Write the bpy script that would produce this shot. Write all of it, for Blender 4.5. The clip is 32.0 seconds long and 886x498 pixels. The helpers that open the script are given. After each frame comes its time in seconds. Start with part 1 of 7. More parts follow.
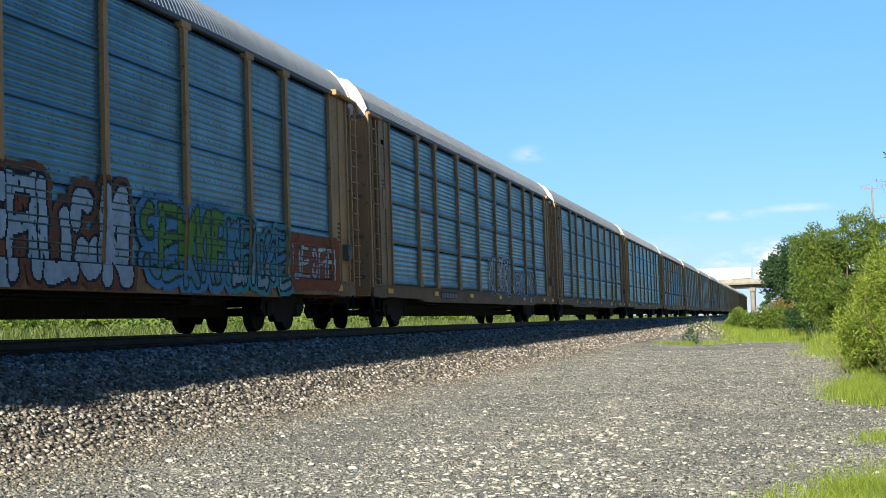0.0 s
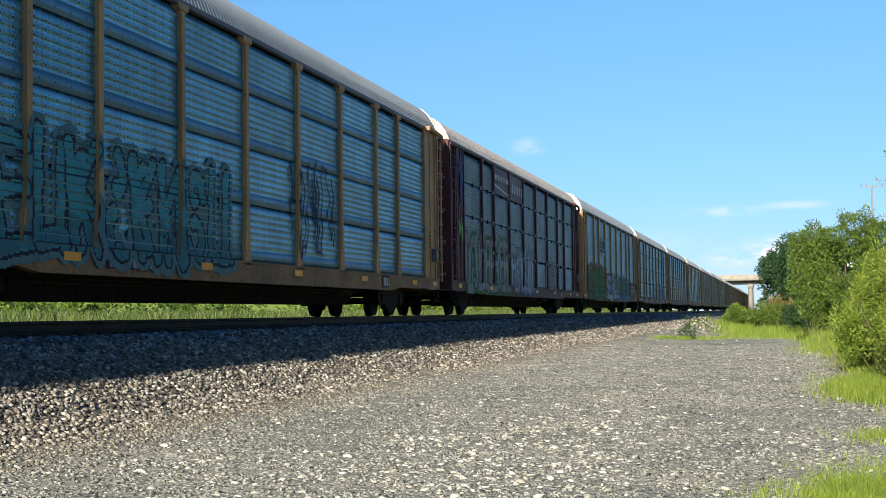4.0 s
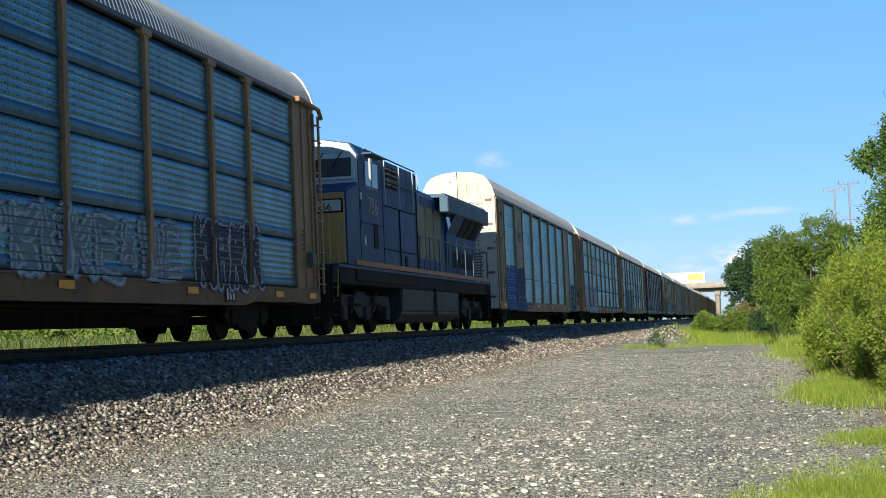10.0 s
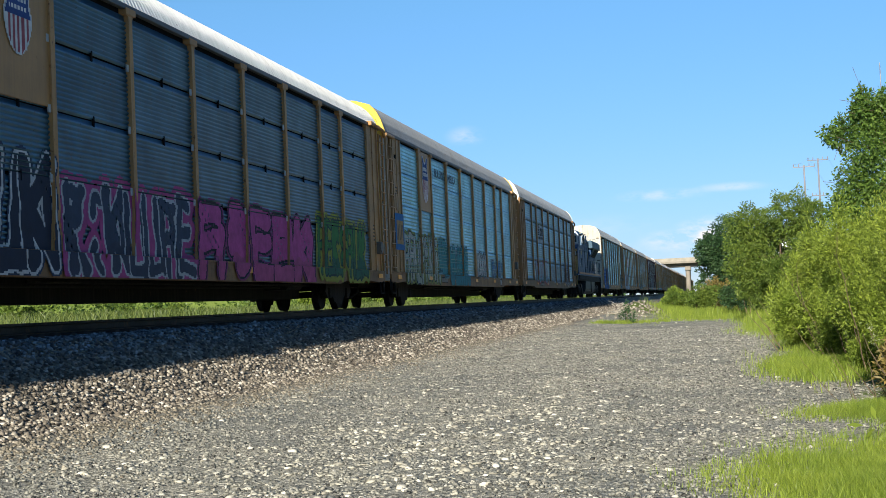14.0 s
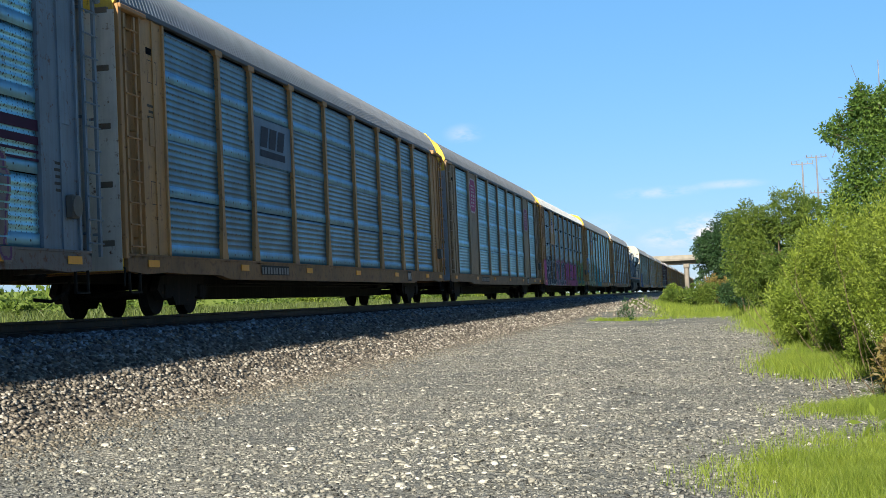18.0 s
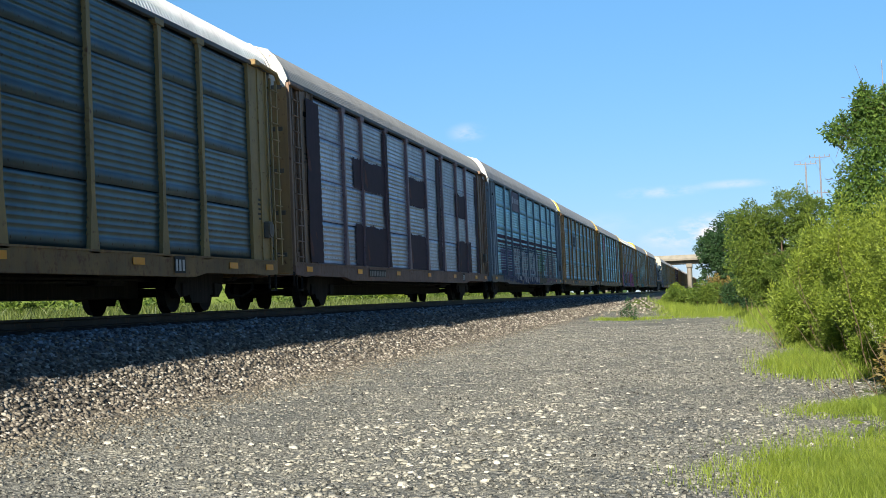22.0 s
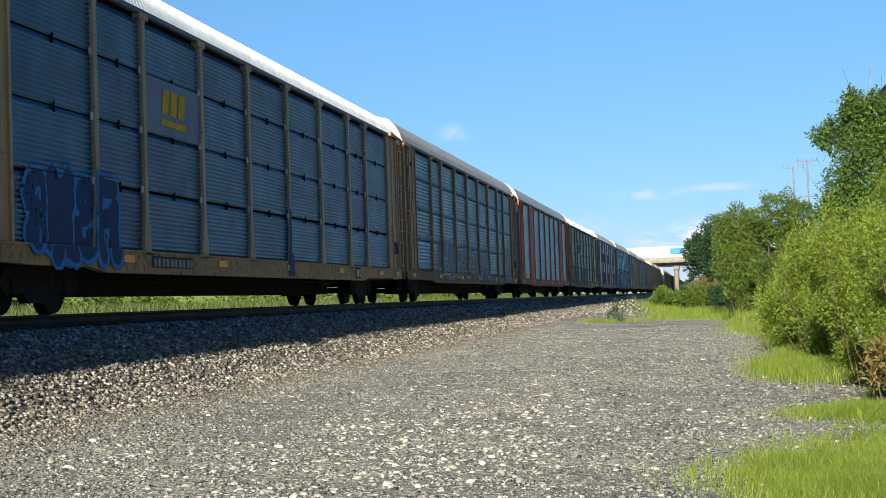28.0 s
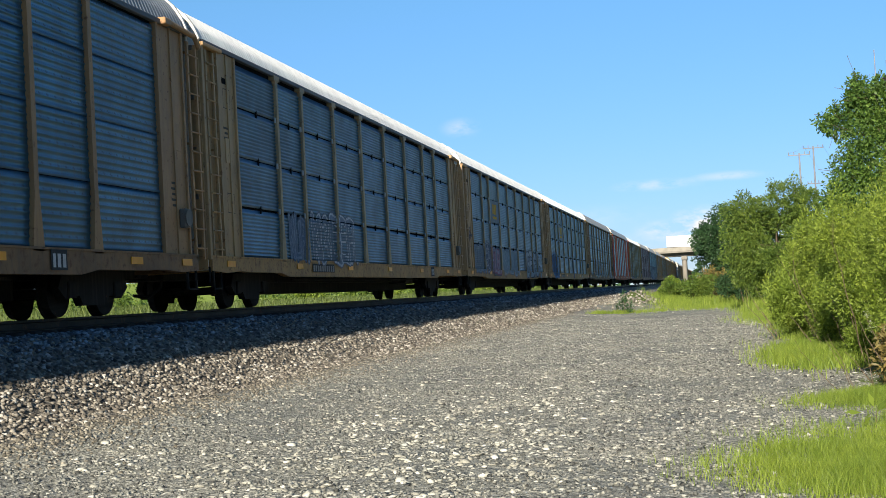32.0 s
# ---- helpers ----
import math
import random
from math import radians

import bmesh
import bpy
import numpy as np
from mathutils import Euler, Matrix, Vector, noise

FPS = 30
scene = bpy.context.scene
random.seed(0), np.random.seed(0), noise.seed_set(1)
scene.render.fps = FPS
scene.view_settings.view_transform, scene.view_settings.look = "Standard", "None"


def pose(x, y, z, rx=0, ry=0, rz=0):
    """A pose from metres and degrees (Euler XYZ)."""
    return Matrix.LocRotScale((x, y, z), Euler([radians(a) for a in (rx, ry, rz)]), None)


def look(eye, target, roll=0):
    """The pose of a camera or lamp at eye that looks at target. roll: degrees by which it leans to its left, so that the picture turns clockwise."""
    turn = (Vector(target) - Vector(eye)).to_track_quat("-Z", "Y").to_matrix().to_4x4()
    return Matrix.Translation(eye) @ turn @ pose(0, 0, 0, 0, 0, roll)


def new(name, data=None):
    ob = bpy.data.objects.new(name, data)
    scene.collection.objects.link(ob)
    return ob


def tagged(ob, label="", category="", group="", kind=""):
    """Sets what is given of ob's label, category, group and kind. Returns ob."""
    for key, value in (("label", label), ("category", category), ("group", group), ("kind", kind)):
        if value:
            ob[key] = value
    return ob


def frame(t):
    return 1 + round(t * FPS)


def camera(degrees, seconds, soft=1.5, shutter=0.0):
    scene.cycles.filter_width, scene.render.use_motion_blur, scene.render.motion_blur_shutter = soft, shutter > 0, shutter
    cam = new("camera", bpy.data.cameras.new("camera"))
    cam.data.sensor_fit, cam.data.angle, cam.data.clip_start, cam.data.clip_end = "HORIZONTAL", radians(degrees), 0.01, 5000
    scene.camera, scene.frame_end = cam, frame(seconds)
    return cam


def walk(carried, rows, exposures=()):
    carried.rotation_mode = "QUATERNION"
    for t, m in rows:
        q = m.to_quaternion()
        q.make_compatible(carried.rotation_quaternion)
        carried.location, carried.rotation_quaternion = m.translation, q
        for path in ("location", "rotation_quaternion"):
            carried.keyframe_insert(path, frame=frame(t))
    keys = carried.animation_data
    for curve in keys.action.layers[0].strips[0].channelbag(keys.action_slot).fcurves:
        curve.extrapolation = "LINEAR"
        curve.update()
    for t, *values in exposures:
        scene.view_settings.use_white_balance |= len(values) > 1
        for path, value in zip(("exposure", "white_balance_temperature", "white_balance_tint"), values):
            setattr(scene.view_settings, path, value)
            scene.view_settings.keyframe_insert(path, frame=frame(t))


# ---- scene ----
# A freight train of tall car-carrier wagons with one locomotive in it, seen from a gravel lot beside the track.
# World: x across the track (camera side is +x), y along it (the train leaves towards +y), z up.

# ---- camera ----
EYE = (0.0, 0.0, 1.5)
RAIL = 1.47            # top of the rails
TRACK = -10.77         # centre of the track

cam = camera(36.0, 32.0, soft=0.55)
TURNS = (
    (0, 93.146, 1.839, 13.854),
    (0.5, 93.016, 1.816, 14.512),
    (1, 93.256, 1.296, 13.997),
    (1.5, 93.195, 1.078, 13.813),
    (2, 93.059, 1.114, 13.770),
    (2.5, 92.954, 1.005, 13.787),
    (3, 92.879, 0.867, 13.710),
    (3.5, 92.793, 0.728, 13.742),
    (5.5, 92.455, 0.972, 13.588),
    (6, 92.331, 1.145, 13.098),
    (6.5, 92.485, 1.228, 12.459),
    (7, 92.360, 1.645, 12.467),
    (7.5, 92.713, 1.692, 12.965),
    (8, 93.267, 2.073, 13.051),
    (8.5, 92.880, 2.326, 12.972),
    (9, 92.960, 2.641, 12.874),
    (9.5, 92.863, 2.575, 12.665),
    (10, 93.354, 2.451, 12.456),
    (10.5, 93.244, 2.374, 11.984),
    (11, 92.570, 2.644, 12.227),
    (11.5, 92.118, 2.847, 12.209),
    (12, 92.064, 2.671, 12.016),
    (12.5, 92.305, 2.527, 11.744),
    (13, 92.373, 2.455, 11.471),
    (13.5, 92.391, 2.460, 11.275),
    (14, 92.277, 2.508, 11.258),
    (14.5, 92.107, 2.545, 11.258),
    (16.5, 92.245, 2.678, 11.107),
    (17, 92.176, 2.705, 11.153),
    (17.5, 92.154, 2.706, 11.212),
    (18, 92.178, 2.583, 11.198),
    (18.5, 92.214, 2.552, 11.188),
    (19, 92.239, 2.498, 11.188),
    (19.5, 92.186, 2.448, 11.215),
    (20, 92.145, 2.454, 11.257),
    (20.5, 92.111, 2.456, 11.295),
    (21, 92.118, 2.430, 11.321),
    (21.5, 92.122, 2.384, 11.341),
    (22, 92.143, 2.413, 11.311),
    (22.5, 92.138, 2.488, 11.228),
    (23, 92.133, 2.413, 11.132),
    (23.5, 92.112, 2.376, 11.095),
    (24, 92.085, 2.222, 11.110),
    (24.5, 92.274, 1.969, 10.857),
    (25, 92.256, 1.899, 10.882),
    (25.5, 92.205, 1.938, 10.882),
    (27.5, 92.215, 1.870, 10.721),
    (28, 92.131, 1.915, 10.776),
    (28.5, 92.112, 1.907, 10.738),
    (29, 92.007, 2.010, 10.760),
    (29.5, 91.922, 2.218, 10.816),
    (30, 91.889, 2.297, 10.851),
    (30.5, 91.910, 2.445, 10.907),
    (31, 91.944, 2.482, 10.909),
    (31.5, 91.943, 2.806, 10.911),
    (32, 91.942, 3.160, 11.131),
)
walk(cam, [(t, pose(*EYE, a, b, c)) for t, a, b, c in TURNS], ((0, 0.71), (6, 0.70), (9, 0.58), (32, 0.58)))

# ---- world and sun ----
SUN_WAY = Vector((0.167, 2.45, -1.0)).normalized()     # the way the sunlight travels
SUN_EL = math.asin(-SUN_WAY.z)
SUN_AZ = math.atan2(-SUN_WAY.x, -SUN_WAY.y)


def ramp(nodes, stops, kind="LINEAR"):
    r = nodes.new("ShaderNodeValToRGB")
    r.color_ramp.interpolation = kind
    els = r.color_ramp.elements
    while len(els) < len(stops):
        els.new(0.5)
    for e, (p, c) in zip(els, stops):
        e.position = p
        e.color = (*c, 1) if not isinstance(c, (int, float)) else (c, c, c, 1)
    return r


def make_world():
    w = bpy.data.worlds.new("sky")
    scene.world = w
    w.use_nodes = True
    n, l = w.node_tree.nodes, w.node_tree.links
    n.clear()
    out = n.new("ShaderNodeOutputWorld")
    bg = n.new("ShaderNodeBackground")
    bg.inputs["Strength"].default_value = 0.088
    sky = n.new("ShaderNodeTexSky")
    sky.sky_type = "NISHITA"
    sky.sun_disc = False
    sky.sun_elevation = SUN_EL
    sky.sun_rotation = SUN_AZ % (2 * math.pi)
    sky.air_density, sky.dust_density, sky.ozone_density = 1.0, 0.0, 3.0
    sky.altitude = 1500
    # thin clouds: soft ellipses of sky broken up by noise
    geo = n.new("ShaderNodeTexCoord")
    total = None
    noise_t = n.new("ShaderNodeTexNoise")
    noise_t.inputs["Scale"].default_value = 34
    noise_t.inputs["Detail"].default_value = 7
    noise_t.inputs["Roughness"].default_value = 0.62
    mp = n.new("ShaderNodeMapping")
    mp.inputs["Scale"].default_value = (1, 1, 2.6)
    l.new(geo.outputs["Generated"], mp.inputs["Vector"])
    l.new(mp.outputs["Vector"], noise_t.inputs["Vector"])
    for (dx, dz, rx, rz, power) in ((-0.176, 0.124, 0.015, 0.0075, 0.34), (-0.035, 0.0715, 0.034, 0.0046, 0.36), (0.016, 0.0745, 0.030, 0.0036, 0.36),
                                    (-0.004, 0.0435, 0.022, 0.0105, 1.0), (-0.030, 0.0385, 0.022, 0.0075, 0.55), (0.02, 0.031, 0.09, 0.010, 0.30), (-0.09, 0.05, 0.06, 0.010, 0.12)):
        d = Vector((dx, 1, dz)).normalized()
        sub = n.new("ShaderNodeVectorMath")
        sub.operation = "SUBTRACT"
        l.new(geo.outputs["Generated"], sub.inputs[0])
        sub.inputs[1].default_value = d
        sc = n.new("ShaderNodeVectorMath")
        sc.operation = "MULTIPLY"
        l.new(sub.outputs[0], sc.inputs[0])
        sc.inputs[1].default_value = (1 / rx, 1, 1 / rz)
        ln = n.new("ShaderNodeVectorMath")
        ln.operation = "LENGTH"
        l.new(sc.outputs[0], ln.inputs[0])
        fall = n.new("ShaderNodeMapRange")
        fall.interpolation_type = "SMOOTHSTEP"
        fall.inputs["From Min"].default_value, fall.inputs["From Max"].default_value = 1.25, 0.0
        fall.inputs["To Min"].default_value, fall.inputs["To Max"].default_value = 0.0, power
        l.new(ln.outputs["Value"], fall.inputs["Value"])
        if total is None:
            total = fall.outputs[0]
        else:
            add = n.new("ShaderNodeMath")
            l.new(total, add.inputs[0])
            l.new(fall.outputs[0], add.inputs[1])
            total = add.outputs[0]
    br = ramp(n, ((0.40, 0.0), (0.58, 1.0)))
    l.new(noise_t.outputs["Fac"], br.inputs["Fac"])
    mul = n.new("ShaderNodeMath")
    mul.operation = "MULTIPLY"
    mul.use_clamp = True
    l.new(total, mul.inputs[0])
    l.new(br.outputs["Color"], mul.inputs[1])
    mix = n.new("ShaderNodeMix")
    mix.data_type = "RGBA"
    mix.inputs["B"].default_value = (7.9, 7.6, 7.8, 1)
    tint = n.new("ShaderNodeMix")
    tint.data_type, tint.blend_type = "RGBA", "MULTIPLY"
    tint.inputs["Factor"].default_value = 1.0
    sep = n.new("ShaderNodeSeparateXYZ")
    l.new(geo.outputs["Generated"], sep.inputs[0])
    rise = ramp(n, ((0.015, (0.45, 0.54, 0.80)), (0.09, (0.54, 0.695, 0.94)), (0.22, (0.67, 0.96, 1.06))))
    l.new(sep.outputs["Z"], rise.inputs["Fac"])
    l.new(rise.outputs["Color"], tint.inputs["B"])
    l.new(sky.outputs["Color"], tint.inputs["A"])
    l.new(mul.outputs[0], mix.inputs["Factor"])
    l.new(tint.outputs["Result"], mix.inputs["A"])
    l.new(mix.outputs["Result"], bg.inputs["Color"])
    l.new(bg.outputs["Background"], out.inputs["Surface"])


make_world()
sun = new("sun", bpy.data.lights.new("sun", "SUN"))
sun.data.energy, sun.data.angle, sun.data.color = 6.4, radians(0.55), (1.0, 0.935, 0.80)
sun.matrix_world = look((0, 0, 60), Vector((0, 0, 60)) + SUN_WAY)


# ---- materials ----
def material(name):
    m = bpy.data.materials.new(name)
    m.use_nodes = True
    n, l = m.node_tree.nodes, m.node_tree.links
    return m, n, l, n["Principled BSDF"]


def local_space(n, l, scale=(1, 1, 1)):
    """Object coordinates, shifted by a random amount for each object."""
    tc, info = n.new("ShaderNodeTexCoord"), n.new("ShaderNodeObjectInfo")
    k = n.new("ShaderNodeMath")
    k.operation, k.inputs[1].default_value = "MULTIPLY", 53.0
    l.new(info.outputs["Random"], k.inputs[0])
    add = n.new("ShaderNodeVectorMath")
    l.new(tc.outputs["Object"], add.inputs[0])
    l.new(k.outputs[0], add.inputs[1])
    mp = n.new("ShaderNodeMapping")
    mp.inputs["Scale"].default_value = scale
    l.new(add.outputs[0], mp.inputs["Vector"])
    return mp.outputs["Vector"], tc.outputs["Object"], info.outputs["Random"]


def noise_node(n, l, vec, scale, detail=5, rough=0.6):
    t = n.new("ShaderNodeTexNoise")
    t.inputs["Scale"].default_value, t.inputs["Detail"].default_value, t.inputs["Roughness"].default_value = scale, detail, rough
    if vec is not None:
        l.new(vec, t.inputs["Vector"])
    return t.outputs["Fac"]


def mixed(n, l, fac, a, b, blend="MIX"):
    m = n.new("ShaderNodeMix")
    m.data_type, m.blend_type = "RGBA", blend
    for key, v in (("Factor", fac), ("A", a), ("B", b)):
        if isinstance(v, (int, float)):
            m.inputs[key].default_value = v
        elif isinstance(v, tuple):
            m.inputs[key].default_value = (*v, 1)
        else:
            l.new(v, m.inputs[key])
    return m.outputs["Result"]


def bumped(n, l, bsdf, height, strength=0.3, dist=0.01):
    b = n.new("ShaderNodeBump")
    b.inputs["Strength"].default_value, b.inputs["Distance"].default_value = strength, dist
    l.new(height, b.inputs["Height"])
    l.new(b.outputs["Normal"], bsdf.inputs["Normal"])


MATS = {}


def painted_steel(name, rgb, rough=0.5, metal=0.0, dirt=0.5, rust=0.25, holes=None, streak=True):
    """Weathered paint or galvanised steel: dull patches, streaks running down, specks of rust; holes: punched patterns (dy, dz, radius, darkness)."""
    if name in MATS:
        return MATS[name]
    m, n, l, p = material(name)
    vec, obj, rnd = local_space(n, l)
    base = mixed(n, l, rnd, tuple(c * 0.86 for c in rgb), tuple(min(1, c * 1.12) for c in rgb))
    big = noise_node(n, l, vec, 1.3, 6, 0.62)
    r = ramp(n, ((0.35, 0.0), (0.75, 1.0)))
    l.new(big, r.inputs["Fac"])
    g = sum(rgb) / 3
    dull = tuple(0.55 * (0.6 * c + 0.4 * g) for c in rgb)
    k = n.new("ShaderNodeMath")
    k.operation, k.inputs[1].default_value = "MULTIPLY", dirt
    l.new(r.outputs["Color"], k.inputs[0])
    col = mixed(n, l, k.outputs[0], base, dull)
    if streak:
        mp = n.new("ShaderNodeMapping")
        mp.inputs["Scale"].default_value = (5, 9, 0.35)
        l.new(vec, mp.inputs["Vector"])
        s = noise_node(n, l, mp.outputs["Vector"], 1.6, 4, 0.6)
        rs = ramp(n, ((0.46, 0.0), (0.78, 1.0)))
        l.new(s, rs.inputs["Fac"])
        k2 = n.new("ShaderNodeMath")
        k2.operation, k2.inputs[1].default_value = "MULTIPLY", 0.45 * dirt + 0.05
        l.new(rs.outputs["Color"], k2.inputs[0])
        col = mixed(n, l, k2.outputs[0], col, (0.10, 0.085, 0.07))
    if rust:
        f = noise_node(n, l, vec, 7.5, 8, 0.7)
        rr = ramp(n, ((0.66 - 0.22 * rust, 0.0), (0.74 - 0.16 * rust, 1.0)))
        l.new(f, rr.inputs["Fac"])
        col = mixed(n, l, rr.outputs["Color"], col, (0.13, 0.060, 0.030))
    for dy, dz, radius, much in holes or ():
        sx = n.new("ShaderNodeSeparateXYZ")
        l.new(obj, sx.inputs[0])
        d = []
        for axis, step in (("Y", dy), ("Z", dz)):
            q = n.new("ShaderNodeMath")
            q.operation, q.inputs[1].default_value = "DIVIDE", step
            l.new(sx.outputs[axis], q.inputs[0])
            fr = n.new("ShaderNodeMath")
            fr.operation = "FRACT"
            l.new(q.outputs[0], fr.inputs[0])
            c = n.new("ShaderNodeMath")
            c.operation, c.inputs[1].default_value = "SUBTRACT", 0.5
            l.new(fr.outputs[0], c.inputs[0])
            e = n.new("ShaderNodeMath")
            e.operation, e.inputs[1].default_value = "MULTIPLY", step
            l.new(c.outputs[0], e.inputs[0])
            sq = n.new("ShaderNodeMath")
            sq.operation = "MULTIPLY"
            l.new(e.outputs[0], sq.inputs[0])
            l.new(e.outputs[0], sq.inputs[1])
            d.append(sq.outputs[0])
        su = n.new("ShaderNodeMath")
        l.new(d[0], su.inputs[0])
        l.new(d[1], su.inputs[1])
        lt = n.new("ShaderNodeMath")
        lt.operation, lt.inputs[1].default_value = "LESS_THAN", radius ** 2
        l.new(su.outputs[0], lt.inputs[0])
        sv = n.new("ShaderNodeMath")
        sv.operation, sv.inputs[1].default_value = "MULTIPLY", much
        l.new(lt.outputs[0], sv.inputs[0])
        col = mixed(n, l, sv.outputs[0], col, (0.02, 0.022, 0.025))
    l.new(col, p.inputs["Base Color"])
    rv = n.new("ShaderNodeMapRange")
    rv.inputs["To Min"].default_value, rv.inputs["To Max"].default_value = rough - 0.1, min(1, rough + 0.18)
    l.new(big, rv.inputs["Value"])
    l.new(rv.outputs[0], p.inputs["Roughness"])
    p.inputs["Metallic"].default_value = metal
    p.inputs["Specular IOR Level"].default_value = 0.2
    fine = noise_node(n, l, vec, 30, 3, 0.5)
    bumped(n, l, p, fine, 0.12, 0.004)
    MATS[name] = m
    return m


def glass_dark(name="cab_glass"):
    if name not in MATS:
        m, n, l, p = material(name)
        p.inputs["Base Color"].default_value = (0.03, 0.04, 0.045, 1)
        p.inputs["Roughness"].default_value = 0.06
        p.inputs["IOR"].default_value = 1.5
        MATS[name] = m
    return MATS[name]


def leaf_mat(name, dark, light, trans=0.25):
    m, n, l, p = material(name)
    geo = n.new("ShaderNodeNewGeometry")
    r = ramp(n, ((0.0, dark), (0.6, tuple((a + b) / 2 for a, b in zip(dark, light))), (1.0, light)))
    l.new(geo.outputs["Random Per Island"], r.inputs["Fac"])
    tc = n.new("ShaderNodeTexCoord")
    big = noise_node(n, l, tc.outputs["Object"], 0.9, 3, 0.6)
    r2 = ramp(n, ((0.3, (0.72, 0.8, 0.7)), (0.75, (1.25, 1.15, 1.0))))
    l.new(big, r2.inputs["Fac"])
    col = mixed(n, l, 1.0, r.outputs["Color"], r2.outputs["Color"], "MULTIPLY")
    l.new(col, p.inputs["Base Color"])
    p.inputs["Roughness"].default_value = 0.5
    p.inputs["Specular IOR Level"].default_value = 0.35
    tr = n.new("ShaderNodeBsdfTranslucent")
    l.new(col, tr.inputs["Color"])
    ms = n.new("ShaderNodeMixShader")
    ms.inputs["Fac"].default_value = trans
    l.new(p.outputs["BSDF"], ms.inputs[1])
    l.new(tr.outputs["BSDF"], ms.inputs[2])
    l.new(ms.outputs["Shader"], n["Material Output"].inputs["Surface"])
    return m


def stone_mat(name, stops, rough=0.9, shade_tint=None):
    """Stones of many shades; the (x0, x1, tint) argument sets where painted bluish shade begins."""
    m, n, l, p = material(name)
    geo = n.new("ShaderNodeNewGeometry")
    r = ramp(n, stops)
    l.new(geo.outputs["Random Per Island"], r.inputs["Fac"])
    tc = n.new("ShaderNodeTexCoord")
    fine = noise_node(n, l, tc.outputs["Object"], 60, 4, 0.65)
    r2 = ramp(n, ((0.3, 0.68), (0.75, 1.2)))
    l.new(fine, r2.inputs["Fac"])
    col = mixed(n, l, 1.0, r.outputs["Color"], r2.outputs["Color"], "MULTIPLY")
    if shade_tint:
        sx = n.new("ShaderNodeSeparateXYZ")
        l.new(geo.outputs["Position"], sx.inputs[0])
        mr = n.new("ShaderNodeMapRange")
        mr.inputs["From Min"].default_value, mr.inputs["From Max"].default_value = shade_tint[0], shade_tint[1]
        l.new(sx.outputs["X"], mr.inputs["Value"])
        col = mixed(n, l, mr.outputs[0], col, mixed(n, l, 1.0, col, shade_tint[2], "MULTIPLY"))
    l.new(col, p.inputs["Base Color"])
    p.inputs["Roughness"].default_value = rough
    p.inputs["Specular IOR Level"].default_value = 0.2
    bumped(n, l, p, fine, 0.5, 0.01)
    return m


def bark_mat():
    m, n, l, p = material("bark")
    tc = n.new("ShaderNodeTexCoord")
    mp = n.new("ShaderNodeMapping")
    mp.inputs["Scale"].default_value = (12, 12, 2)
    l.new(tc.outputs["Object"], mp.inputs["Vector"])
    f = noise_node(n, l, mp.outputs["Vector"], 3, 6, 0.65)
    r = ramp(n, ((0.3, (0.05, 0.035, 0.022)), (0.75, (0.20, 0.14, 0.085))))
    l.new(f, r.inputs["Fac"])
    l.new(r.outputs["Color"], p.inputs["Base Color"])
    p.inputs["Roughness"].default_value = 0.9
    bumped(n, l, p, f, 0.5, 0.02)
    return m


def concrete_mat(name, rgb):
    m, n, l, p = material(name)
    tc = n.new("ShaderNodeTexCoord")
    f = noise_node(n, l, tc.outputs["Object"], 0.5, 7, 0.65)
    r = ramp(n, ((0.3, tuple(c * 0.62 for c in rgb)), (0.7, rgb)))
    l.new(f, r.inputs["Fac"])
    l.new(r.outputs["Color"], p.inputs["Base Color"])
    p.inputs["Roughness"].default_value = 0.9
    return m


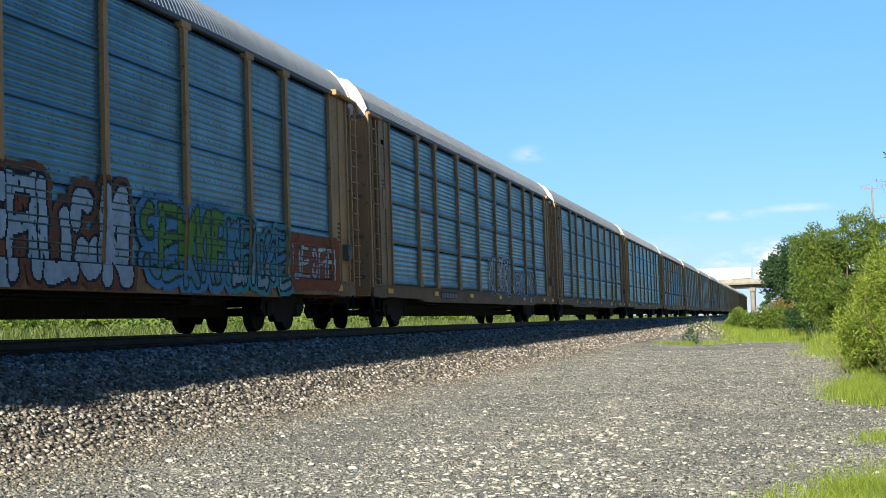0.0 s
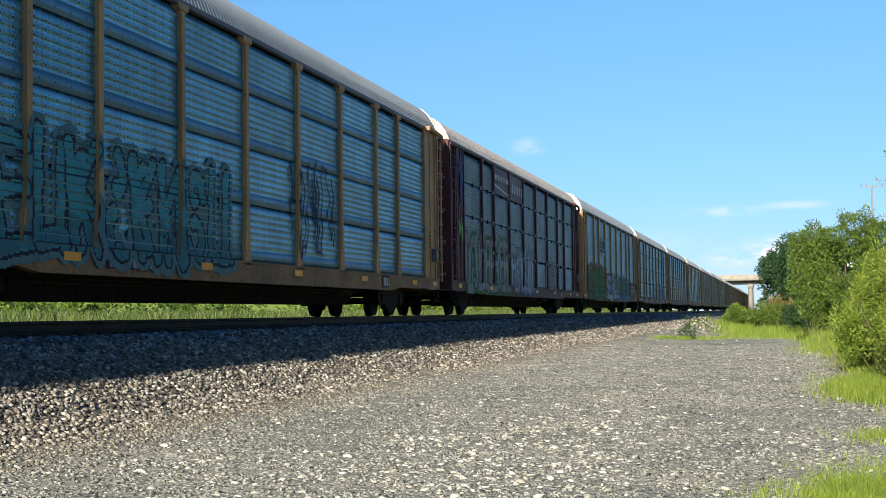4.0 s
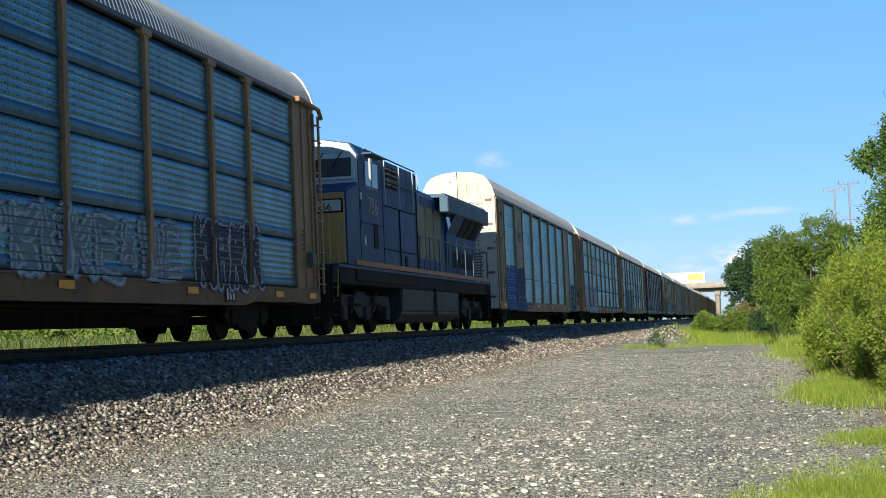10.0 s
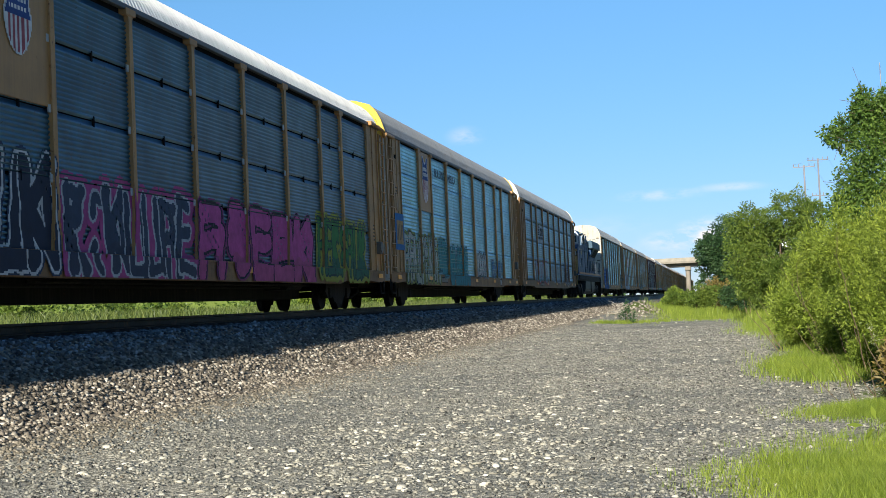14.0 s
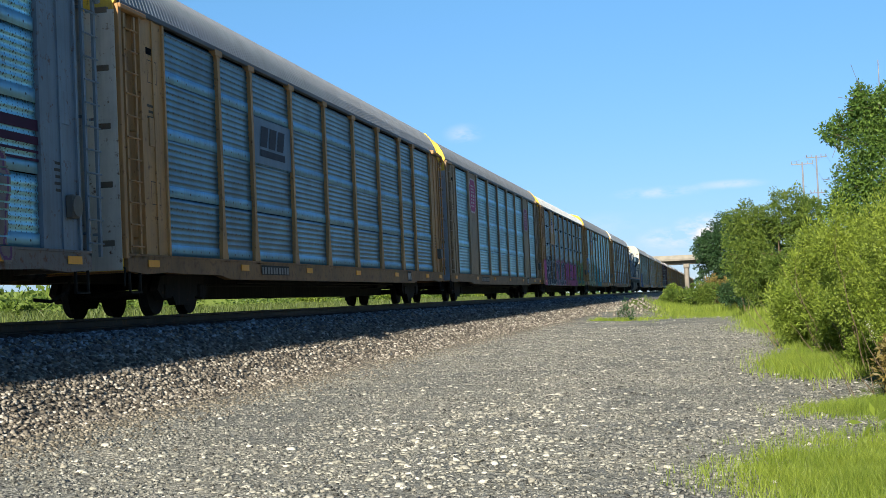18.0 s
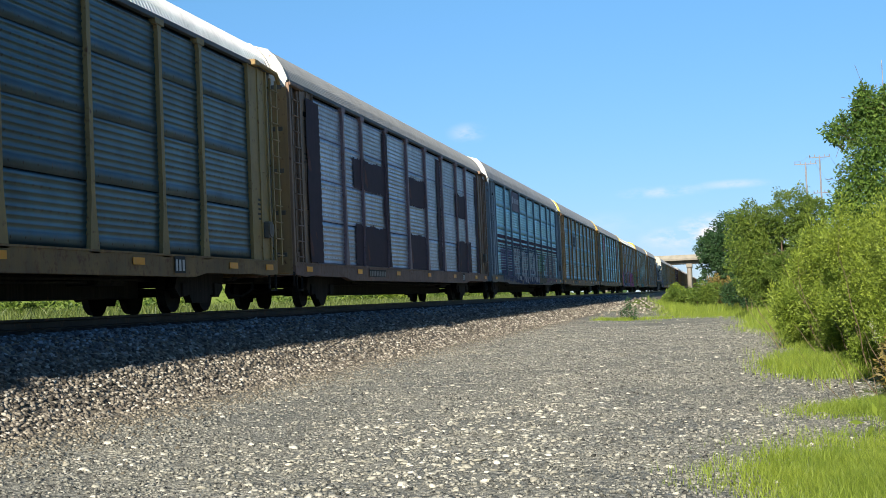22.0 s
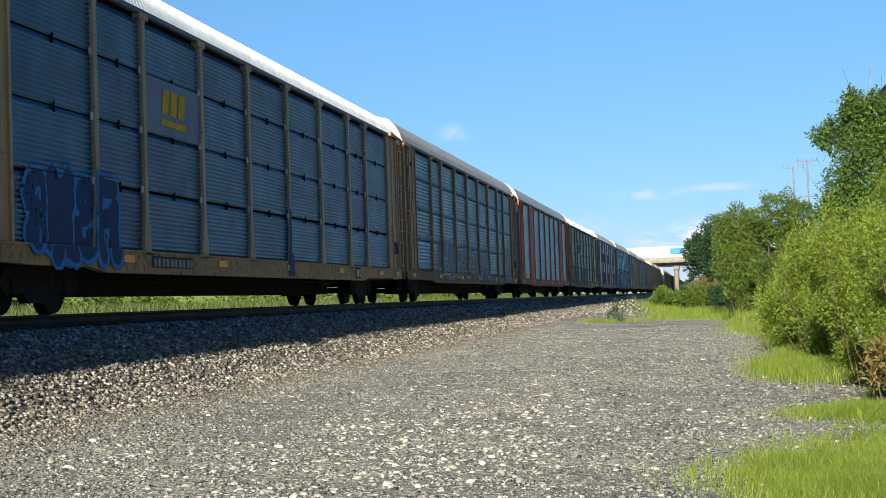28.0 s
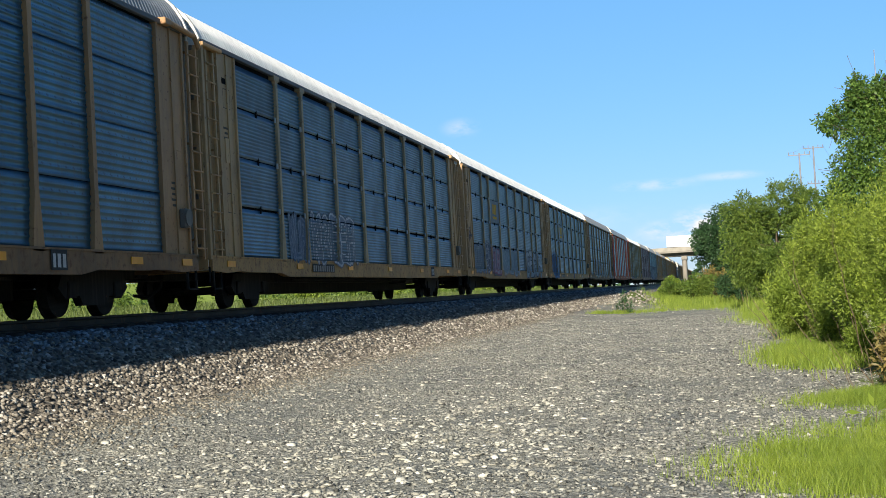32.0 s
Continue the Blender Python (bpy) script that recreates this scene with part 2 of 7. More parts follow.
def ground_mat():
    """Field grass, track ballast and lot gravel on one sheet, told apart by their place, with ragged edges."""
    m, n, l, p = material("ground")
    geo = n.new("ShaderNodeNewGeometry")
    pos = geo.outputs["Position"]
    sx = n.new("ShaderNodeSeparateXYZ")
    l.new(pos, sx.inputs[0])

    def step(sock, lo, hi):
        mr = n.new("ShaderNodeMapRange")
        mr.interpolation_type = "SMOOTHSTEP"
        mr.inputs["From Min"].default_value, mr.inputs["From Max"].default_value = lo, hi
        l.new(sock, mr.inputs["Value"])
        return mr.outputs[0]

    def math_node(op, a, b):
        k = n.new("ShaderNodeMath")
        k.operation = op
        k.use_clamp = op == "MULTIPLY"
        for i, v in enumerate((a, b)):
            if isinstance(v, (int, float)):
                k.inputs[i].default_value = v
            else:
                l.new(v, k.inputs[i])
        return k.outputs[0]

    wob = noise_node(n, l, pos, 0.35, 5, 0.6)
    wob2 = noise_node(n, l, pos, 1.7, 4, 0.6)
    w1 = math_node("SUBTRACT", wob, 0.5)
    w2 = math_node("SUBTRACT", wob2, 0.5)
    k1 = n.new("ShaderNodeMath")
    k1.operation, k1.inputs[1].default_value = "MULTIPLY", 3.2
    l.new(w1, k1.inputs[0])
    k2 = n.new("ShaderNodeMath")
    k2.operation, k2.inputs[1].default_value = "MULTIPLY", 1.3
    l.new(w2, k2.inputs[0])
    xs = math_node("ADD", sx.outputs["X"], math_node("ADD", k1.outputs[0], k2.outputs[0]))
    # gravel of the lot
    vor = n.new("ShaderNodeTexVoronoi")
    vor.inputs["Scale"].default_value = 34
    l.new(pos, vor.inputs["Vector"])
    sep = n.new("ShaderNodeSeparateColor")
    l.new(vor.outputs["Color"], sep.inputs[0])
    plain = ramp(n, ((0.0, (0.07, 0.072, 0.064)), (0.14, (0.165, 0.169, 0.150)), (0.5, (0.225, 0.228, 0.200)), (0.85, (0.275, 0.274, 0.238)), (0.98, (0.44, 0.43, 0.375))))
    stony = ramp(n, ((0.0, (0.075, 0.075, 0.066)), (0.2, (0.195, 0.192, 0.165)), (0.6, (0.30, 0.292, 0.245)), (0.8, (0.45, 0.435, 0.365)), (1.0, (0.62, 0.595, 0.51))))
    l.new(sep.outputs[0], plain.inputs["Fac"])
    l.new(sep.outputs[0], stony.inputs["Fac"])
    where = ramp(n, ((0.40, 0.0), (0.58, 1.0)))
    l.new(noise_node(n, l, pos, 0.28, 5, 0.7), where.inputs["Fac"])
    big = noise_node(n, l, pos, 0.55, 6, 0.65)
    gb = ramp(n, ((0.3, (0.78, 0.79, 0.82)), (0.7, (1.12, 1.08, 1.02))))
    l.new(big, gb.inputs["Fac"])
    gravel = mixed(n, l, 1.0, mixed(n, l, where.outputs["Color"], plain.outputs["Color"], stony.outputs["Color"]), gb.outputs["Color"], "MULTIPLY")
    # ballast
    vb = n.new("ShaderNodeTexVoronoi")
    vb.inputs["Scale"].default_value = 15
    l.new(pos, vb.inputs["Vector"])
    sepb = n.new("ShaderNodeSeparateColor")
    l.new(vb.outputs["Color"], sepb.inputs[0])
    bb = ramp(n, ((0.0, (0.055, 0.050, 0.042)), (0.5, (0.15, 0.132, 0.108)), (0.85, (0.26, 0.228, 0.18)), (1.0, (0.42, 0.38, 0.31))))
    l.new(sepb.outputs[0], bb.inputs["Fac"])
    ballast = bb.outputs["Color"]
    k3 = n.new("ShaderNodeMath")
    k3.operation, k3.inputs[1].default_value = "MULTIPLY", 0.9
    l.new(w2, k3.inputs[0])
    is_ballast = step(math_node("ADD", sx.outputs["X"], k3.outputs[0]), -6.7, -7.5)
    stone = mixed(n, l, is_ballast, gravel, ballast)
    # grass to the right of the lot, past its far end, and beyond the track
    gg = ramp(n, ((0.25, (0.055, 0.075, 0.018)), (0.75, (0.15, 0.20, 0.045))))
    l.new(noise_node(n, l, pos, 6, 6, 0.7), gg.inputs["Fac"])
    right = step(xs, 1.75, 2.2)
    far = math_node("MULTIPLY", step(sx.outputs["Y"], 84, 90), step(xs, -6.2, -5.4))
    left = step(xs, -16.0, -17.5)
    grass = math_node("MAXIMUM", math_node("MAXIMUM", right, far), left)
    col = mixed(n, l, grass, stone, gg.outputs["Color"])
    l.new(col, p.inputs["Base Color"])
    p.inputs["Roughness"].default_value = 0.95
    p.inputs["Specular IOR Level"].default_value = 0.2
    lump = noise_node(n, l, pos, 7, 5, 0.6)
    k4 = n.new("ShaderNodeMath")
    k4.operation, k4.inputs[1].default_value = "MULTIPLY", 2.4
    l.new(lump, k4.inputs[0])
    h = math_node("ADD", noise_node(n, l, pos, 38, 4, 0.6), k4.outputs[0])
    bumped(n, l, p, h, 0.9, 0.035)
    return m


GROUND = ground_mat()
BARK = bark_mat()
DARK = painted_steel("underframe_black", (0.012, 0.011, 0.010), 0.85, 0.0, 0.5, 0.1)
IRON = painted_steel("cast_iron", (0.013, 0.011, 0.010), 0.85, 0.0, 0.4, 0.1)
RAIL_STEEL = painted_steel("rail_steel", (0.035, 0.027, 0.022), 0.6, 0.4, 0.4, 0.4)
CONCRETE = concrete_mat("bridge_concrete", (0.25, 0.22, 0.18))
CREOSOTE = painted_steel("tie_wood", (0.032, 0.026, 0.022), 0.95, 0.0, 0.5, 0.0)


# ---- mesh helpers ----
def mesh_np(name, verts, faces, mat, smooth=False):
    """A mesh from arrays of corners and of triangles or quads."""
    me = bpy.data.meshes.new(name)
    verts, faces = np.asarray(verts, np.float32), np.asarray(faces, np.int32)
    k = faces.shape[1]
    me.vertices.add(len(verts))
    me.vertices.foreach_set("co", verts.ravel())
    me.loops.add(faces.size)
    me.loops.foreach_set("vertex_index", faces.ravel())
    me.polygons.add(len(faces))
    me.polygons.foreach_set("loop_start", np.arange(0, faces.size, k, dtype=np.int32))
    me.polygons.foreach_set("loop_total", np.full(len(faces), k, np.int32))
    if smooth:
        me.polygons.foreach_set("use_smooth", np.ones(len(faces), bool))
    me.update(calc_edges=True)
    me.materials.append(mat)
    return me


def bm_box(bm, x0, x1, y0, y1, z0, z1, bevel=0.0):
    vs = [bm.verts.new((x, y, z)) for x in (x0, x1) for y in (y0, y1) for z in (z0, z1)]
    fs = [bm.faces.new([vs[i] for i in q]) for q in ((0, 1, 3, 2), (4, 6, 7, 5), (0, 4, 5, 1), (2, 3, 7, 6), (0, 2, 6, 4), (1, 5, 7, 3))]
    if bevel:
        edges = list({e for f in fs for e in f.edges})
        bmesh.ops.bevel(bm, geom=edges, offset=bevel, segments=1, affect="EDGES")
    return bm


def bm_tube(bm, a, b, r, r2=None, seg=8):
    """A capped tube from a to b."""
    a, b = Vector(a), Vector(b)
    r2 = r if r2 is None else r2
    q = (b - a).to_track_quat("Z", "Y")
    rings = []
    for c, rr in ((a, r), (b, r2)):
        rings.append([bm.verts.new(c + q @ Vector((rr * math.cos(2 * math.pi * i / seg), rr * math.sin(2 * math.pi * i / seg), 0))) for i in range(seg)])
    for i in range(seg):
        bm.faces.new((rings[0][i], rings[0][(i + 1) % seg], rings[1][(i + 1) % seg], rings[1][i]))
    bm.faces.new(rings[0][::-1])
    bm.faces.new(rings[1])
    return bm


def bm_prism(bm, outline, axis, lo, hi):
    """Pulls a flat outline (pairs) along an axis from lo to hi."""
    def at(p, t):
        return {"x": (t, p[0], p[1]), "y": (p[0], t, p[1]), "z": (p[0], p[1], t)}[axis]
    a = [bm.verts.new(at(p, lo)) for p in outline]
    b = [bm.verts.new(at(p, hi)) for p in outline]
    n = len(outline)
    for i in range(n):
        bm.faces.new((a[i], a[(i + 1) % n], b[(i + 1) % n], b[i]))
    bm.faces.new(a[::-1])
    bm.faces.new(b)
    return bm


def bm_mesh(name, bm, mat):
    bmesh.ops.recalc_face_normals(bm, faces=bm.faces)
    me = bpy.data.meshes.new(name)
    bm.to_mesh(me)
    bm.free()
    me.materials.append(mat)
    return me


def box_mesh(name, mat, x0, x1, y0, y1, z0, z1, bevel=0.008):
    return bm_mesh(name, bm_box(bmesh.new(), x0, x1, y0, y1, z0, z1, bevel), mat)


def part(name, me, parent, at=(0, 0, 0), label=""):
    """One mesh as a part of a thing."""
    ob = new(name, me)
    ob.parent = parent
    ob.location = at
    return tagged(ob, label)


def setting(name, me, label, category):
    return tagged(new(name, me), label, category, kind="structure")


SHARED = {}


def shared(key, make):
    """Mesh data made once and used again by every alike part."""
    if key not in SHARED:
        SHARED[key] = make()
    return SHARED[key]


# ---- ground ----
PROFILE = ((-4000, 1.5), (-60, 1.5), (-24, 1.46), (-19, 1.35), (-16.5, 0.95), (-14.4, 0.95), (-12.55, 1.24), (-11.6, 1.28), (-9.95, 1.28), (-9.15, 1.22),
           (-8.7, 0.95), (-7.75, 0.37), (-7.4, 0.24), (-6.8, 0.16), (-5.0, 0.05), (-3.5, 0.0), (1.5, 0.0), (3.0, 0.06), (6.0, 0.25), (12, 0.3), (4000, 0.3))
PX, PZ = np.array([p[0] for p in PROFILE]), np.array([p[1] for p in PROFILE])


def lumps(x, y):
    return 0.022 * np.sin(x * 1.9 + y * 0.31) * np.sin(y * 0.83 + x * 0.4) + 0.015 * np.sin(x * 4.1 - y * 2.3 + 1.7) + 0.012 * np.sin(y * 5.3 + x * 3.1)


def ground_z(x, y):
    x, y = np.asarray(x, float), np.asarray(y, float)
    near = np.clip((120 - np.abs(y)) / 60, 0, 1) * np.clip((40 - np.abs(x)) / 20, 0, 1)
    on_track = np.clip((1.9 - np.abs(x - TRACK)) / 0.3, 0, 1)
    pile = 0.78 * np.exp(-(((x + 5.0) / 1.7) ** 2 + ((y - 92) / 5.5) ** 2)) * (1 + 0.35 * np.sin(x * 3.3 + y) * np.sin(y * 1.3))
    return np.interp(x, PX, PZ) + lumps(x, y) * near * (1 - on_track) * np.where(x < -6.8, 0.5, 1.0) + np.clip(pile, 0, 2)


def build_ground():
    xs = np.concatenate([[-4000, -1500, -600, -250, -120, -70, -45, -32], np.arange(-26, -14, 1.0), np.arange(-14, -9.4, 0.25), np.arange(-9.4, -6.4, 0.12),
                         np.arange(-6.4, 4, 0.3), np.arange(4, 14, 1.0), [16, 20, 30, 50, 90, 200, 600, 1500, 4000]])
    ys = np.concatenate([[-1500, -900, -600, -400, -250, -150, -80, -40, -20, -10], np.arange(-4, 8, 1.0), np.arange(8, 48, 0.25), np.arange(48, 110, 0.7),
                         np.arange(110, 200, 5.0), np.arange(200, 500, 25.0), [550, 700, 1000, 1600, 2600, 4500]])
    X, Y = np.meshgrid(xs, ys)
    V = np.stack([X, Y, ground_z(X, Y)], -1).reshape(-1, 3)
    nx, ny = len(xs), len(ys)
    i = (np.arange(ny - 1)[:, None] * nx + np.arange(nx - 1)[None]).ravel()
    F = np.stack([i, i + 1, i + nx + 1, i + nx], -1)
    setting("ground", mesh_np("ground", V, F, GROUND, True), "grey gravel lot with rocky track ballast and grass", "ground")


build_ground()


# ---- track ----
def build_track():
    head = [(-0.036, 0.0), (-0.036, -0.035), (-0.009, -0.05), (-0.009, -0.135), (-0.07, -0.15), (-0.07, -0.165),
            (0.07, -0.165), (0.07, -0.15), (0.009, -0.135), (0.009, -0.05), (0.036, -0.035), (0.036, 0.0)]
    for side in (-1, 1):
        me = bm_mesh("rail", bm_prism(bmesh.new(), head, "y", -1200, 1500), RAIL_STEEL)
        ob = setting("rail", me, "worn steel running rail on wooden ties", "rail")
        ob.location = (TRACK + side * 0.755, 0, RAIL)
    V, F = [], []
    corner = np.array([(x, y, z) for x in (-1.3, 1.3) for y in (-0.115, 0.115) for z in (-0.18, 0.0)])
    quads = np.array(((0, 1, 3, 2), (4, 6, 7, 5), (0, 4, 5, 1), (2, 3, 7, 6), (0, 2, 6, 4), (1, 5, 7, 3)))
    rng = np.random.default_rng(4)
    for k in range(520):
        y = -20 + k * 0.5
        V.append(corner + (TRACK + rng.normal(0, 0.03), y + rng.normal(0, 0.02), RAIL - 0.166))
        F.append(quads + 8 * k)
    ob = tagged(new("railway_ties", mesh_np("railway_ties", np.concatenate(V), np.concatenate(F), CREOSOTE)), "dark creosoted wooden railway ties in ballast", "railway tie", kind="stuff")


build_track()


# ---- loose stones ----
def stone_templates(count, tris, rng):
    out = []
    if tris == 20:
        g = (1 + 5 ** 0.5) / 2
        base = np.array([(-1, g, 0), (1, g, 0), (-1, -g, 0), (1, -g, 0), (0, -1, g), (0, 1, g), (0, -1, -g), (0, 1, -g), (g, 0, -1), (g, 0, 1), (-g, 0, -1), (-g, 0, 1)]) / 1.9
        f = np.array([(0, 11, 5), (0, 5, 1), (0, 1, 7), (0, 7, 10), (0, 10, 11), (1, 5, 9), (5, 11, 4), (11, 10, 2), (10, 7, 6), (7, 1, 8), (3, 9, 4), (3, 4, 2), (3, 2, 6),
                      (3, 6, 8), (3, 8, 9), (4, 9, 5), (2, 4, 11), (6, 2, 10), (8, 6, 7), (9, 8, 1)])
    else:
        base = np.array([(x, y, z) for x in (-1, 1) for y in (-1, 1) for z in (-1, 1)]) / 1.6
        q = ((0, 1, 3, 2), (4, 6, 7, 5), (0, 4, 5, 1), (2, 3, 7, 6), (0, 2, 6, 4), (1, 5, 7, 3))
        f = np.array([t for a, b, c, d in q for t in ((a, b, c), (a, c, d))])
    for _ in range(count):
        v = base * rng.uniform(0.72, 1.25, (len(base), 1)) + rng.normal(0, 0.10, base.shape)
        out.append(v)
    return np.array(out), f


def scatter(name, xy, size, tris, mat, label, seed, sink=0.25, flat=0.7):
    rng = np.random.default_rng(seed)
    tv, tf = stone_templates(24, tris, rng)
    n = len(xy)
    v = tv[rng.integers(0, 24, n)].copy()
    v *= (size * 0.5)[:, None, None] * rng.uniform(0.7, 1.3, (n, 1, 3)) * np.array((1, 1, flat))
    a = rng.uniform(0, 2 * np.pi, n)
    b = rng.normal(0, 0.35, n)
    c, s = np.cos(b)[:, None], np.sin(b)[:, None]
    x, z = v[..., 0] * c - v[..., 2] * s, v[..., 0] * s + v[..., 2] * c
    c, s = np.cos(a)[:, None], np.sin(a)[:, None]
    y = x * s + v[..., 1] * c
    x = x * c - v[..., 1] * s
    w = np.stack([x + xy[:, :1], y + xy[:, 1:], z + (ground_z(xy[:, 0], xy[:, 1]) + size * (0.5 * flat - sink))[:, None]], -1)
    k = tv.shape[1]
    F = tf[None] + (np.arange(n) * k)[:, None, None]
    return tagged(new(name, mesh_np(name, w.reshape(-1, 3), F.reshape(-1, 3), mat)), label, "stones", kind="stuff")


# up the bank a blue tint paints in the train's shadow
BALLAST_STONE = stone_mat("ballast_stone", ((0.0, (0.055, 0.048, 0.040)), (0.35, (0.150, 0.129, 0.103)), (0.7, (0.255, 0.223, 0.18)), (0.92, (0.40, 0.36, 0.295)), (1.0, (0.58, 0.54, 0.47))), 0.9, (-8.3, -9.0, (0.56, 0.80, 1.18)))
LOT_STONE = stone_mat("lot_stone", ((0.0, (0.050, 0.049, 0.044)), (0.16, (0.115, 0.114, 0.102)), (0.36, (0.195, 0.193, 0.170)), (0.65, (0.255, 0.250, 0.216)), (0.90, (0.315, 0.306, 0.262)), (1.0, (0.46, 0.44, 0.38))))


def build_stones():
    rng = np.random.default_rng(11)

    def strip(n, x0, x1, y0, y1):
        """More stones near the camera, fewer far off."""
        y = y0 * (y1 / y0) ** rng.random(n)
        return np.stack([rng.uniform(x0, x1, n), y], -1)

    xy = strip(31000, -9.7, -7.3, 9, 130)
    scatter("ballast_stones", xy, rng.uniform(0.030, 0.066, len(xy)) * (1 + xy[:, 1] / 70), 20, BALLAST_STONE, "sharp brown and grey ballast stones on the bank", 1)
    n = 6000
    y = 8 * (70 / 8) ** rng.random(n)
    xy = np.stack([-7.35 + np.abs(rng.normal(0, 0.55, n)), y], -1)
    scatter("stray_ballast", xy, rng.uniform(0.02, 0.055, n), 20, stone_mat("toe_stone", ((0.0, (0.085, 0.075, 0.058)), (0.6, (0.20, 0.175, 0.135)), (1.0, (0.36, 0.325, 0.26)))), "stray ballast stones at the foot of the bank", 2)
    xy = strip(52000, -6.9, 2.2, 8, 60)
    scatter("lot_gravel", xy, 0.014 + 0.034 * rng.random(len(xy)) ** 1.6 * (1 + xy[:, 1] / 60), 12, LOT_STONE, "fine crushed grey gravel", 3, 0.2, 0.6)
    # pale limestone lies thick in one part of the lot, thin along its grassy edge and its far end
    xy = strip(26000, -6.5, 1.7, 7.5, 75)
    thick = 0.9 * np.exp(-((xy[:, 0] + 2.9) / 1.7) ** 2 - ((xy[:, 1] - 13.5) / 5.5) ** 2) + 0.09 + 0.09 * np.sin(xy[:, 0] * 1.7 + np.sin(xy[:, 1] * 0.9) * 2)
    xy = xy[rng.random(len(xy)) < thick]
    s = 0.016 + 0.075 * rng.random(len(xy)) ** 2.6 * (1 + xy[:, 1] / 110)
    scatter("pale_stones", xy, s, 20, stone_mat("pale_stone", ((0.0, (0.27, 0.255, 0.21)), (0.5, (0.40, 0.38, 0.315)), (1.0, (0.62, 0.59, 0.50)))), "pale limestone pieces lying in the gravel", 4, 0.2, 0.42)
    n = 620
    xy = np.stack([-5.0 + rng.normal(0, 1.3, n), 92 + rng.normal(0, 4.5, n)], -1)
    scatter("rubble_pile", xy, rng.uniform(0.06, 0.24, n), 20, stone_mat("rubble", ((0.0, (0.12, 0.108, 0.088)), (0.6, (0.24, 0.215, 0.172)), (1.0, (0.44, 0.41, 0.34)))), "heap of pale rubble beside the track", 5, 0.15, 0.8)


build_stones()


# ---- plants ----
def leaf_cloud(rng, centres, radii, count, size, long=1.8, droop=0.2, shell=0.55):
    """Folded leaves filling rough balls, denser towards their skin, turned out and up."""
    centres, radii = np.asarray(centres, float), np.asarray(radii, float)
    if radii.ndim == 1:
        radii = np.repeat(radii[:, None], 3, 1)
    weight = radii.prod(1) ** 0.67
    pick = rng.choice(len(centres), count, p=weight / weight.sum())
    d = rng.normal(0, 1, (count, 3))
    d /= np.linalg.norm(d, axis=1, keepdims=True)
    r = shell + (1 - shell) * rng.random(count) ** 0.6
    r *= 1 + 0.28 * np.sin(d[:, 0] * 5 + pick * 1.7) * np.sin(d[:, 2] * 6 + pick) + rng.normal(0, 0.07, count)
    c = centres[pick] + d * r[:, None] * radii[pick]
    out = d + rng.normal(0, 0.75, (count, 3)) + np.array((0, 0, -droop))
    out /= np.linalg.norm(out, axis=1, keepdims=True)
    side = np.cross(out, rng.normal(0, 1, (count, 3)))
    side /= np.linalg.norm(side, axis=1, keepdims=True) + 1e-9
    up = np.cross(side, out)
    s = size * rng.uniform(0.6, 1.35, count)[:, None]
    a, b = c, c + out * s * long
    m = c + out * s * long * 0.5 + up * s * 0.16
    V = np.stack([a, m + side * s * 0.5 - up * s * 0.2, b, m - side * s * 0.5 - up * s * 0.2], 1)
    return V.reshape(-1, 3)


def cloud_mesh(name, V, mat):
    n = len(V) // 4
    i = np.arange(n)[:, None] * 4
    F = np.concatenate([i + (0, 1, 2), i + (0, 2, 3)], 1).reshape(-1, 3)
    return mesh_np(name, V, F, mat)


def woody(name, label, category, base, stem_r, balls, leaves, leaf, mat, seed, long=1.8, droop=0.2, stems=1, group="", shell=0.55, twigs=0):
    """A tree or bush: tapered stems, a limb to every ball of foliage, and a crown of separate leaves. Balls: (dx, dy, z, r) or (.., rx, ry, rz)."""
    rng = np.random.default_rng(seed)
    gz = float(ground_z(base[0], base[1]))
    thing = tagged(new(name), label, category, group)
    thing.location = (base[0], base[1], gz)
    cs = np.array([b[:3] for b in balls], float)
    rs = np.array([(b[3],) * 3 if len(b) == 4 else b[3:6] for b in balls], float)
    top = cs[:, 2].max()
    forks = []
    for k in range(stems):
        bm = bmesh.new()
        off = Vector((0, 0, 0)) if stems == 1 else Vector((rng.normal(0, 0.35), rng.normal(0, 0.35), 0))
        tip = Vector((cs[:, 0].mean(), cs[:, 1].mean(), top * 0.72)) + off * 2
        p0 = off - Vector((0, 0, 0.1))
        prev, pr = p0, stem_r * 1.25
        for j in range(1, 6):
            q = p0.lerp(tip, j / 5) + Vector((rng.normal(0, 0.05), rng.normal(0, 0.05), 0)) * top * 0.3
            nr = stem_r * (1 - 0.16 * j)
            bm_tube(bm, prev, q, pr, nr, 7)
            forks.append((q.copy(), nr))
            prev, pr = q, nr
        part("trunk" if stems == 1 else "stem", bm_mesh("trunk", bm, BARK), thing)
    for c in cs:
        c = Vector(c)
        q, r = min(forks, key=lambda f: (f[0] - c).length + 2.0 * max(0, f[0].z - c.z))
        bm = bmesh.new()
        mid = q.lerp(c, 0.5) + Vector((0, 0, 0.12 * (c - q).length))
        bm_tube(bm, q, mid, r * 0.7, r * 0.42, 6)
        bm_tube(bm, mid, c, r * 0.42, r * 0.18, 5)
        for _ in range(twigs):
            d = Vector(rng.normal(0, 1, 3)).normalized()
            bm_tube(bm, mid.lerp(c, 0.6), c + d * rng.uniform(0.5, 0.95), r * 0.16, 0.006, 4)
        part("limb", bm_mesh("limb", bm, BARK), thing)
    part("crown", cloud_mesh("crown", leaf_cloud(rng, cs, rs, leaves, leaf, long, droop, shell), mat), thing)
    return thing


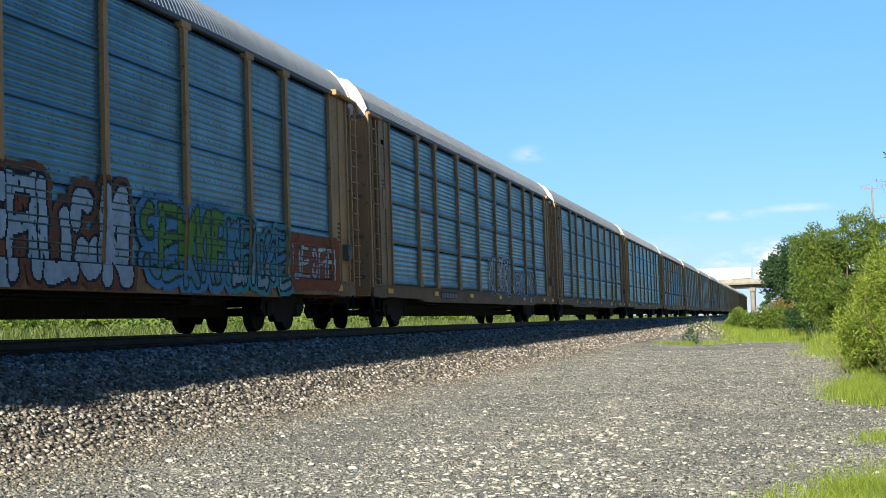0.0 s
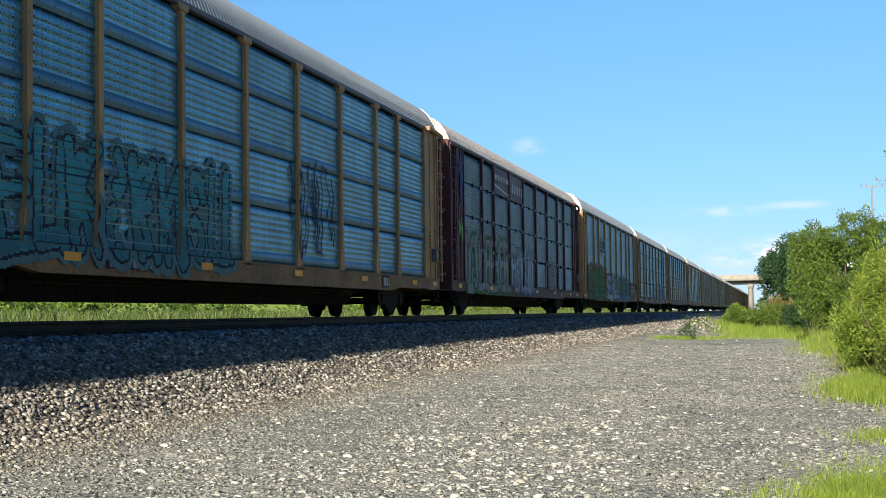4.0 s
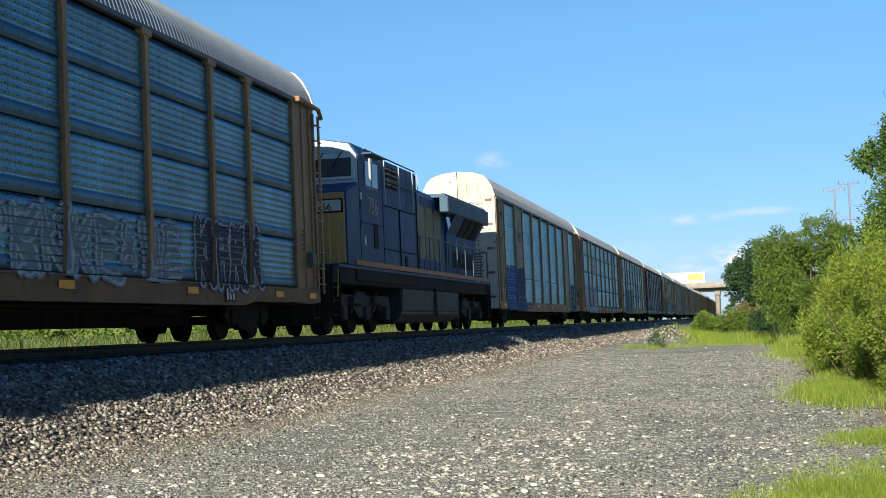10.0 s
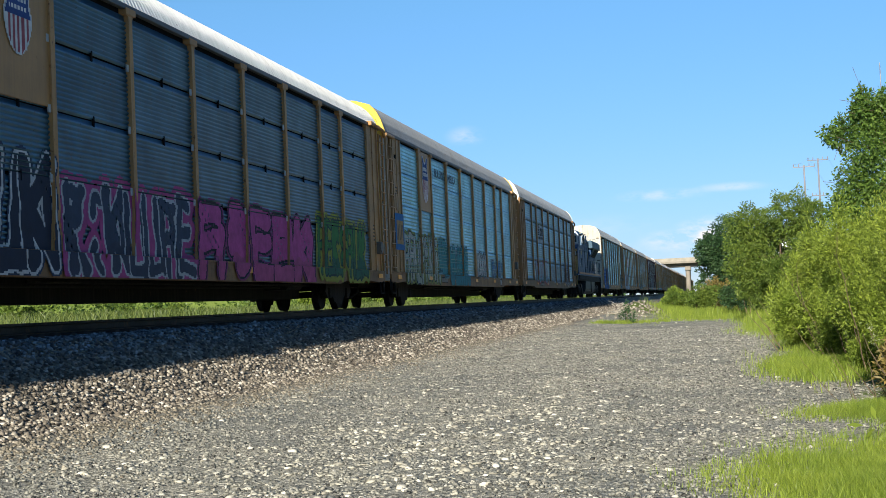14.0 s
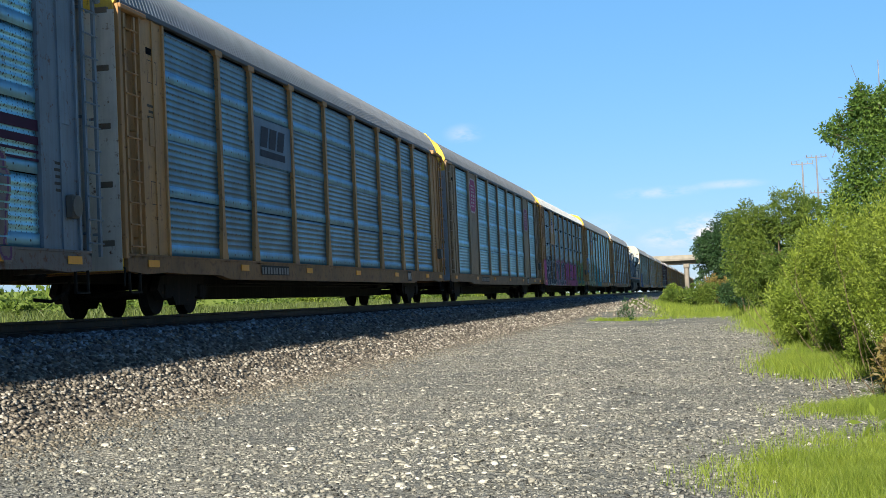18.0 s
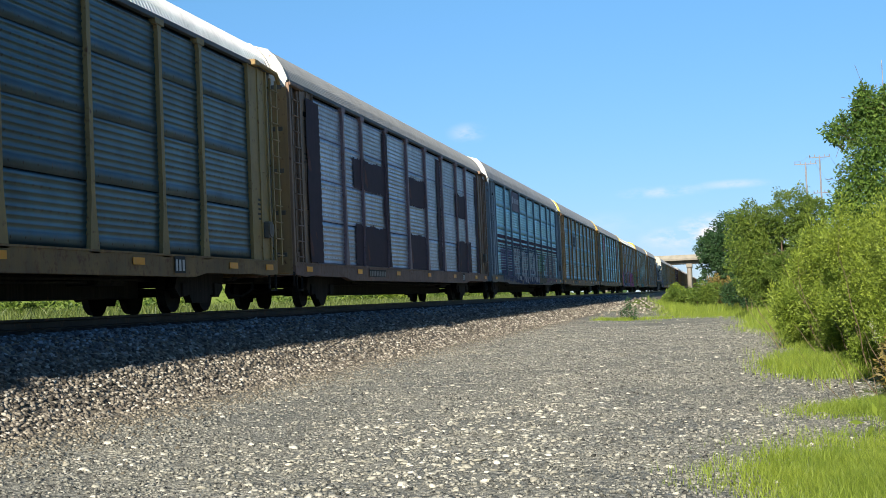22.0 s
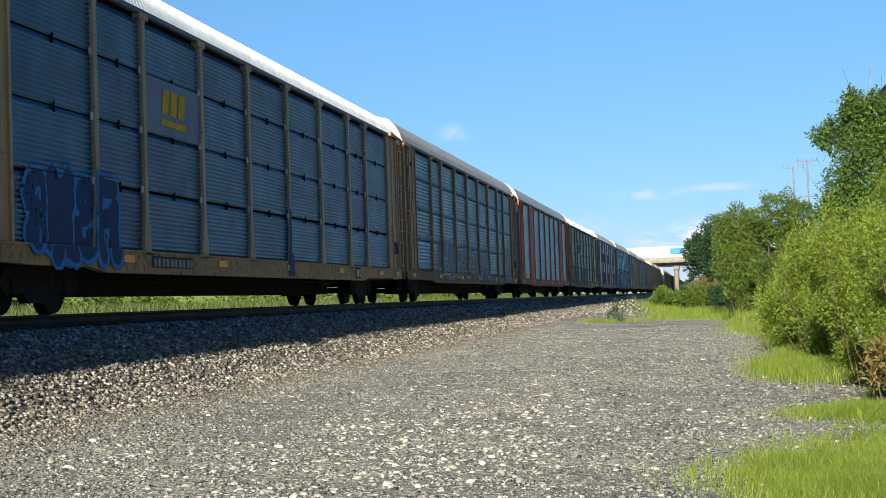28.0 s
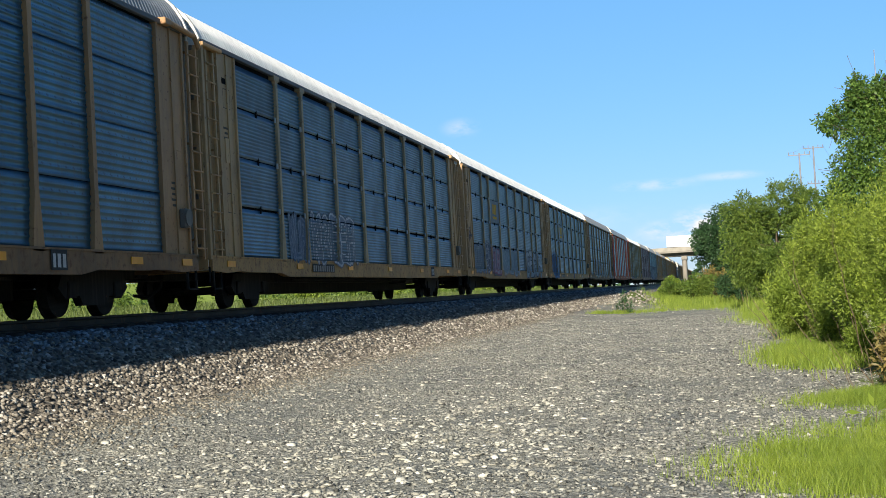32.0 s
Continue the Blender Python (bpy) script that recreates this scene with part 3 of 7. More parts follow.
LEAF_DARK = leaf_mat("leaves_dark", (0.020, 0.055, 0.024), (0.062, 0.125, 0.046), 0.3)
LEAF_MID = leaf_mat("leaves_mid", (0.075, 0.130, 0.024), (0.210, 0.285, 0.055), 0.42)
LEAF_LIGHT = leaf_mat("leaves_light", (0.140, 0.200, 0.030), (0.40, 0.50, 0.085), 0.55)
LEAF_TREE = leaf_mat("leaves_tree", (0.045, 0.105, 0.024), (0.20, 0.31, 0.065), 0.45)
PETAL = leaf_mat("white_petals", (0.42, 0.43, 0.36), (0.62, 0.62, 0.54), 0.2)
LEAF_DRY = leaf_mat("leaves_dry", (0.14, 0.11, 0.035), (0.30, 0.22, 0.08), 0.2)
GRASS = leaf_mat("grass_blades", (0.125, 0.190, 0.024), (0.340, 0.425, 0.070), 0.4)
GRASS_FIELD = leaf_mat("field_grass", (0.055, 0.085, 0.020), (0.175, 0.215, 0.065), 0.35)


def crown_balls(rng, n, wx, wy, z0, z1, r):
    out = []
    for _ in range(n):
        u = rng.random()
        z = z0 + (z1 - z0) * u
        k = math.sin(math.pi * min(1, 0.25 + 0.75 * (1 - u))) * 0.6 + 0.4
        a, q = rng.uniform(0, 2 * math.pi), math.sqrt(rng.random())
        out.append((wx * q * k * math.cos(a), wy * q * k * math.sin(a), z, r * rng.uniform(0.75, 1.25)))
    return out


def shoots(rng, n, w, z0, z1, r=0.13):
    """Slender upright sprays that break a bush's outline."""
    out = []
    for _ in range(n):
        a, q = rng.uniform(0, 2 * math.pi), 0.35 + 0.75 * rng.random()
        out.append((w * q * math.cos(a), w * 1.2 * q * math.sin(a), rng.uniform(z0, z1) - 0.45 * (q - 0.35), r * rng.uniform(0.7, 1.4), r * rng.uniform(0.7, 1.4), rng.uniform(0.28, 0.6)))
    return out


def build_plants():
    rng = np.random.default_rng(21)
    # dark broad tree at the far end of the lot
    woody("tree", "dark green broad-leaved tree at the end of the lot", "tree", (1.5, 92), 0.16, crown_balls(rng, 26, 2.3, 2.2, 1.0, 5.4, 1.05), 62000, 0.085, LEAF_DARK, 1, 1.5, 0.25, twigs=3)
    woody("shrub", "low dark green shrub under the trees", "bush", (1.9, 80), 0.05, crown_balls(rng, 8, 1.3, 1.0, 0.4, 1.6, 0.6), 11000, 0.065, LEAF_DARK, 2, 1.5, 0.2, 3)
    # lighter willow-like tree nearer
    woody("willow_tree", "bushy mid-green willow tree behind the lot", "tree", (3.3, 66), 0.14, crown_balls(rng, 34, 2.1, 2.4, 0.35, 5.0, 0.92), 100000, 0.050, LEAF_MID, 3, 2.4, 0.35, 3, twigs=3)
    woody("shrub", "brownish green shrub beside the track bank", "bush", (-0.9, 88), 0.04, crown_balls(rng, 8, 1.5, 1.2, 0.3, 1.5, 0.55), 9000, 0.06, LEAF_MID, 4, 1.8, 0.1, 4)
    woody("shrub", "low olive shrub at the foot of the bank", "bush", (-2.6, 98), 0.04, crown_balls(rng, 6, 1.2, 1.2, 0.3, 1.3, 0.5), 7000, 0.065, LEAF_MID, 5, 1.8, 0.1, 3)
    woody("shrub", "low green shrub between the rubble and the grass", "bush", (-3.3, 101), 0.04, crown_balls(rng, 9, 1.3, 1.6, 0.25, 1.5, 0.5), 9000, 0.06, LEAF_LIGHT, 6, 1.8, 0.1, 4)
    woody("shrub", "brown and green reedy shrub under the trees", "bush", (0.2, 90), 0.04, crown_balls(rng, 7, 0.9, 1.0, 0.3, 1.6, 0.45) + shoots(rng, 14, 1.0, 1.2, 2.3), 9000, 0.05, LEAF_DRY, 7, 3.0, -0.3, 8)
    # the light green thicket along the lot, bush by bush
    spots = ((2.8, 18.8, 2.5, 0.8), (2.85, 23.5, 2.8, 1.1), (2.8, 29, 2.7, 1.1), (3.2, 35, 2.8, 1.2), (3.6, 42, 2.9, 1.2), (4.4, 50, 2.9, 1.4), (4.6, 25, 3.5, 1.3), (5.5, 40, 3.8, 1.5), (4.3, 58, 2.0, 1.1), (4.1, 19.5, 3.0, 1.0), (3.0, 21.0, 2.1, 0.6), (2.85, 25.4, 1.5, 0.55), (2.6, 27.5, 1.15, 0.55), (2.2, 33.5, 1.6, 0.75), (2.5, 40, 1.8, 0.85), (2.75, 17.3, 1.35, 0.5))
    for k, (x, y, h, w) in enumerate(spots):
        woody("bush", "light green feathery bush at the edge of the gravel", "bush", (x, y), 0.013, crown_balls(rng, 26, w, w * 1.2, 0.16, h - 0.35, 0.36) + shoots(rng, 34, w, 0.5 * h, h), int((62000 if y < 22 else 44000) * (1 if h > 1.6 else 0.4)) if y < 26 else 30000 if y < 40 else 17000, 0.016 if y < 22 else 0.020 if y < 26 else 0.027 if y < 40 else 0.038,
              LEAF_LIGHT, 30 + k, 2.9, -0.35, 11, "bushes along the lot", 0.08, 0)
    woody("bush", "dry brown and green bush before the thicket", "bush", (2.38, 17.5), 0.010, crown_balls(rng, 9, 0.5, 0.7, 0.2, 0.8, 0.26), 4200, 0.024, LEAF_DRY, 47, 3.4, -0.2, 14, "bushes along the lot", 0.15, 0)
    woody("wildflower", "tall weed with small white flower heads", "weed", (2.15, 18.4), 0.006, crown_balls(rng, 7, 0.5, 0.8, 0.75, 1.0, 0.06), 260, 0.010, PETAL, 48, 1.3, 0.0, 7, "", 0.1, 0)
    # leafy tree standing in the thicket
    woody("sapling_tree", "leafy green tree rising over the bushes", "tree", (4.95, 37), 0.09, [(-1.75, 0, 5.25, 0.28), (-0.75, 0, 6.0, 0.42), (-0.5, 0.1, 5.2, 0.5), (-1.4, 0.1, 5.2, 0.42), (-0.95, 0, 5.92, 0.32), (-0.95, 0.1, 5.6, 0.48), (-0.8, -0.1, 4.85, 0.55), (-0.3, 0.2, 5.6, 0.58), (-0.1, 0, 5.95, 0.38),
          (-1.0, 0, 4.3, 0.5), (-1.3, 0, 3.9, 0.5), (-1.0, 0.1, 3.4, 0.6), (-1.55, 0.1, 3.3, 0.45), (-0.6, 0, 3.9, 0.5), (0.0, 0.1, 4.6, 0.75), (0.3, 0, 5.3, 0.6), (0.6, 0.1, 5.6, 0.5), (0.2, 0, 3.6, 0.8), (0.9, 0.2, 4.9, 0.8), (1.0, -0.2, 3.8, 0.8), (1.4, 0, 5.3, 0.7), (1.7, 0.2, 4.6, 0.9),
          (-1.5, 0, 5.55, 0.14, 0.14, 0.3), (-0.9, 0, 6.3, 0.16, 0.16, 0.32), (-0.35, 0, 6.2, 0.16, 0.16, 0.3), (0.3, 0, 6.2, 0.2, 0.2, 0.4), (0.9, 0, 6.2, 0.3, 0.3, 0.45)], 46000, 0.046, LEAF_TREE, 60, 2.0, 0.45, twigs=5, shell=0.2)
    # unseen trees added on the camera's side; they block the low sky
    for k in range(21):
        woody("belt_tree", "unseen broad green tree added beside the lot", "tree", (max(10.5, 0.17 * (-72 + 9.2 * k) + 5.5) + 2.5 * rng.random(), -72 + 9.2 * k), 0.2, crown_balls(rng, 9, 3.6, 4.2, 1.3, 4.6, 1.9), 2600, 0.34, LEAF_DARK if k % 2 else LEAF_MID, 80 + k, 1.5, 0.2, 1, "trees of the belt")
    woody("weed", "tall dark weed growing in the gravel", "weed", (-4.5, 71), 0.012, [(0, 0, 0.5, 0.16, 0.16, 0.3), (0.05, 0, 0.85, 0.08, 0.08, 0.2), (-0.25, 0.1, 0.35, 0.1, 0.1, 0.25), (0.3, 0, 0.3, 0.12, 0.12, 0.25), (0.0, 0, 1.1, 0.05, 0.05, 0.12)], 300, 0.06, LEAF_DARK, 61, 2.5, 0.1, 3)
    woody("weed", "broad-leaved weed among the grass", "weed", (1.45, 13.6), 0.008, [(0, 0, 0.12, 0.12), (0.05, 0, 0.2, 0.08)], 14, 0.05, LEAF_LIGHT, 62, 3.2, 0.0, 1, shell=0.1)


build_plants()


def blades(name, xy, height, width, mat, label, seed, lean=0.35, z=None):
    rng = np.random.default_rng(seed)
    n = len(xy)
    a = rng.uniform(0, 2 * np.pi, n)
    h = height * rng.uniform(0.45, 1.2, n)
    w = width * rng.uniform(0.6, 1.3, n)
    lx, ly = rng.normal(0, lean, n) * h, rng.normal(0, lean, n) * h
    b = np.stack([xy[:, 0], xy[:, 1], ground_z(xy[:, 0], xy[:, 1]) - 0.02], -1)
    dx = np.stack([np.cos(a) * w, np.sin(a) * w, np.zeros(n)], -1)
    mid = b + np.stack([lx * 0.3, ly * 0.3, h * 0.55], -1)
    tip = b + np.stack([lx, ly, h], -1)
    V = np.stack([b - dx, b + dx, mid + dx * 0.7, mid - dx * 0.7, tip], 1).reshape(-1, 3)
    i = np.arange(n)[:, None] * 5
    F = np.concatenate([i + (0, 1, 2), i + (0, 2, 3), i + (3, 2, 4)], 1).reshape(-1, 3)
    return tagged(new(name, mesh_np(name, V, F, mat)), label, "grass", kind="stuff")


def build_grass():
    rng = np.random.default_rng(31)

    def clumps(n, areas, spread=0.06):
        out = []
        total = sum(a[4] for a in areas)
        for x, y, rx, ry, wgt in areas:
            k = int(n * wgt / total)
            c = rng.normal(0, 0.5, (k // 6, 2)) * (rx, ry) + (x, y)
            out.append(np.repeat(c, 6, 0) + rng.normal(0, spread, (len(c) * 6, 2)))
        return np.concatenate(out)

    near = clumps(120000, ((2.1, 11.6, 1.3, 2.2, 5), (1.15, 10.7, 0.9, 1.3, 2.2), (2.6, 13.6, 0.8, 0.9, 1.6), (1.95, 16.4, 0.85, 0.85, 2.0), (0.7, 11.2, 0.8, 1.2, 0.35), (3.4, 12.5, 1.2, 3.5, 3)))
    blades("grass", near, 0.135, 0.0030, GRASS, "bright green grass at the edge of the lot", 1)
    mid = clumps(40000, ((1.75, 25.5, 0.75, 3.2, 5), (2.3, 31, 0.6, 3.0, 2), (2.6, 38, 1.0, 6, 3), (1.9, 52, 1.0, 8, 2.5), (2.3, 66, 1.5, 8, 2), (0.3, 78, 2.6, 6, 3), (-1.5, 86, 2.2, 5, 2.5)), 0.12)
    blades("long_grass", mid, 0.24, 0.0065, GRASS, "long light green grass before the bushes", 2)
    tall = clumps(9000, ((0.4, 83, 2.4, 4, 3), (-1.8, 90, 1.8, 5, 2.5), (-3.4, 97, 1.2, 4, 1.6), (2.2, 62, 0.8, 5, 1.2)), 0.15)
    blades("tall_grass", tall, 0.62, 0.010, GRASS, "tall pale grass before the far trees", 5, 0.22)
    few = clumps(1800, ((-4.6, 71, 1.1, 1.2, 2), (-3.0, 74, 1.8, 1.5, 1.2), (-5.7, 70, 0.5, 1, 1)), 0.1)
    blades("sparse_grass", few, 0.22, 0.012, GRASS, "sparse grass growing in the gravel", 3)
    # tall growth beyond the track
    n = 70000
    y = -20 + 300 * rng.random(n) ** 1.5
    x = -17.5 - 22 * rng.random(n) ** 1.3
    blades("field_grass", np.stack([x, y], -1), 0.42, 0.020, GRASS_FIELD, "tall green grass and weeds beyond the track", 4)
    for k in range(26):
        y0, x0 = rng.uniform(5, 190), rng.uniform(-40, -24)
        woody("field_shrub", "low green shrub in the field beyond the track", "bush", (x0, y0), 0.03, crown_balls(rng, 6, 1.3, 1.3, 0.2, rng.uniform(0.5, 1.0), 0.42), 900, 0.13, LEAF_MID if k % 3 else LEAF_LIGHT, 200 + k, 1.8, 0.1, 2, "shrubs beyond the track")
    n = 150
    cs = np.stack([rng.uniform(-46, -30, n), -10 + 330 * rng.random(n) ** 1.4, np.full(n, 2.1)], -1)
    V = leaf_cloud(rng, cs, rng.uniform(1.1, 2.0, (n, 1)) * np.array((1.2, 1.5, 0.8)), 42000, 0.17, 1.8, 0.1, 0.4)
    tagged(new("field_thicket", cloud_mesh("field_thicket", V, LEAF_MID)), "dense green thicket in the field beyond the track", "thicket", kind="stuff")


build_grass()


# ---- bridge, poles, house, distance ----
BRIDGE_Y = 366


def build_bridge():
    b = tagged(new("road_bridge"), "pale concrete highway bridge over the railway", "bridge")
    b.location = (0, BRIDGE_Y, 0)
    part("deck", box_mesh("deck", CONCRETE, -74, 55.5, 0, 13, 9.3, 9.75, 0.03), b)
    for y in (2.3, 4.4, 6.5, 8.6, 10.7):
        part("girder", shared("girder", lambda: box_mesh("girder", concrete_mat("girder_concrete", (0.20, 0.17, 0.14)), -74, 55.5, -0.25, 0.25, 8.4, 9.32, 0.03)), b, (0, y, 0))
    for y in (0.0, 12.7):
        part("parapet", shared("parapet", lambda: box_mesh("parapet", concrete_mat("parapet_concrete", (0.33, 0.295, 0.24)), -74, 55.5, 0, 0.3, 9.75, 10.75, 0.02)), b, (0, y, 0))
    for x in (-29, -6.6, 16):
        part("pier_cap", shared("pier_cap", lambda: box_mesh("pier_cap", CONCRETE, -0.75, 0.75, 1.6, 11.4, 7.4, 8.4, 0.04)), b, (x, 0, 0))
        for y in (2.6, 6.5, 10.4):
            part("pier_column", shared("pier_column", lambda: bm_mesh("pier_column", bm_tube(bmesh.new(), (0, 0, -0.5), (0, 0, 7.42), 0.62, 0.62, 14), CONCRETE)), b, (x, y, 0))
    for side in (-1, 1):
        bm = bmesh.new()
        bm_prism(bm, [(38, -1), (1100, -1), (1100, 9.74), (56, 9.74)] if side > 0 else [(-60, -1), (-75, 9.74), (-1100, 9.74), (-1100, -1)], "y", -1, 14)
        part("embankment", bm_mesh("embankment", bm, GROUND), b)


build_bridge()


def truck(label, box_rgb, cab_rgb, length=16.2, stripe=None, high=4.1):
    """A lorry on the bridge: tractor in front (+x), box trailer behind."""
    t = tagged(new("truck"), label, "truck", "trucks on the bridge")
    white = painted_steel("trailer_%d%d%d" % tuple(int(c * 99) for c in box_rgb), box_rgb, 0.4, 0, 0.15, 0)
    cabm = painted_steel("tractor_%d%d%d" % tuple(int(c * 99) for c in cab_rgb), cab_rgb, 0.35, 0, 0.1, 0)
    part("trailer_box", box_mesh("trailer_box", white, -length, 0, -1.3, 1.3, 1.15, high, 0.05), t)
    part("trailer_frame", box_mesh("trailer_frame", DARK, -length, -0.3, -0.9, 0.9, 0.9, 1.15, 0.02), t)
    part("rear_skirt", box_mesh("rear_skirt", white, -length + 4.2, -5, -1.28, -1.24, 0.55, 1.15, 0.01), t)
    cab = bmesh.new()
    bm_prism(cab, [(0.7, 0.9), (5.6, 0.9), (5.6, 2.0), (4.0, 2.2), (3.4, 3.2), (2.6, 3.9), (0.7, 4.0)], "y", -1.2, 1.2)
    part("tractor", bm_mesh("tractor", cab, cabm), t)
    part("windscreen", box_mesh("windscreen", glass_dark(), 2.9, 3.6, -1.22, 1.22, 2.35, 3.05, 0.02), t)
    for x in (-length + 1.2, -length + 2.5, 1.0, 2.3, 4.8):
        part("tyre", shared("tyre", lambda: bm_mesh("tyre", bm_tube(bmesh.new(), (0, -1.25, 0), (0, 1.25, 0), 0.5, 0.5, 14), DARK)), t, (x, 0, 0.5))
    if stripe:
        part("side_emblem", box_mesh("side_emblem", painted_steel("truck_emblem_%d" % int(99 * stripe[2]), stripe, 0.4, 0, 0.1, 0), -length + 0.6, -length + 4.6, 1.29, 1.306, 1.9, 3.6, 0.0), t)
    return t


def van(label, rgb):
    t = tagged(new("van"), label, "car", "cars on the bridge")
    bm = bmesh.new()
    bm_prism(bm, [(-2.4, 0.35), (2.4, 0.35), (2.4, 1.0), (1.3, 1.15), (0.6, 1.8), (-2.3, 1.85)], "y", -0.9, 0.9)
    part("body", bm_mesh("van_body", bm, painted_steel("van_%d" % int(rgb[0] * 99 + rgb[2] * 7), rgb, 0.3, 0, 0.1, 0)), t)
    part("side_window", box_mesh("side_window", glass_dark(), -2.0, 0.7, -0.92, 0.92, 1.2, 1.65, 0.02), t)
    for x in (-1.5, 1.5):
        part("wheel", shared("vw", lambda: bm_mesh("vw", bm_tube(bmesh.new(), (0, -0.92, 0), (0, 0.92, 0), 0.34, 0.34, 12), DARK)), t, (x, 0, 0.34))
    return t


def camper(label):
    """A travel trailer: rounded box, window band, roof pods."""
    t = tagged(new("travel_trailer"), label, "trailer", "cars on the bridge")
    white = painted_steel("camper_white", (0.72, 0.72, 0.70), 0.4, 0, 0.1, 0)
    bm = bm_prism(bmesh.new(), [(-6.0, 0.75), (4.6, 0.75), (6.0, 1.5), (6.1, 2.6), (5.4, 3.45), (-5.9, 3.45), (-6.1, 3.2)], "y", -1.25, 1.25)
    part("body", bm_mesh("camper_body", bm, white), t)
    for x, w in ((-5.0, 0.35), (-2.6, 0.7), (-0.9, 0.35), (3.6, 0.45)):
        part("window", box_mesh("camper_window", glass_dark(), x - w, x + w, -1.27, 1.27, 1.95, 2.65, 0.03), t)
    part("door", box_mesh("camper_door", painted_steel("camper_door", (0.5, 0.5, 0.5), 0.5, 0, 0.1, 0), 1.3, 2.0, -1.27, 1.27, 0.9, 2.9, 0.02), t)
    for x in (-3.4, 0.6, 3.2):
        part("roof_vent", box_mesh("roof_vent", white, x - 0.35, x + 0.35, -0.35, 0.35, 3.44, 3.68, 0.03), t)
    for x in (-1.6, -0.5):
        part("wheel", shared("vw", lambda: bm_mesh("vw", bm_tube(bmesh.new(), (0, -0.92, 0), (0, 0.92, 0), 0.34, 0.34, 12), DARK)), t, (x, 0, 0.34))
    part("drawbar", box_mesh("drawbar", DARK, 4.6, 7.6, -0.1, 0.1, 0.6, 0.75, 0.01), t)
    return t


def pickup(label):
    t = tagged(new("pickup_truck"), label, "car", "cars on the bridge")
    bm = bm_prism(bmesh.new(), [(-2.9, 0.5), (2.9, 0.5), (2.9, 1.1), (1.6, 1.25), (0.9, 1.95), (-0.7, 1.95), (-0.9, 1.2), (-2.9, 1.2)], "y", -0.98, 0.98)
    part("body", bm_mesh("pickup_body", bm, painted_steel("camper_white", (0.72, 0.72, 0.70), 0.4, 0, 0.1, 0)), t)
    part("side_window", box_mesh("side_window", glass_dark(), -0.6, 0.95, -1.0, 1.0, 1.3, 1.8, 0.02), t)
    for x in (-1.8, 1.9):
        part("wheel", shared("vw", lambda: bm_mesh("vw", bm_tube(bmesh.new(), (0, -0.92, 0), (0, 0.92, 0), 0.34, 0.34, 12), DARK)), t, (x, 0, 0.36))
    return t


def build_poles():
    wood = painted_steel("pole_wood", (0.20, 0.20, 0.22), 0.85, 0, 0.4, 0)
    for x, y, top in ((20.1, 300, 27.3), (24.6, 320, 30.4)):
        p = tagged(new("power_pole"), "tall wooden power pole with crossarms", "power pole", "power poles")
        p.location = (x, y, 0.3)
        part("pole", bm_mesh("pole", bm_tube(bmesh.new(), (0, 0, -1), (0, 0, top), 0.26, 0.17, 10), wood), p)
        for z, w in ((top - 0.4, 2.3), (top - 8.5, 1.7)):
            part("crossarm", box_mesh("crossarm", wood, -w, w, -0.1, 0.1, z - 0.1, z + 0.1, 0.02), p)
            for sx in (-1, -0.5, 0.5, 1):
                part("insulator", shared("insulator", lambda: bm_mesh("insulator", bm_tube(bmesh.new(), (0, 0, 0), (0, 0, 0.55), 0.11, 0.07, 8), wood)), p, (sx * w * 0.94, 0, z + 0.15))
    wire = painted_steel("wire", (0.42, 0.44, 0.46), 0.6, 0.5, 0.2, 0)
    for k, dx in enumerate((-2.1, 2.1)):
        for dz in (0.55, -7.6):
            bm = bmesh.new()
            a, b = Vector((20.1 + dx, 300, 27.2 + dz)), Vector((24.6 + dx, 320, 30.3 + dz))
            far = Vector((60 + dx, 520, 22 + dz))
            pts = [a, a.lerp(b, 0.5) - Vector((0, 0, 0.4)), b, b.lerp(far, 0.5) - Vector((0, 0, 5)), far]
            for p, q in zip(pts, pts[1:]):
                bm_tube(bm, p, q, 0.022, 0.022, 4)
            tagged(new("power_line", bm_mesh("power_line", bm, wire)), "thin power line strung between the poles", "power line", "power lines", "structure")


build_poles()


def build_house():
    h = tagged(new("house"), "house with a dark red roof behind the trees", "house")
    h.location = (12.15, 62, 0)
    wall = painted_steel("house_wall", (0.50, 0.46, 0.40), 0.9, 0, 0.3, 0)
    roof = painted_steel("house_roof", (0.10, 0.030, 0.035), 0.7, 0, 0.4, 0)
    part("wall", box_mesh("wall", wall, -3.2, 3.2, 0, 9, 0, 10.1, 0.02), h)
    bm = bmesh.new()
    bm_prism(bm, [(-3.9, 10.05), (-3.9, 10.3), (0, 13.1), (3.9, 10.3), (3.9, 10.05), (0, 12.7)], "y", -0.6, 9.6)
    part("roof", bm_mesh("roof", bm, roof), h)
    bm = bmesh.new()
    bm_prism(bm, [(-3.2, 10.05), (3.2, 10.05), (0, 12.6)], "y", 0.0, 0.3)
    part("gable", bm_mesh("gable", bm, wall), h)
    mast = tagged(new("antenna_mast"), "thin metal antenna mast beside the house", "antenna")
    mast.location = (7.6, 62, 0.28)
    mm = painted_steel("mast_metal", (0.2, 0.2, 0.22), 0.5, 0.6, 0.2, 0.2)
    part("mast", bm_mesh("mast", bm_tube(bmesh.new(), (0, 0, -0.3), (0, 0, 10.9), 0.04, 0.02, 6), mm), mast)
    for z in (8.2, 9.0):
        part("arm", bm_mesh("arm", bm_tube(bmesh.new(), (-0.05, 0, z), (0.9, 0, z), 0.02, 0.015, 5), mm), mast)


build_house()


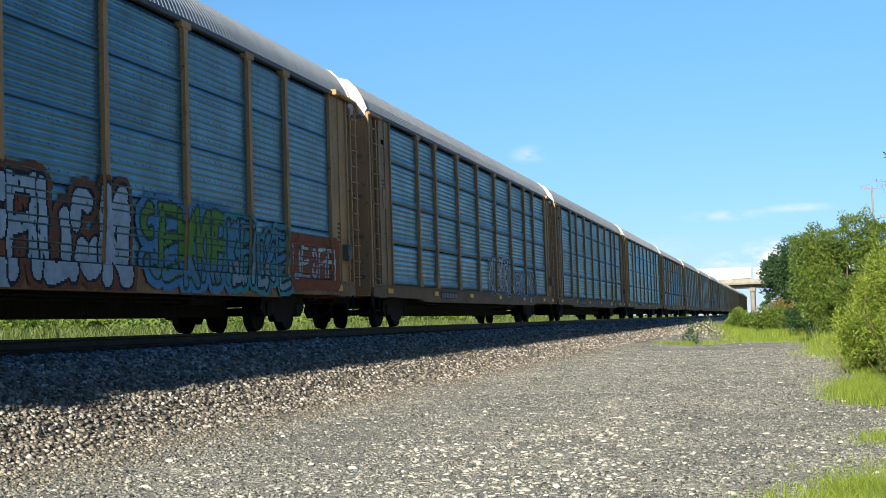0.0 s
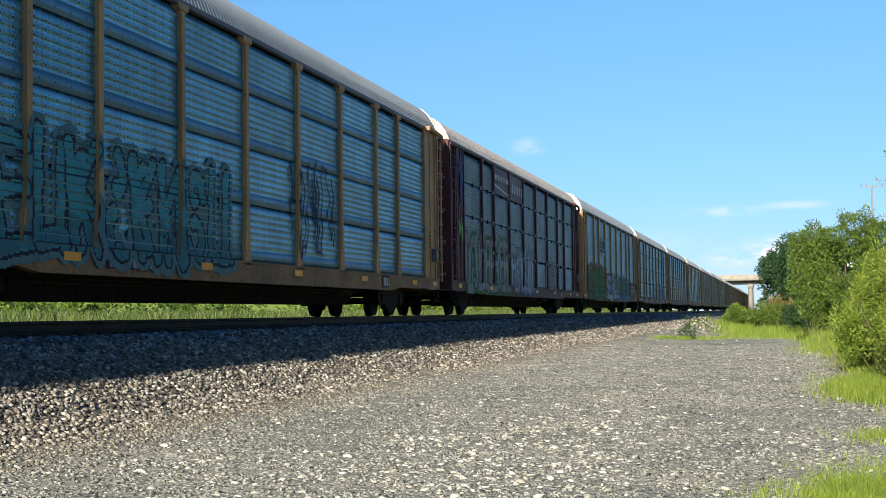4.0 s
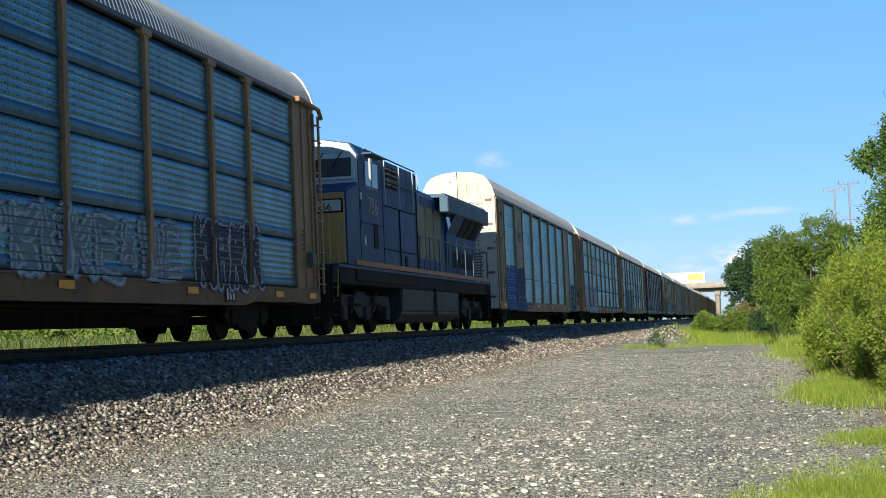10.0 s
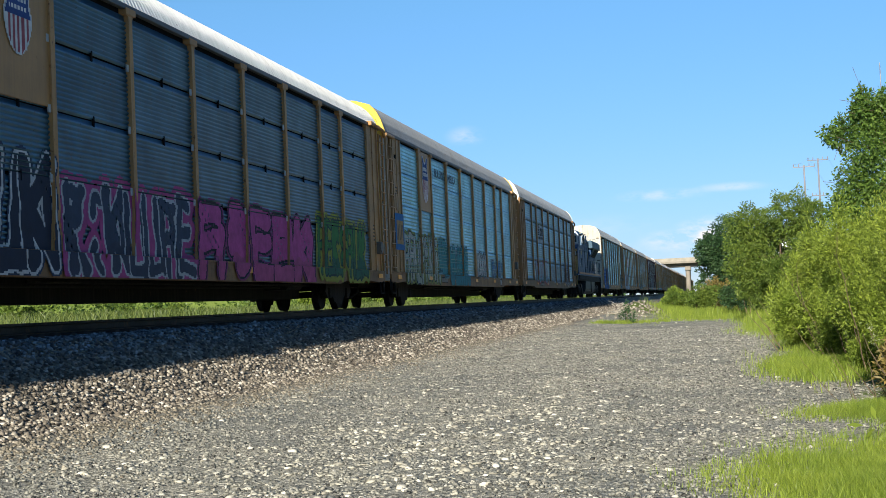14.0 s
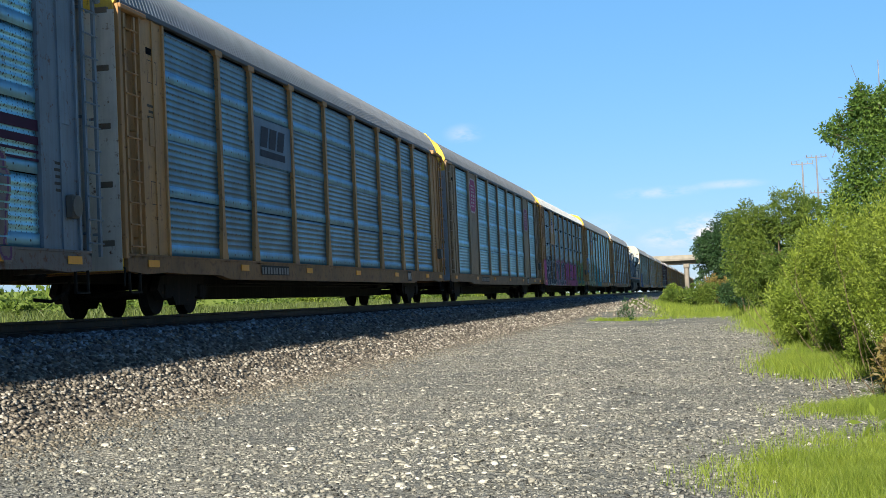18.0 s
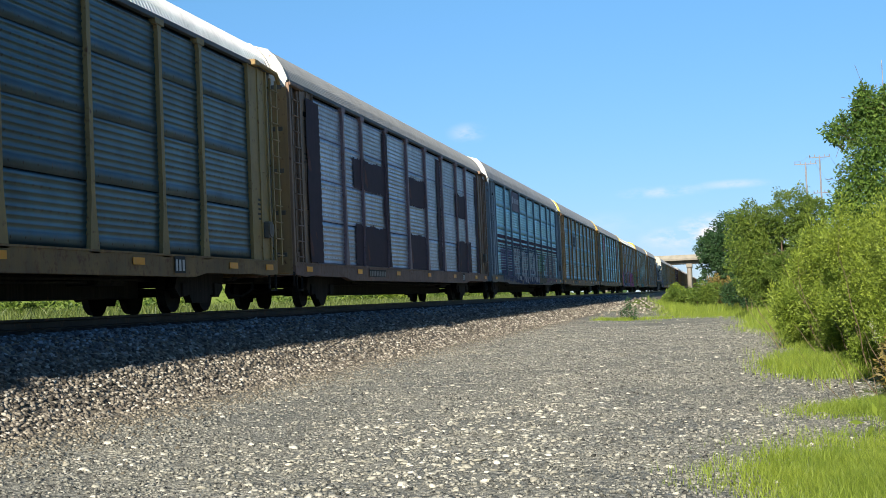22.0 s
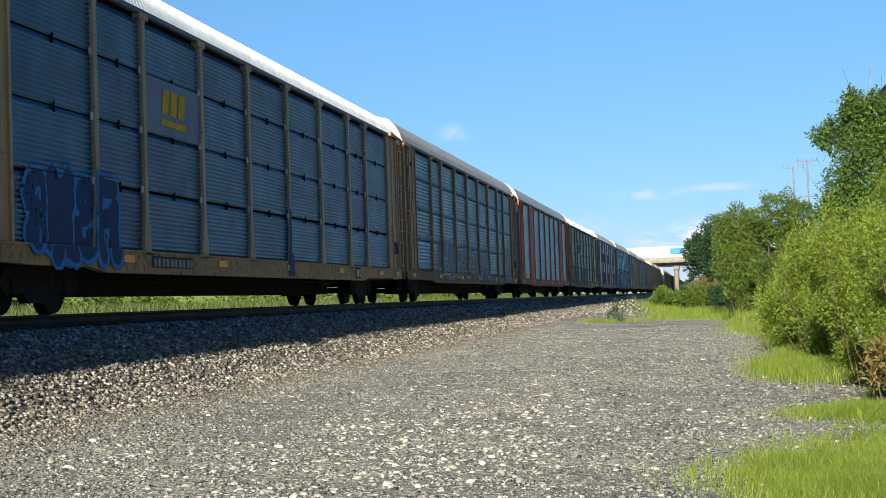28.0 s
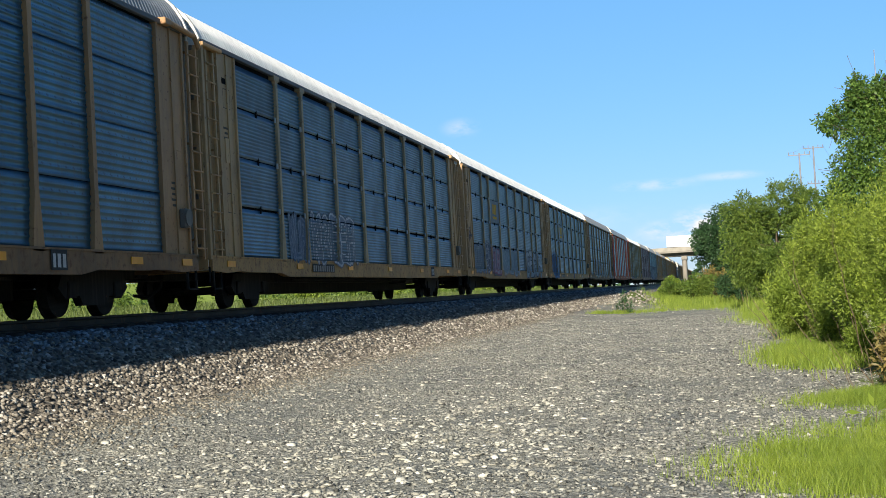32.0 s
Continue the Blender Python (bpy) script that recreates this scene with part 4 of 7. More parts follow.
def build_far_woods():
    """Low woods along the horizon on both sides."""
    rng = np.random.default_rng(77)
    n = 260
    a = rng.uniform(-1.2, 1.0, n)
    d = rng.uniform(520, 900, n)
    cs = np.stack([np.sin(a) * d, np.cos(a) * d, rng.uniform(2, 5, n)], -1)
    keep = np.abs(cs[:, 0] - TRACK) > 14
    cs = cs[keep]
    rs = rng.uniform(4, 9, (len(cs), 1)) * np.array((1.6, 1.6, 0.8))
    V = leaf_cloud(rng, cs, rs, 26000, 1.5, 1.3, 0.2, 0.6)
    tagged(new("far_woods", cloud_mesh("far_woods", V, LEAF_DARK)), "distant dark green woods on the horizon", "woods", kind="stuff")


build_far_woods()


# ---- the train: wagon parts ----
TAN, TAN_DARK = (0.46, 0.240, 0.088), (0.35, 0.190, 0.082)
STEEL, STEEL_DARK, STEEL_NAVY = (0.44, 0.48, 0.51), (0.23, 0.26, 0.29), (0.080, 0.148, 0.230)
WHITE, YELLOW, BLACK = (0.66, 0.63, 0.56), (0.72, 0.46, 0.04), (0.02, 0.02, 0.022)
MAROON, RED = (0.085, 0.018, 0.022), (0.64, 0.115, 0.045)
BODY = 13.3                       # half length of a wagon body
BAYS = (2.68, 1.92, 2.77, 2.77, 2.77, 2.77, 2.77, 1.92, 2.68)     # from the rear end to the front
ROWS_Z = (1.03, 2.08, 3.10, 4.13, 5.10)
ROOF = ((1.48, 5.17), (1.37, 5.46), (1.22, 5.70), (1.03, 5.88), (0.6, 6.01), (0.0, 6.07))
ROOF_TALL = ((1.48, 5.17), (1.38, 5.49), (1.24, 5.76), (1.05, 5.97), (0.6, 6.11), (0.0, 6.17))
ROOF_LOW = ((1.48, 5.17), (1.37, 5.43), (1.22, 5.64), (1.03, 5.80), (0.6, 5.91), (0.0, 5.97))
BAY_SHIFT = 0.185                 # the bays sit a little ahead of the middle
BAND = 0.20                       # height of the flat riveted foot of a panel


# lightless black that paints shade into panel gaps; also the black of latches
GAP_BLACK = painted_steel("gap_black", (0.012, 0.012, 0.013), 1.0, 0.0, 0.2, 0.0)
GAP_BLACK.node_tree.nodes["Principled BSDF"].inputs["Specular IOR Level"].default_value = 0.0
RIBS = {"fine": (0.078, 0.058), "perf": (0.118, 0.082), "sheet": (0.113, 0.078)}
STYLE_NOW = ["perf"]


def code(rgb):
    return "_".join("%02d" % int(c * 99) for c in rgb)


def paint(rgb, kind="paint", **kw):
    return painted_steel(kind + "_" + code(rgb), rgb, **kw)


def post_mat(rgb):
    return painted_steel("post_paint_" + code(rgb), rgb, 0.55, 0.0, 0.55, 0.35)


def panel_mat(rgb, style):
    holes = {"perf": ((0.15, 0.047, 0.0125, 0.85), (0.30, 0.118, 0.019, 0.9)), "fine": ((0.9, 0.26, 0.014, 0.7),),
             "sheet": ((0.25, 0.339, 0.022, 1.0), (0.06, 0.113, 0.015, 0.55))}[style]
    return painted_steel("panel_%s_%s" % (style, code(rgb)), (0.40 * rgb[0], 0.93 * rgb[1], 1.06 * rgb[2]), 0.34, 0.65, 0.75, 0.04, holes)


def band_mat(rgb, much):
    """The flat foot of a panel, riveted, duller or paler than the sheet above it."""
    c = (0.42 * rgb[0] * much, 0.92 * rgb[1] * much, 1.12 * rgb[2] * much)
    return painted_steel("band_%s" % code(c), c, 0.42, 0.5, 0.55, 0.05, ((0.42, 0.2, 0.019, 1.0),))


def panel_mesh(w, h, style, mat, band, foot=BAND):
    """One screen panel: a folded sheet, its ribs running along the wagon over a flat riveted foot. Origin at its foot, outside face towards +x."""
    prof, flat_n = [], 0
    if style == "fine":
        z, p = 0.02, 0.078
        prof.append((0.0, 0.0))
        while z + p < h - 0.01:
            prof += [(0.0, z), (0.024, z + 0.012), (0.024, z + 0.044), (0.0, z + 0.058)]
            z += p
        prof.append((0.0, h))
    elif style == "perf":
        z, p = BAND + 0.02, 0.118
        prof += [(0.020, 0.0), (0.020, BAND), (0.004, BAND + 0.004)]
        flat_n = 2
        while z + p < h - 0.01:
            prof += [(0.0, z), (0.0, z + 0.062), (0.016, z + 0.078), (0.016, z + 0.092)]
            z += p
        prof.append((0.0, h))
    else:
        z, p = foot, 0.113
        prof += [(0.012, 0.0), (0.012, foot)]
        flat_n = 1
        while z + p < h - 0.01:
            prof += [(0.0, z + 0.012), (0.0, z + 0.070), (0.014, z + 0.084), (0.014, z + 0.101)]
            z += p
        prof.append((0.0, h))
    prof = np.array(prof)
    n = len(prof)
    V = np.concatenate([np.stack([prof[:, 0], np.full(n, y), prof[:, 1]], -1) for y in (-w / 2, w / 2)])
    i = np.arange(n - 1)
    F = [np.stack([i, n + i, n + i + 1, i + 1], -1)]
    back = len(V)
    V = np.concatenate([V, [(-0.03, -w / 2, 0), (-0.03, -w / 2, h), (-0.03, w / 2, 0), (-0.03, w / 2, h)]])
    F.append(np.array([(0, back, back + 2, n), (n - 1, 2 * n - 1, back + 3, back + 1), (back, back + 1, back + 3, back + 2)]))
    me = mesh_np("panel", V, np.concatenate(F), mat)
    # the folded-back edges are painted black, as shade between the panels
    me.materials.append(GAP_BLACK)
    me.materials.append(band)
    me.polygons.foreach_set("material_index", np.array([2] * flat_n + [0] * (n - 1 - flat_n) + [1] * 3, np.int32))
    return me


def roof_mesh(mat, outline):
    """Arched roof of cross-corrugated sheet, the folds running down to the eaves."""
    prof = list(outline) + [(-outline[2][0], outline[2][1]), (-outline[0][0], outline[0][1])]
    V, m, rows = [], len(prof), 0
    for k in range(int(2 * BODY / 0.155)):
        y = -BODY + 0.155 * k
        for dy, d in ((0.0, 0.0), (0.055, 0.0), (0.080, 0.030), (0.130, 0.030)):
            for x, z in prof:
                V.append((x * (1 - 0.75 * d), y + dy, z - d * 0.75))
            rows += 1
    i = (np.arange(rows - 1)[:, None] * m + np.arange(m - 1)[None]).ravel()
    return mesh_np("roof", V, np.stack([i, i + 1, i + m + 1, i + m], -1), mat)


def door_half(side, mat, outline):
    """Half of an end door with its sloping top corner."""
    pts = [(0.01, 0.75), (1.44, 0.75), (1.44, 5.10)] + [(max(x + 0.012, 0.01), z + 0.02) for x, z in outline]
    bm = bm_prism(bmesh.new(), [(side * x, z) for x, z in pts], "y", -0.04, 0.04)
    for x in (0.35, 0.8):
        bm_box(bm, side * x - 0.03, side * x + 0.03, -0.075, -0.04, 0.9, 5.7)
    return bm_mesh("end_door", bm, mat)


def column_mesh(mat, w):
    """The broad corner column: a plate with flanges standing out of it."""
    h = w / 2
    out = [(-h, 1.34), (h, 1.34), (h, 1.49), (h - 0.07, 1.49), (h - 0.07, 1.45), (0.1, 1.45), (0.1, 1.475), (0.03, 1.475), (0.03, 1.45), (0.07 - h, 1.45), (0.07 - h, 1.49), (-h, 1.49)]
    bm = bm_prism(bmesh.new(), [(b, a) for a, b in out], "z", 0.98, 5.14)
    return bm_mesh("end_column", bm, mat)


def data_frame_mesh():
    """A stencilled square outline on the corner column."""
    o, i = ((-0.2, -0.2), (0.2, -0.2), (0.2, 0.2), (-0.2, 0.2)), ((-0.185, -0.185), (0.185, -0.185), (0.185, 0.185), (-0.185, 0.185))
    V = [(0, y, z) for y, z in o + i]
    return mesh_np("data_frame", V, [(k, (k + 1) % 4, 4 + (k + 1) % 4, 4 + k) for k in range(4)], spray((0.09, 0.075, 0.06)))


def corner_mesh(mat):
    """The outermost post at a wagon's corner."""
    bm = bm_box(bmesh.new(), 1.30, 1.51, -0.06, 0.06, 0.95, 5.12, 0.01)
    return bm_mesh("corner_post", bm, mat)


def ladder_mesh(mat):
    bm = bmesh.new()
    for y in (-0.2, 0.2):
        bm_box(bm, 1.455, 1.50, y - 0.035, y + 0.035, 0.95, 5.0)
    for k in range(11):
        bm_tube(bm, (1.52, -0.24, 1.15 + 0.36 * k), (1.52, 0.24, 1.15 + 0.36 * k), 0.015, None, 6)
    for z in (1.3, 3.1, 4.8):
        for y in (-0.2, 0.2):
            bm_box(bm, 1.36, 1.46, y - 0.015, y + 0.015, z - 0.02, z + 0.02)
    return bm_mesh("ladder", bm, mat)


def side_sill_mesh(mat):
    out = [(-13.2, 1.03), (13.2, 1.03), (13.2, 0.74), (12.4, 0.70), (11.6, 0.74), (10.9, 0.72), (9.0, 0.72), (8.4, 0.64), (-8.4, 0.64), (-9.0, 0.72), (-10.9, 0.72), (-11.6, 0.74), (-12.4, 0.70), (-13.2, 0.74)]
    bm = bm_prism(bmesh.new(), out, "x", 1.36, 1.5)
    bm_box(bm, 1.5, 1.515, -13.2, 13.2, 0.995, 1.03)
    return bm_mesh("side_sill", bm, mat)


def post_mesh(mat):
    """Upright post, widening at its foot, with a small head plate."""
    out = [(-0.17, 0.97), (0.17, 0.97), (0.14, 1.22), (0.068, 1.80), (0.068, 4.93), (0.10, 5.0), (0.19, 5.02), (0.19, 5.13), (-0.19, 5.13), (-0.19, 5.02), (-0.10, 5.0), (-0.068, 4.93), (-0.068, 1.80), (-0.14, 1.22)]
    bm = bm_prism(bmesh.new(), out, "x", 1.36, 1.5)
    bm_box(bm, 1.5, 1.516, -0.19, 0.19, 5.02, 5.13)
    return bm_mesh("post", bm, mat)


def bogie_mesh():
    bm = bmesh.new()
    side = [(-1.25, 0.46), (-1.1, 0.70), (-0.45, 0.78), (-0.32, 0.82), (0.32, 0.82), (0.45, 0.78), (1.1, 0.70), (1.25, 0.46), (1.0, 0.28), (0.55, 0.34), (0.42, 0.18), (-0.42, 0.18), (-0.55, 0.34), (-1.0, 0.28)]
    for x in (-0.98, 0.98):
        bm_prism(bm, side, "x", x - 0.07, x + 0.07)
        for y in (-0.82, 0.82):
            bm_box(bm, x - 0.11, x + 0.11, y - 0.14, y + 0.14, 0.30, 0.56, 0.02)
        for y in (-0.14, 0.0, 0.14):
            bm_tube(bm, (x, y, 0.34), (x, y, 0.62), 0.055, None, 8)
    bm_box(bm, -1.05, 1.05, -0.2, 0.2, 0.5, 0.74, 0.02)
    return bm_mesh("bogie", bm, IRON)


def wheelset_mesh():
    bm = bmesh.new()
    bm_tube(bm, (-1.0, 0, 0), (1.0, 0, 0), 0.075, None, 10)
    for s in (-1, 1):
        bm_tube(bm, (s * 0.70, 0, 0), (s * 0.83, 0, 0), 0.40, 0.385, 24)
        bm_tube(bm, (s * 0.67, 0, 0), (s * 0.70, 0, 0), 0.43, 0.43, 24)
        bm_tube(bm, (s * 0.83, 0, 0), (s * 0.86, 0, 0), 0.15, 0.12, 12)
        for k in range(3):
            a = 2 * math.pi * k / 3
            bm_tube(bm, (s * 0.98, 0.06 * math.cos(a), 0.06 * math.sin(a)), (s * 1.03, 0.06 * math.cos(a), 0.06 * math.sin(a)), 0.02, None, 6)
    return bm_mesh("wheelset", bm, IRON)


def coupler_mesh():
    bm = bm_box(bmesh.new(), -0.12, 0.12, -0.55, 0.45, 0.72, 0.98, 0.02)
    bm_box(bm, -0.22, 0.24, 0.36, 0.68, 0.66, 1.04, 0.04)
    return bm_mesh("coupler", bm, IRON)


# ---- paint laid on the wagon sides ----
def side_plane(y, z, edges, flats):
    """How far out the surface lies at that place of the side."""
    x = np.full(y.shape, 1.447)
    for e in edges:
        foot = 0.068 + 0.09 * np.clip((1.80 - z) / 0.75, 0, 1)
        x[np.abs(y - e) < foot] = 1.506
    for a, b in flats:
        x[(y > a) & (y < b)] = 1.468
    x[(y < -11.34) | (y > 11.71)] = 1.494
    x[z < 1.03] = 1.519
    return x


COATS = {}


def lay_paint(car, name, label, y0, y1, z0, z1, classify, mats, edges, flats, cell=0.03, worn=False, split=False):
    """Thin coats of paint on the side: classify gives the coat's number for every small cell, 0 for none."""
    ys, zs = np.arange(y0, y1, cell), np.arange(z0, z1, cell)
    Y, Z = np.meshgrid(ys + cell / 2, zs + cell / 2)
    c = classify(Y, Z).astype(int)
    COATS[car.name] = COATS.get(car.name, 0) + 1
    X = side_plane(Y, Z, edges, flats)
    if worn:
        pitch, solid = RIBS[STYLE_NOW[0]]
        foot = np.array(ROWS_Z)[np.clip(np.searchsorted(ROWS_Z, Z) - 1, 0, 4)]
        rub = np.sin(Y * 31 + Z * 9) * np.sin(Y * 11.3 - Z * 17) + 0.6 * np.sin(Y * 3.1 + 2 * Z)
        c[(X < 1.45) & ((((Z - foot - 0.03) / pitch) % 1 > solid / pitch + 0.1) | (rub > 1.3))] = 0
    V, F, M = [], [], []
    for j, z in enumerate(zs):
        key = c[j] * 100000 + (X[j] * 1000).astype(int)
        cut = np.flatnonzero(np.diff(key)) + 1
        starts, ends = np.concatenate([[0], cut]), np.concatenate([cut, [len(ys)]])
        for a, b in zip(starts, ends):
            k = c[j, a]
            if k:
                x, ya, yb = X[j, a] + 0.0012 * COATS[car.name], ys[a], ys[b - 1] + cell
                i = len(V)
                V += [(x, ya, z), (x, yb, z), (x, yb, z + cell), (x, ya, z + cell)]
                F.append((i, i + 1, i + 2, i + 3))
                M.append(k - 1)
    if not V:
        return None
    if split:
        on = np.concatenate([[0], (c > 0).any(0), [0]]).astype(int)
        runs = list(zip(ys[np.flatnonzero(np.diff(on) > 0)], ys[np.flatnonzero(np.diff(on) < 0) - 1] + cell))
        V, F, M = np.array(V), np.array(F), np.array(M, np.int32)
        mid = V[F].mean(1)[:, 1]
        for a, b in runs:
            sel = (mid > a - 0.001) & (mid < b + 0.001)
            used, new_i = np.unique(F[sel], return_inverse=True)
            me = mesh_np(name, V[used], new_i.reshape(-1, 4), mats[0])
            for m in mats[1:]:
                me.materials.append(m)
            me.polygons.foreach_set("material_index", M[sel])
            part(name, me, car, label=label)
        return None
    me = mesh_np(name, V, F, mats[0])
    for m in mats[1:]:
        me.materials.append(m)
    me.polygons.foreach_set("material_index", np.array(M, np.int32))
    return part(name, me, car, label=label)


def spray(rgb):
    if ("spray", rgb) not in MATS:
        m, n, l, p = material("spray_" + code(rgb))
        tc = n.new("ShaderNodeTexCoord")
        f = noise_node(n, l, tc.outputs["Object"], 4, 6, 0.7)
        r = ramp(n, ((0.3, tuple(c * 0.6 + 0.01 for c in rgb)), (0.65, rgb)))
        l.new(f, r.inputs["Fac"])
        l.new(r.outputs["Color"], p.inputs["Base Color"])
        p.inputs["Roughness"].default_value = 0.75
        p.inputs["Specular IOR Level"].default_value = 0.12
        MATS[("spray", rgb)] = m
    return MATS[("spray", rgb)]


def seg_dist(Y, Z, a, b):
    ay, az, by, bz = a[0], a[1], b[0], b[1]
    dy, dz = by - ay, bz - az
    t = np.clip(((Y - ay) * dy + (Z - az) * dz) / (dy * dy + dz * dz + 1e-9), 0, 1)
    return np.hypot(Y - ay - t * dy, Z - az - t * dz)


def curl(rng, cy, cz, ry, rz):
    """A swollen curl: a run of arc from a random angle."""
    a, sweep, k = rng.uniform(0, 6.28), rng.uniform(2.2, 5.2) * rng.choice((-1, 1)), rng.uniform(0.25, 0.7)
    pts = [(cy + ry * (1 - k * t / 7) * math.cos(a + sweep * t / 7), cz + rz * (1 - k * t / 7) * math.sin(a + sweep * t / 7)) for t in range(8)]
    return list(zip(pts, pts[1:]))


GLYPHS = {"C": [[(0.9, 0.85), (0.5, 1.0), (0.1, 0.75), (0.05, 0.3), (0.4, 0.0), (0.9, 0.15)]], "H": [[(0.1, 0), (0.15, 1)], [(0.85, 0.0), (0.85, 1.0)], [(0.1, 0.5), (0.85, 0.5)]],
          "I": [[(0.5, 0), (0.5, 1)]], "L": [[(0.3, 1), (0.2, 0), (0.85, 0.05)]], "E": [[(0.85, 0.95), (0.2, 1), (0.15, 0), (0.9, 0)], [(0.2, 0.5), (0.7, 0.52)]]}


def letters(text, seed, y0, y1, z0, z1, thick, line=0.06, halo=0.07):
    """Fat painted letters of a word, outlined."""
    w, h = (y1 - y0) / len(text), z1 - z0
    marks = []
    for k, ch in enumerate(text):
        segs = []
        for run in GLYPHS[ch]:
            pts = [(y0 + w * (k + 0.14 + 0.72 * u), z0 + h * v) for u, v in run]
            segs += list(zip(pts, pts[1:]))
        marks.append(segs)

    def classify(Y, Z):
        c = np.zeros(Y.shape)
        warp = 0.04 * np.sin(Y * 5.1 + seed) + 0.03 * np.sin(Z * 7 + Y * 3)
        ds = [np.min([seg_dist(Y + warp, Z + 0.7 * warp, a, b) for a, b in segs], 0) - thick for segs in marks]
        c[np.min(ds, 0) < line + halo + 0.05 * np.sin(Y * 3 + seed)] = 3
        for d in ds:
            c[d < line] = 2
            c[d < 0] = 1
        return c
    return classify


def word_tag(text, label, y0, y1, z0, z1, colours, seed, thick=0.12):
    return lambda car, e, f, ys: lay_paint(car, "graffiti", label, y0 - 0.3, y1 + 0.3, z0 - 0.25, z1 + 0.3, letters(text, seed, y0, y1, z0, z1, thick), [spray(c) for c in colours], e, f, 0.026, True)


def bubble(seed, y0, y1, z0, z1, n, thick=0.13, line=0.05, halo=0.04, spots=False):
    """Swollen overlapping strokes in a row, with an outline and a glow round all; they spell nothing."""
    rng = random.Random(seed)
    marks = []
    n = int(n * 1.2) + 1
    w, h = (y1 - y0) / n, z1 - z0
    for k in range(n):
        cy, cz = y0 + w * (k + 0.5), z0 + 0.5 * h + rng.uniform(-0.04, 0.04) * h
        lean, a, b = rng.uniform(-0.12, 0.12) * w, 0.34 * w, 0.40 * h
        left, right = cy - a, cy + a
        kind = rng.randrange(6)
        segs = []
        if kind != 1:
            segs.append(((left - lean, cz - b), (left + lean, cz + b)))
        if kind in (0, 2, 5):
            segs.append(((right - lean, cz - b), (right + lean, cz + rng.uniform(0.3, 1.0) * b)))
        if kind in (0, 3):
            segs += [((left, cz + b), (right, cz + 0.9 * b)), ((left, cz), (right, cz + 0.05 * h))]
        if kind in (2, 4):
            segs += [((left, cz + 0.2 * b), (right, cz - b)), ((left, cz - 0.1 * b), (right, cz + b))]
        if kind in (1, 4):
            segs += curl(rng, cy, cz + 0.2 * h, a, h * 0.2) + curl(rng, cy, cz - 0.2 * h, a, h * 0.2)
        if kind in (3, 5):
            segs.append(((left, cz - b), (right + 0.1 * w, cz - b * rng.uniform(0.8, 1.1))))
        marks.append((segs, 0.62 * thick * min(h, 1.5 * w) * rng.uniform(0.85, 1.2)))

    def classify(Y, Z):
        c = np.zeros(Y.shape)
        ds = []
        warp = 0.03 * np.sin(Y * 7.1 + seed) + 0.02 * np.sin(Z * 11 + Y * 5)
        for segs, r in marks:
            ds.append(np.min([seg_dist(Y + warp, Z + 0.6 * warp, a, b) for a, b in segs], 0) - r)
        allmin = np.min(ds, 0)
        c[allmin < line + halo] = 3
        for d in ds:
            c[d < line] = 2
            c[d < 0] = 1
            c[(d < -0.012) & (Z < z0 + 0.36 * h + 0.05 * np.sin(Y * 9))] = 4
            if spots:
                c[(d < -0.03) & (np.sin(Y * 23 + seed) * np.sin(Z * 19) > 0.86)] = 5
        return c
    return classify


def graffiti(car, label, y0, y1, z0, z1, n, colours, seed, edges, flats, thick=0.13, line=0.05, halo=0.04, spots=False):
    mats = [spray(tuple((0.80 + 0.2 * (1 - max(c))) * x for x in c)) for c in colours]
    lay_paint(car, "graffiti", label, y0 - 0.2, y1 + 0.2, max(0.66, z0 - 0.2), z1 + 0.2, bubble(seed, y0, y1, z0, z1, n, thick, line, halo, spots), mats, edges, flats, 0.026, True, True)


def scribble(car, label, y0, y1, z0, z1, rgb, seed, edges, flats, loops=5, width=0.028):
    rng = random.Random(seed)
    pts = [(y0, (z0 + z1) / 2)]
    for k in range(loops * 5):
        pts.append((y0 + (y1 - y0) * min(1, max(0, (k + rng.uniform(-2.2, 2.2)) / (loops * 5))), rng.uniform(z0, z1)))

    def classify(Y, Z):
        d = np.min([seg_dist(Y + 0.06 * np.sin(Z * 9 + seed), Z + 0.05 * np.sin(Y * 8), a, b) for a, b in zip(pts, pts[1:])], 0)
        return (d < width) * 1
    lay_paint(car, "graffiti", label, y0 - 0.1, y1 + 0.1, z0 - 0.1, z1 + 0.1, classify, [spray(rgb)], edges, flats, split=True)


def bars(car, name, label, y0, y1, z0, z1, n, rgb, back, edges, flats, fill=0.62):
    """Unreadable writing: a row of plain bars, on a patch if back is given."""
    def classify(Y, Z):
        u = (Y - y0) / (y1 - y0) * n
        on = (np.abs((u % 1) - 0.5) < fill / 2) & (Z > z0 + 0.16 * (z1 - z0)) & (Z < z1 - 0.16 * (z1 - z0)) & (Y > y0 + 0.05) & (Y < y1 - 0.05)
        return np.where(on, 1, 2 if back else 0)
    lay_paint(car, name, label, y0, y1, z0, z1, classify, [spray(rgb)] + ([spray(back)] if back else []), edges, flats, 0.02)


# ---- emblems: plain shapes in their colours ----
def emblem_underlined(Y, Z, y0, y1, z0, z1):
    """Three leaning blocks over a stripe."""
    u, v = (Y - y0) / (y1 - y0), (Z - z0) / (z1 - z0)
    c = np.full(Y.shape, 2)
    for cx in (0.26, 0.5, 0.74):
        c[(np.abs(u - cx - (v - 0.62) * 0.12) < 0.095) & (np.abs(v - 0.62) < 0.24)] = 1
    c[(np.abs(u - 0.5) < 0.36) & (np.abs(v - 0.22) < 0.07)] = 1
    return c


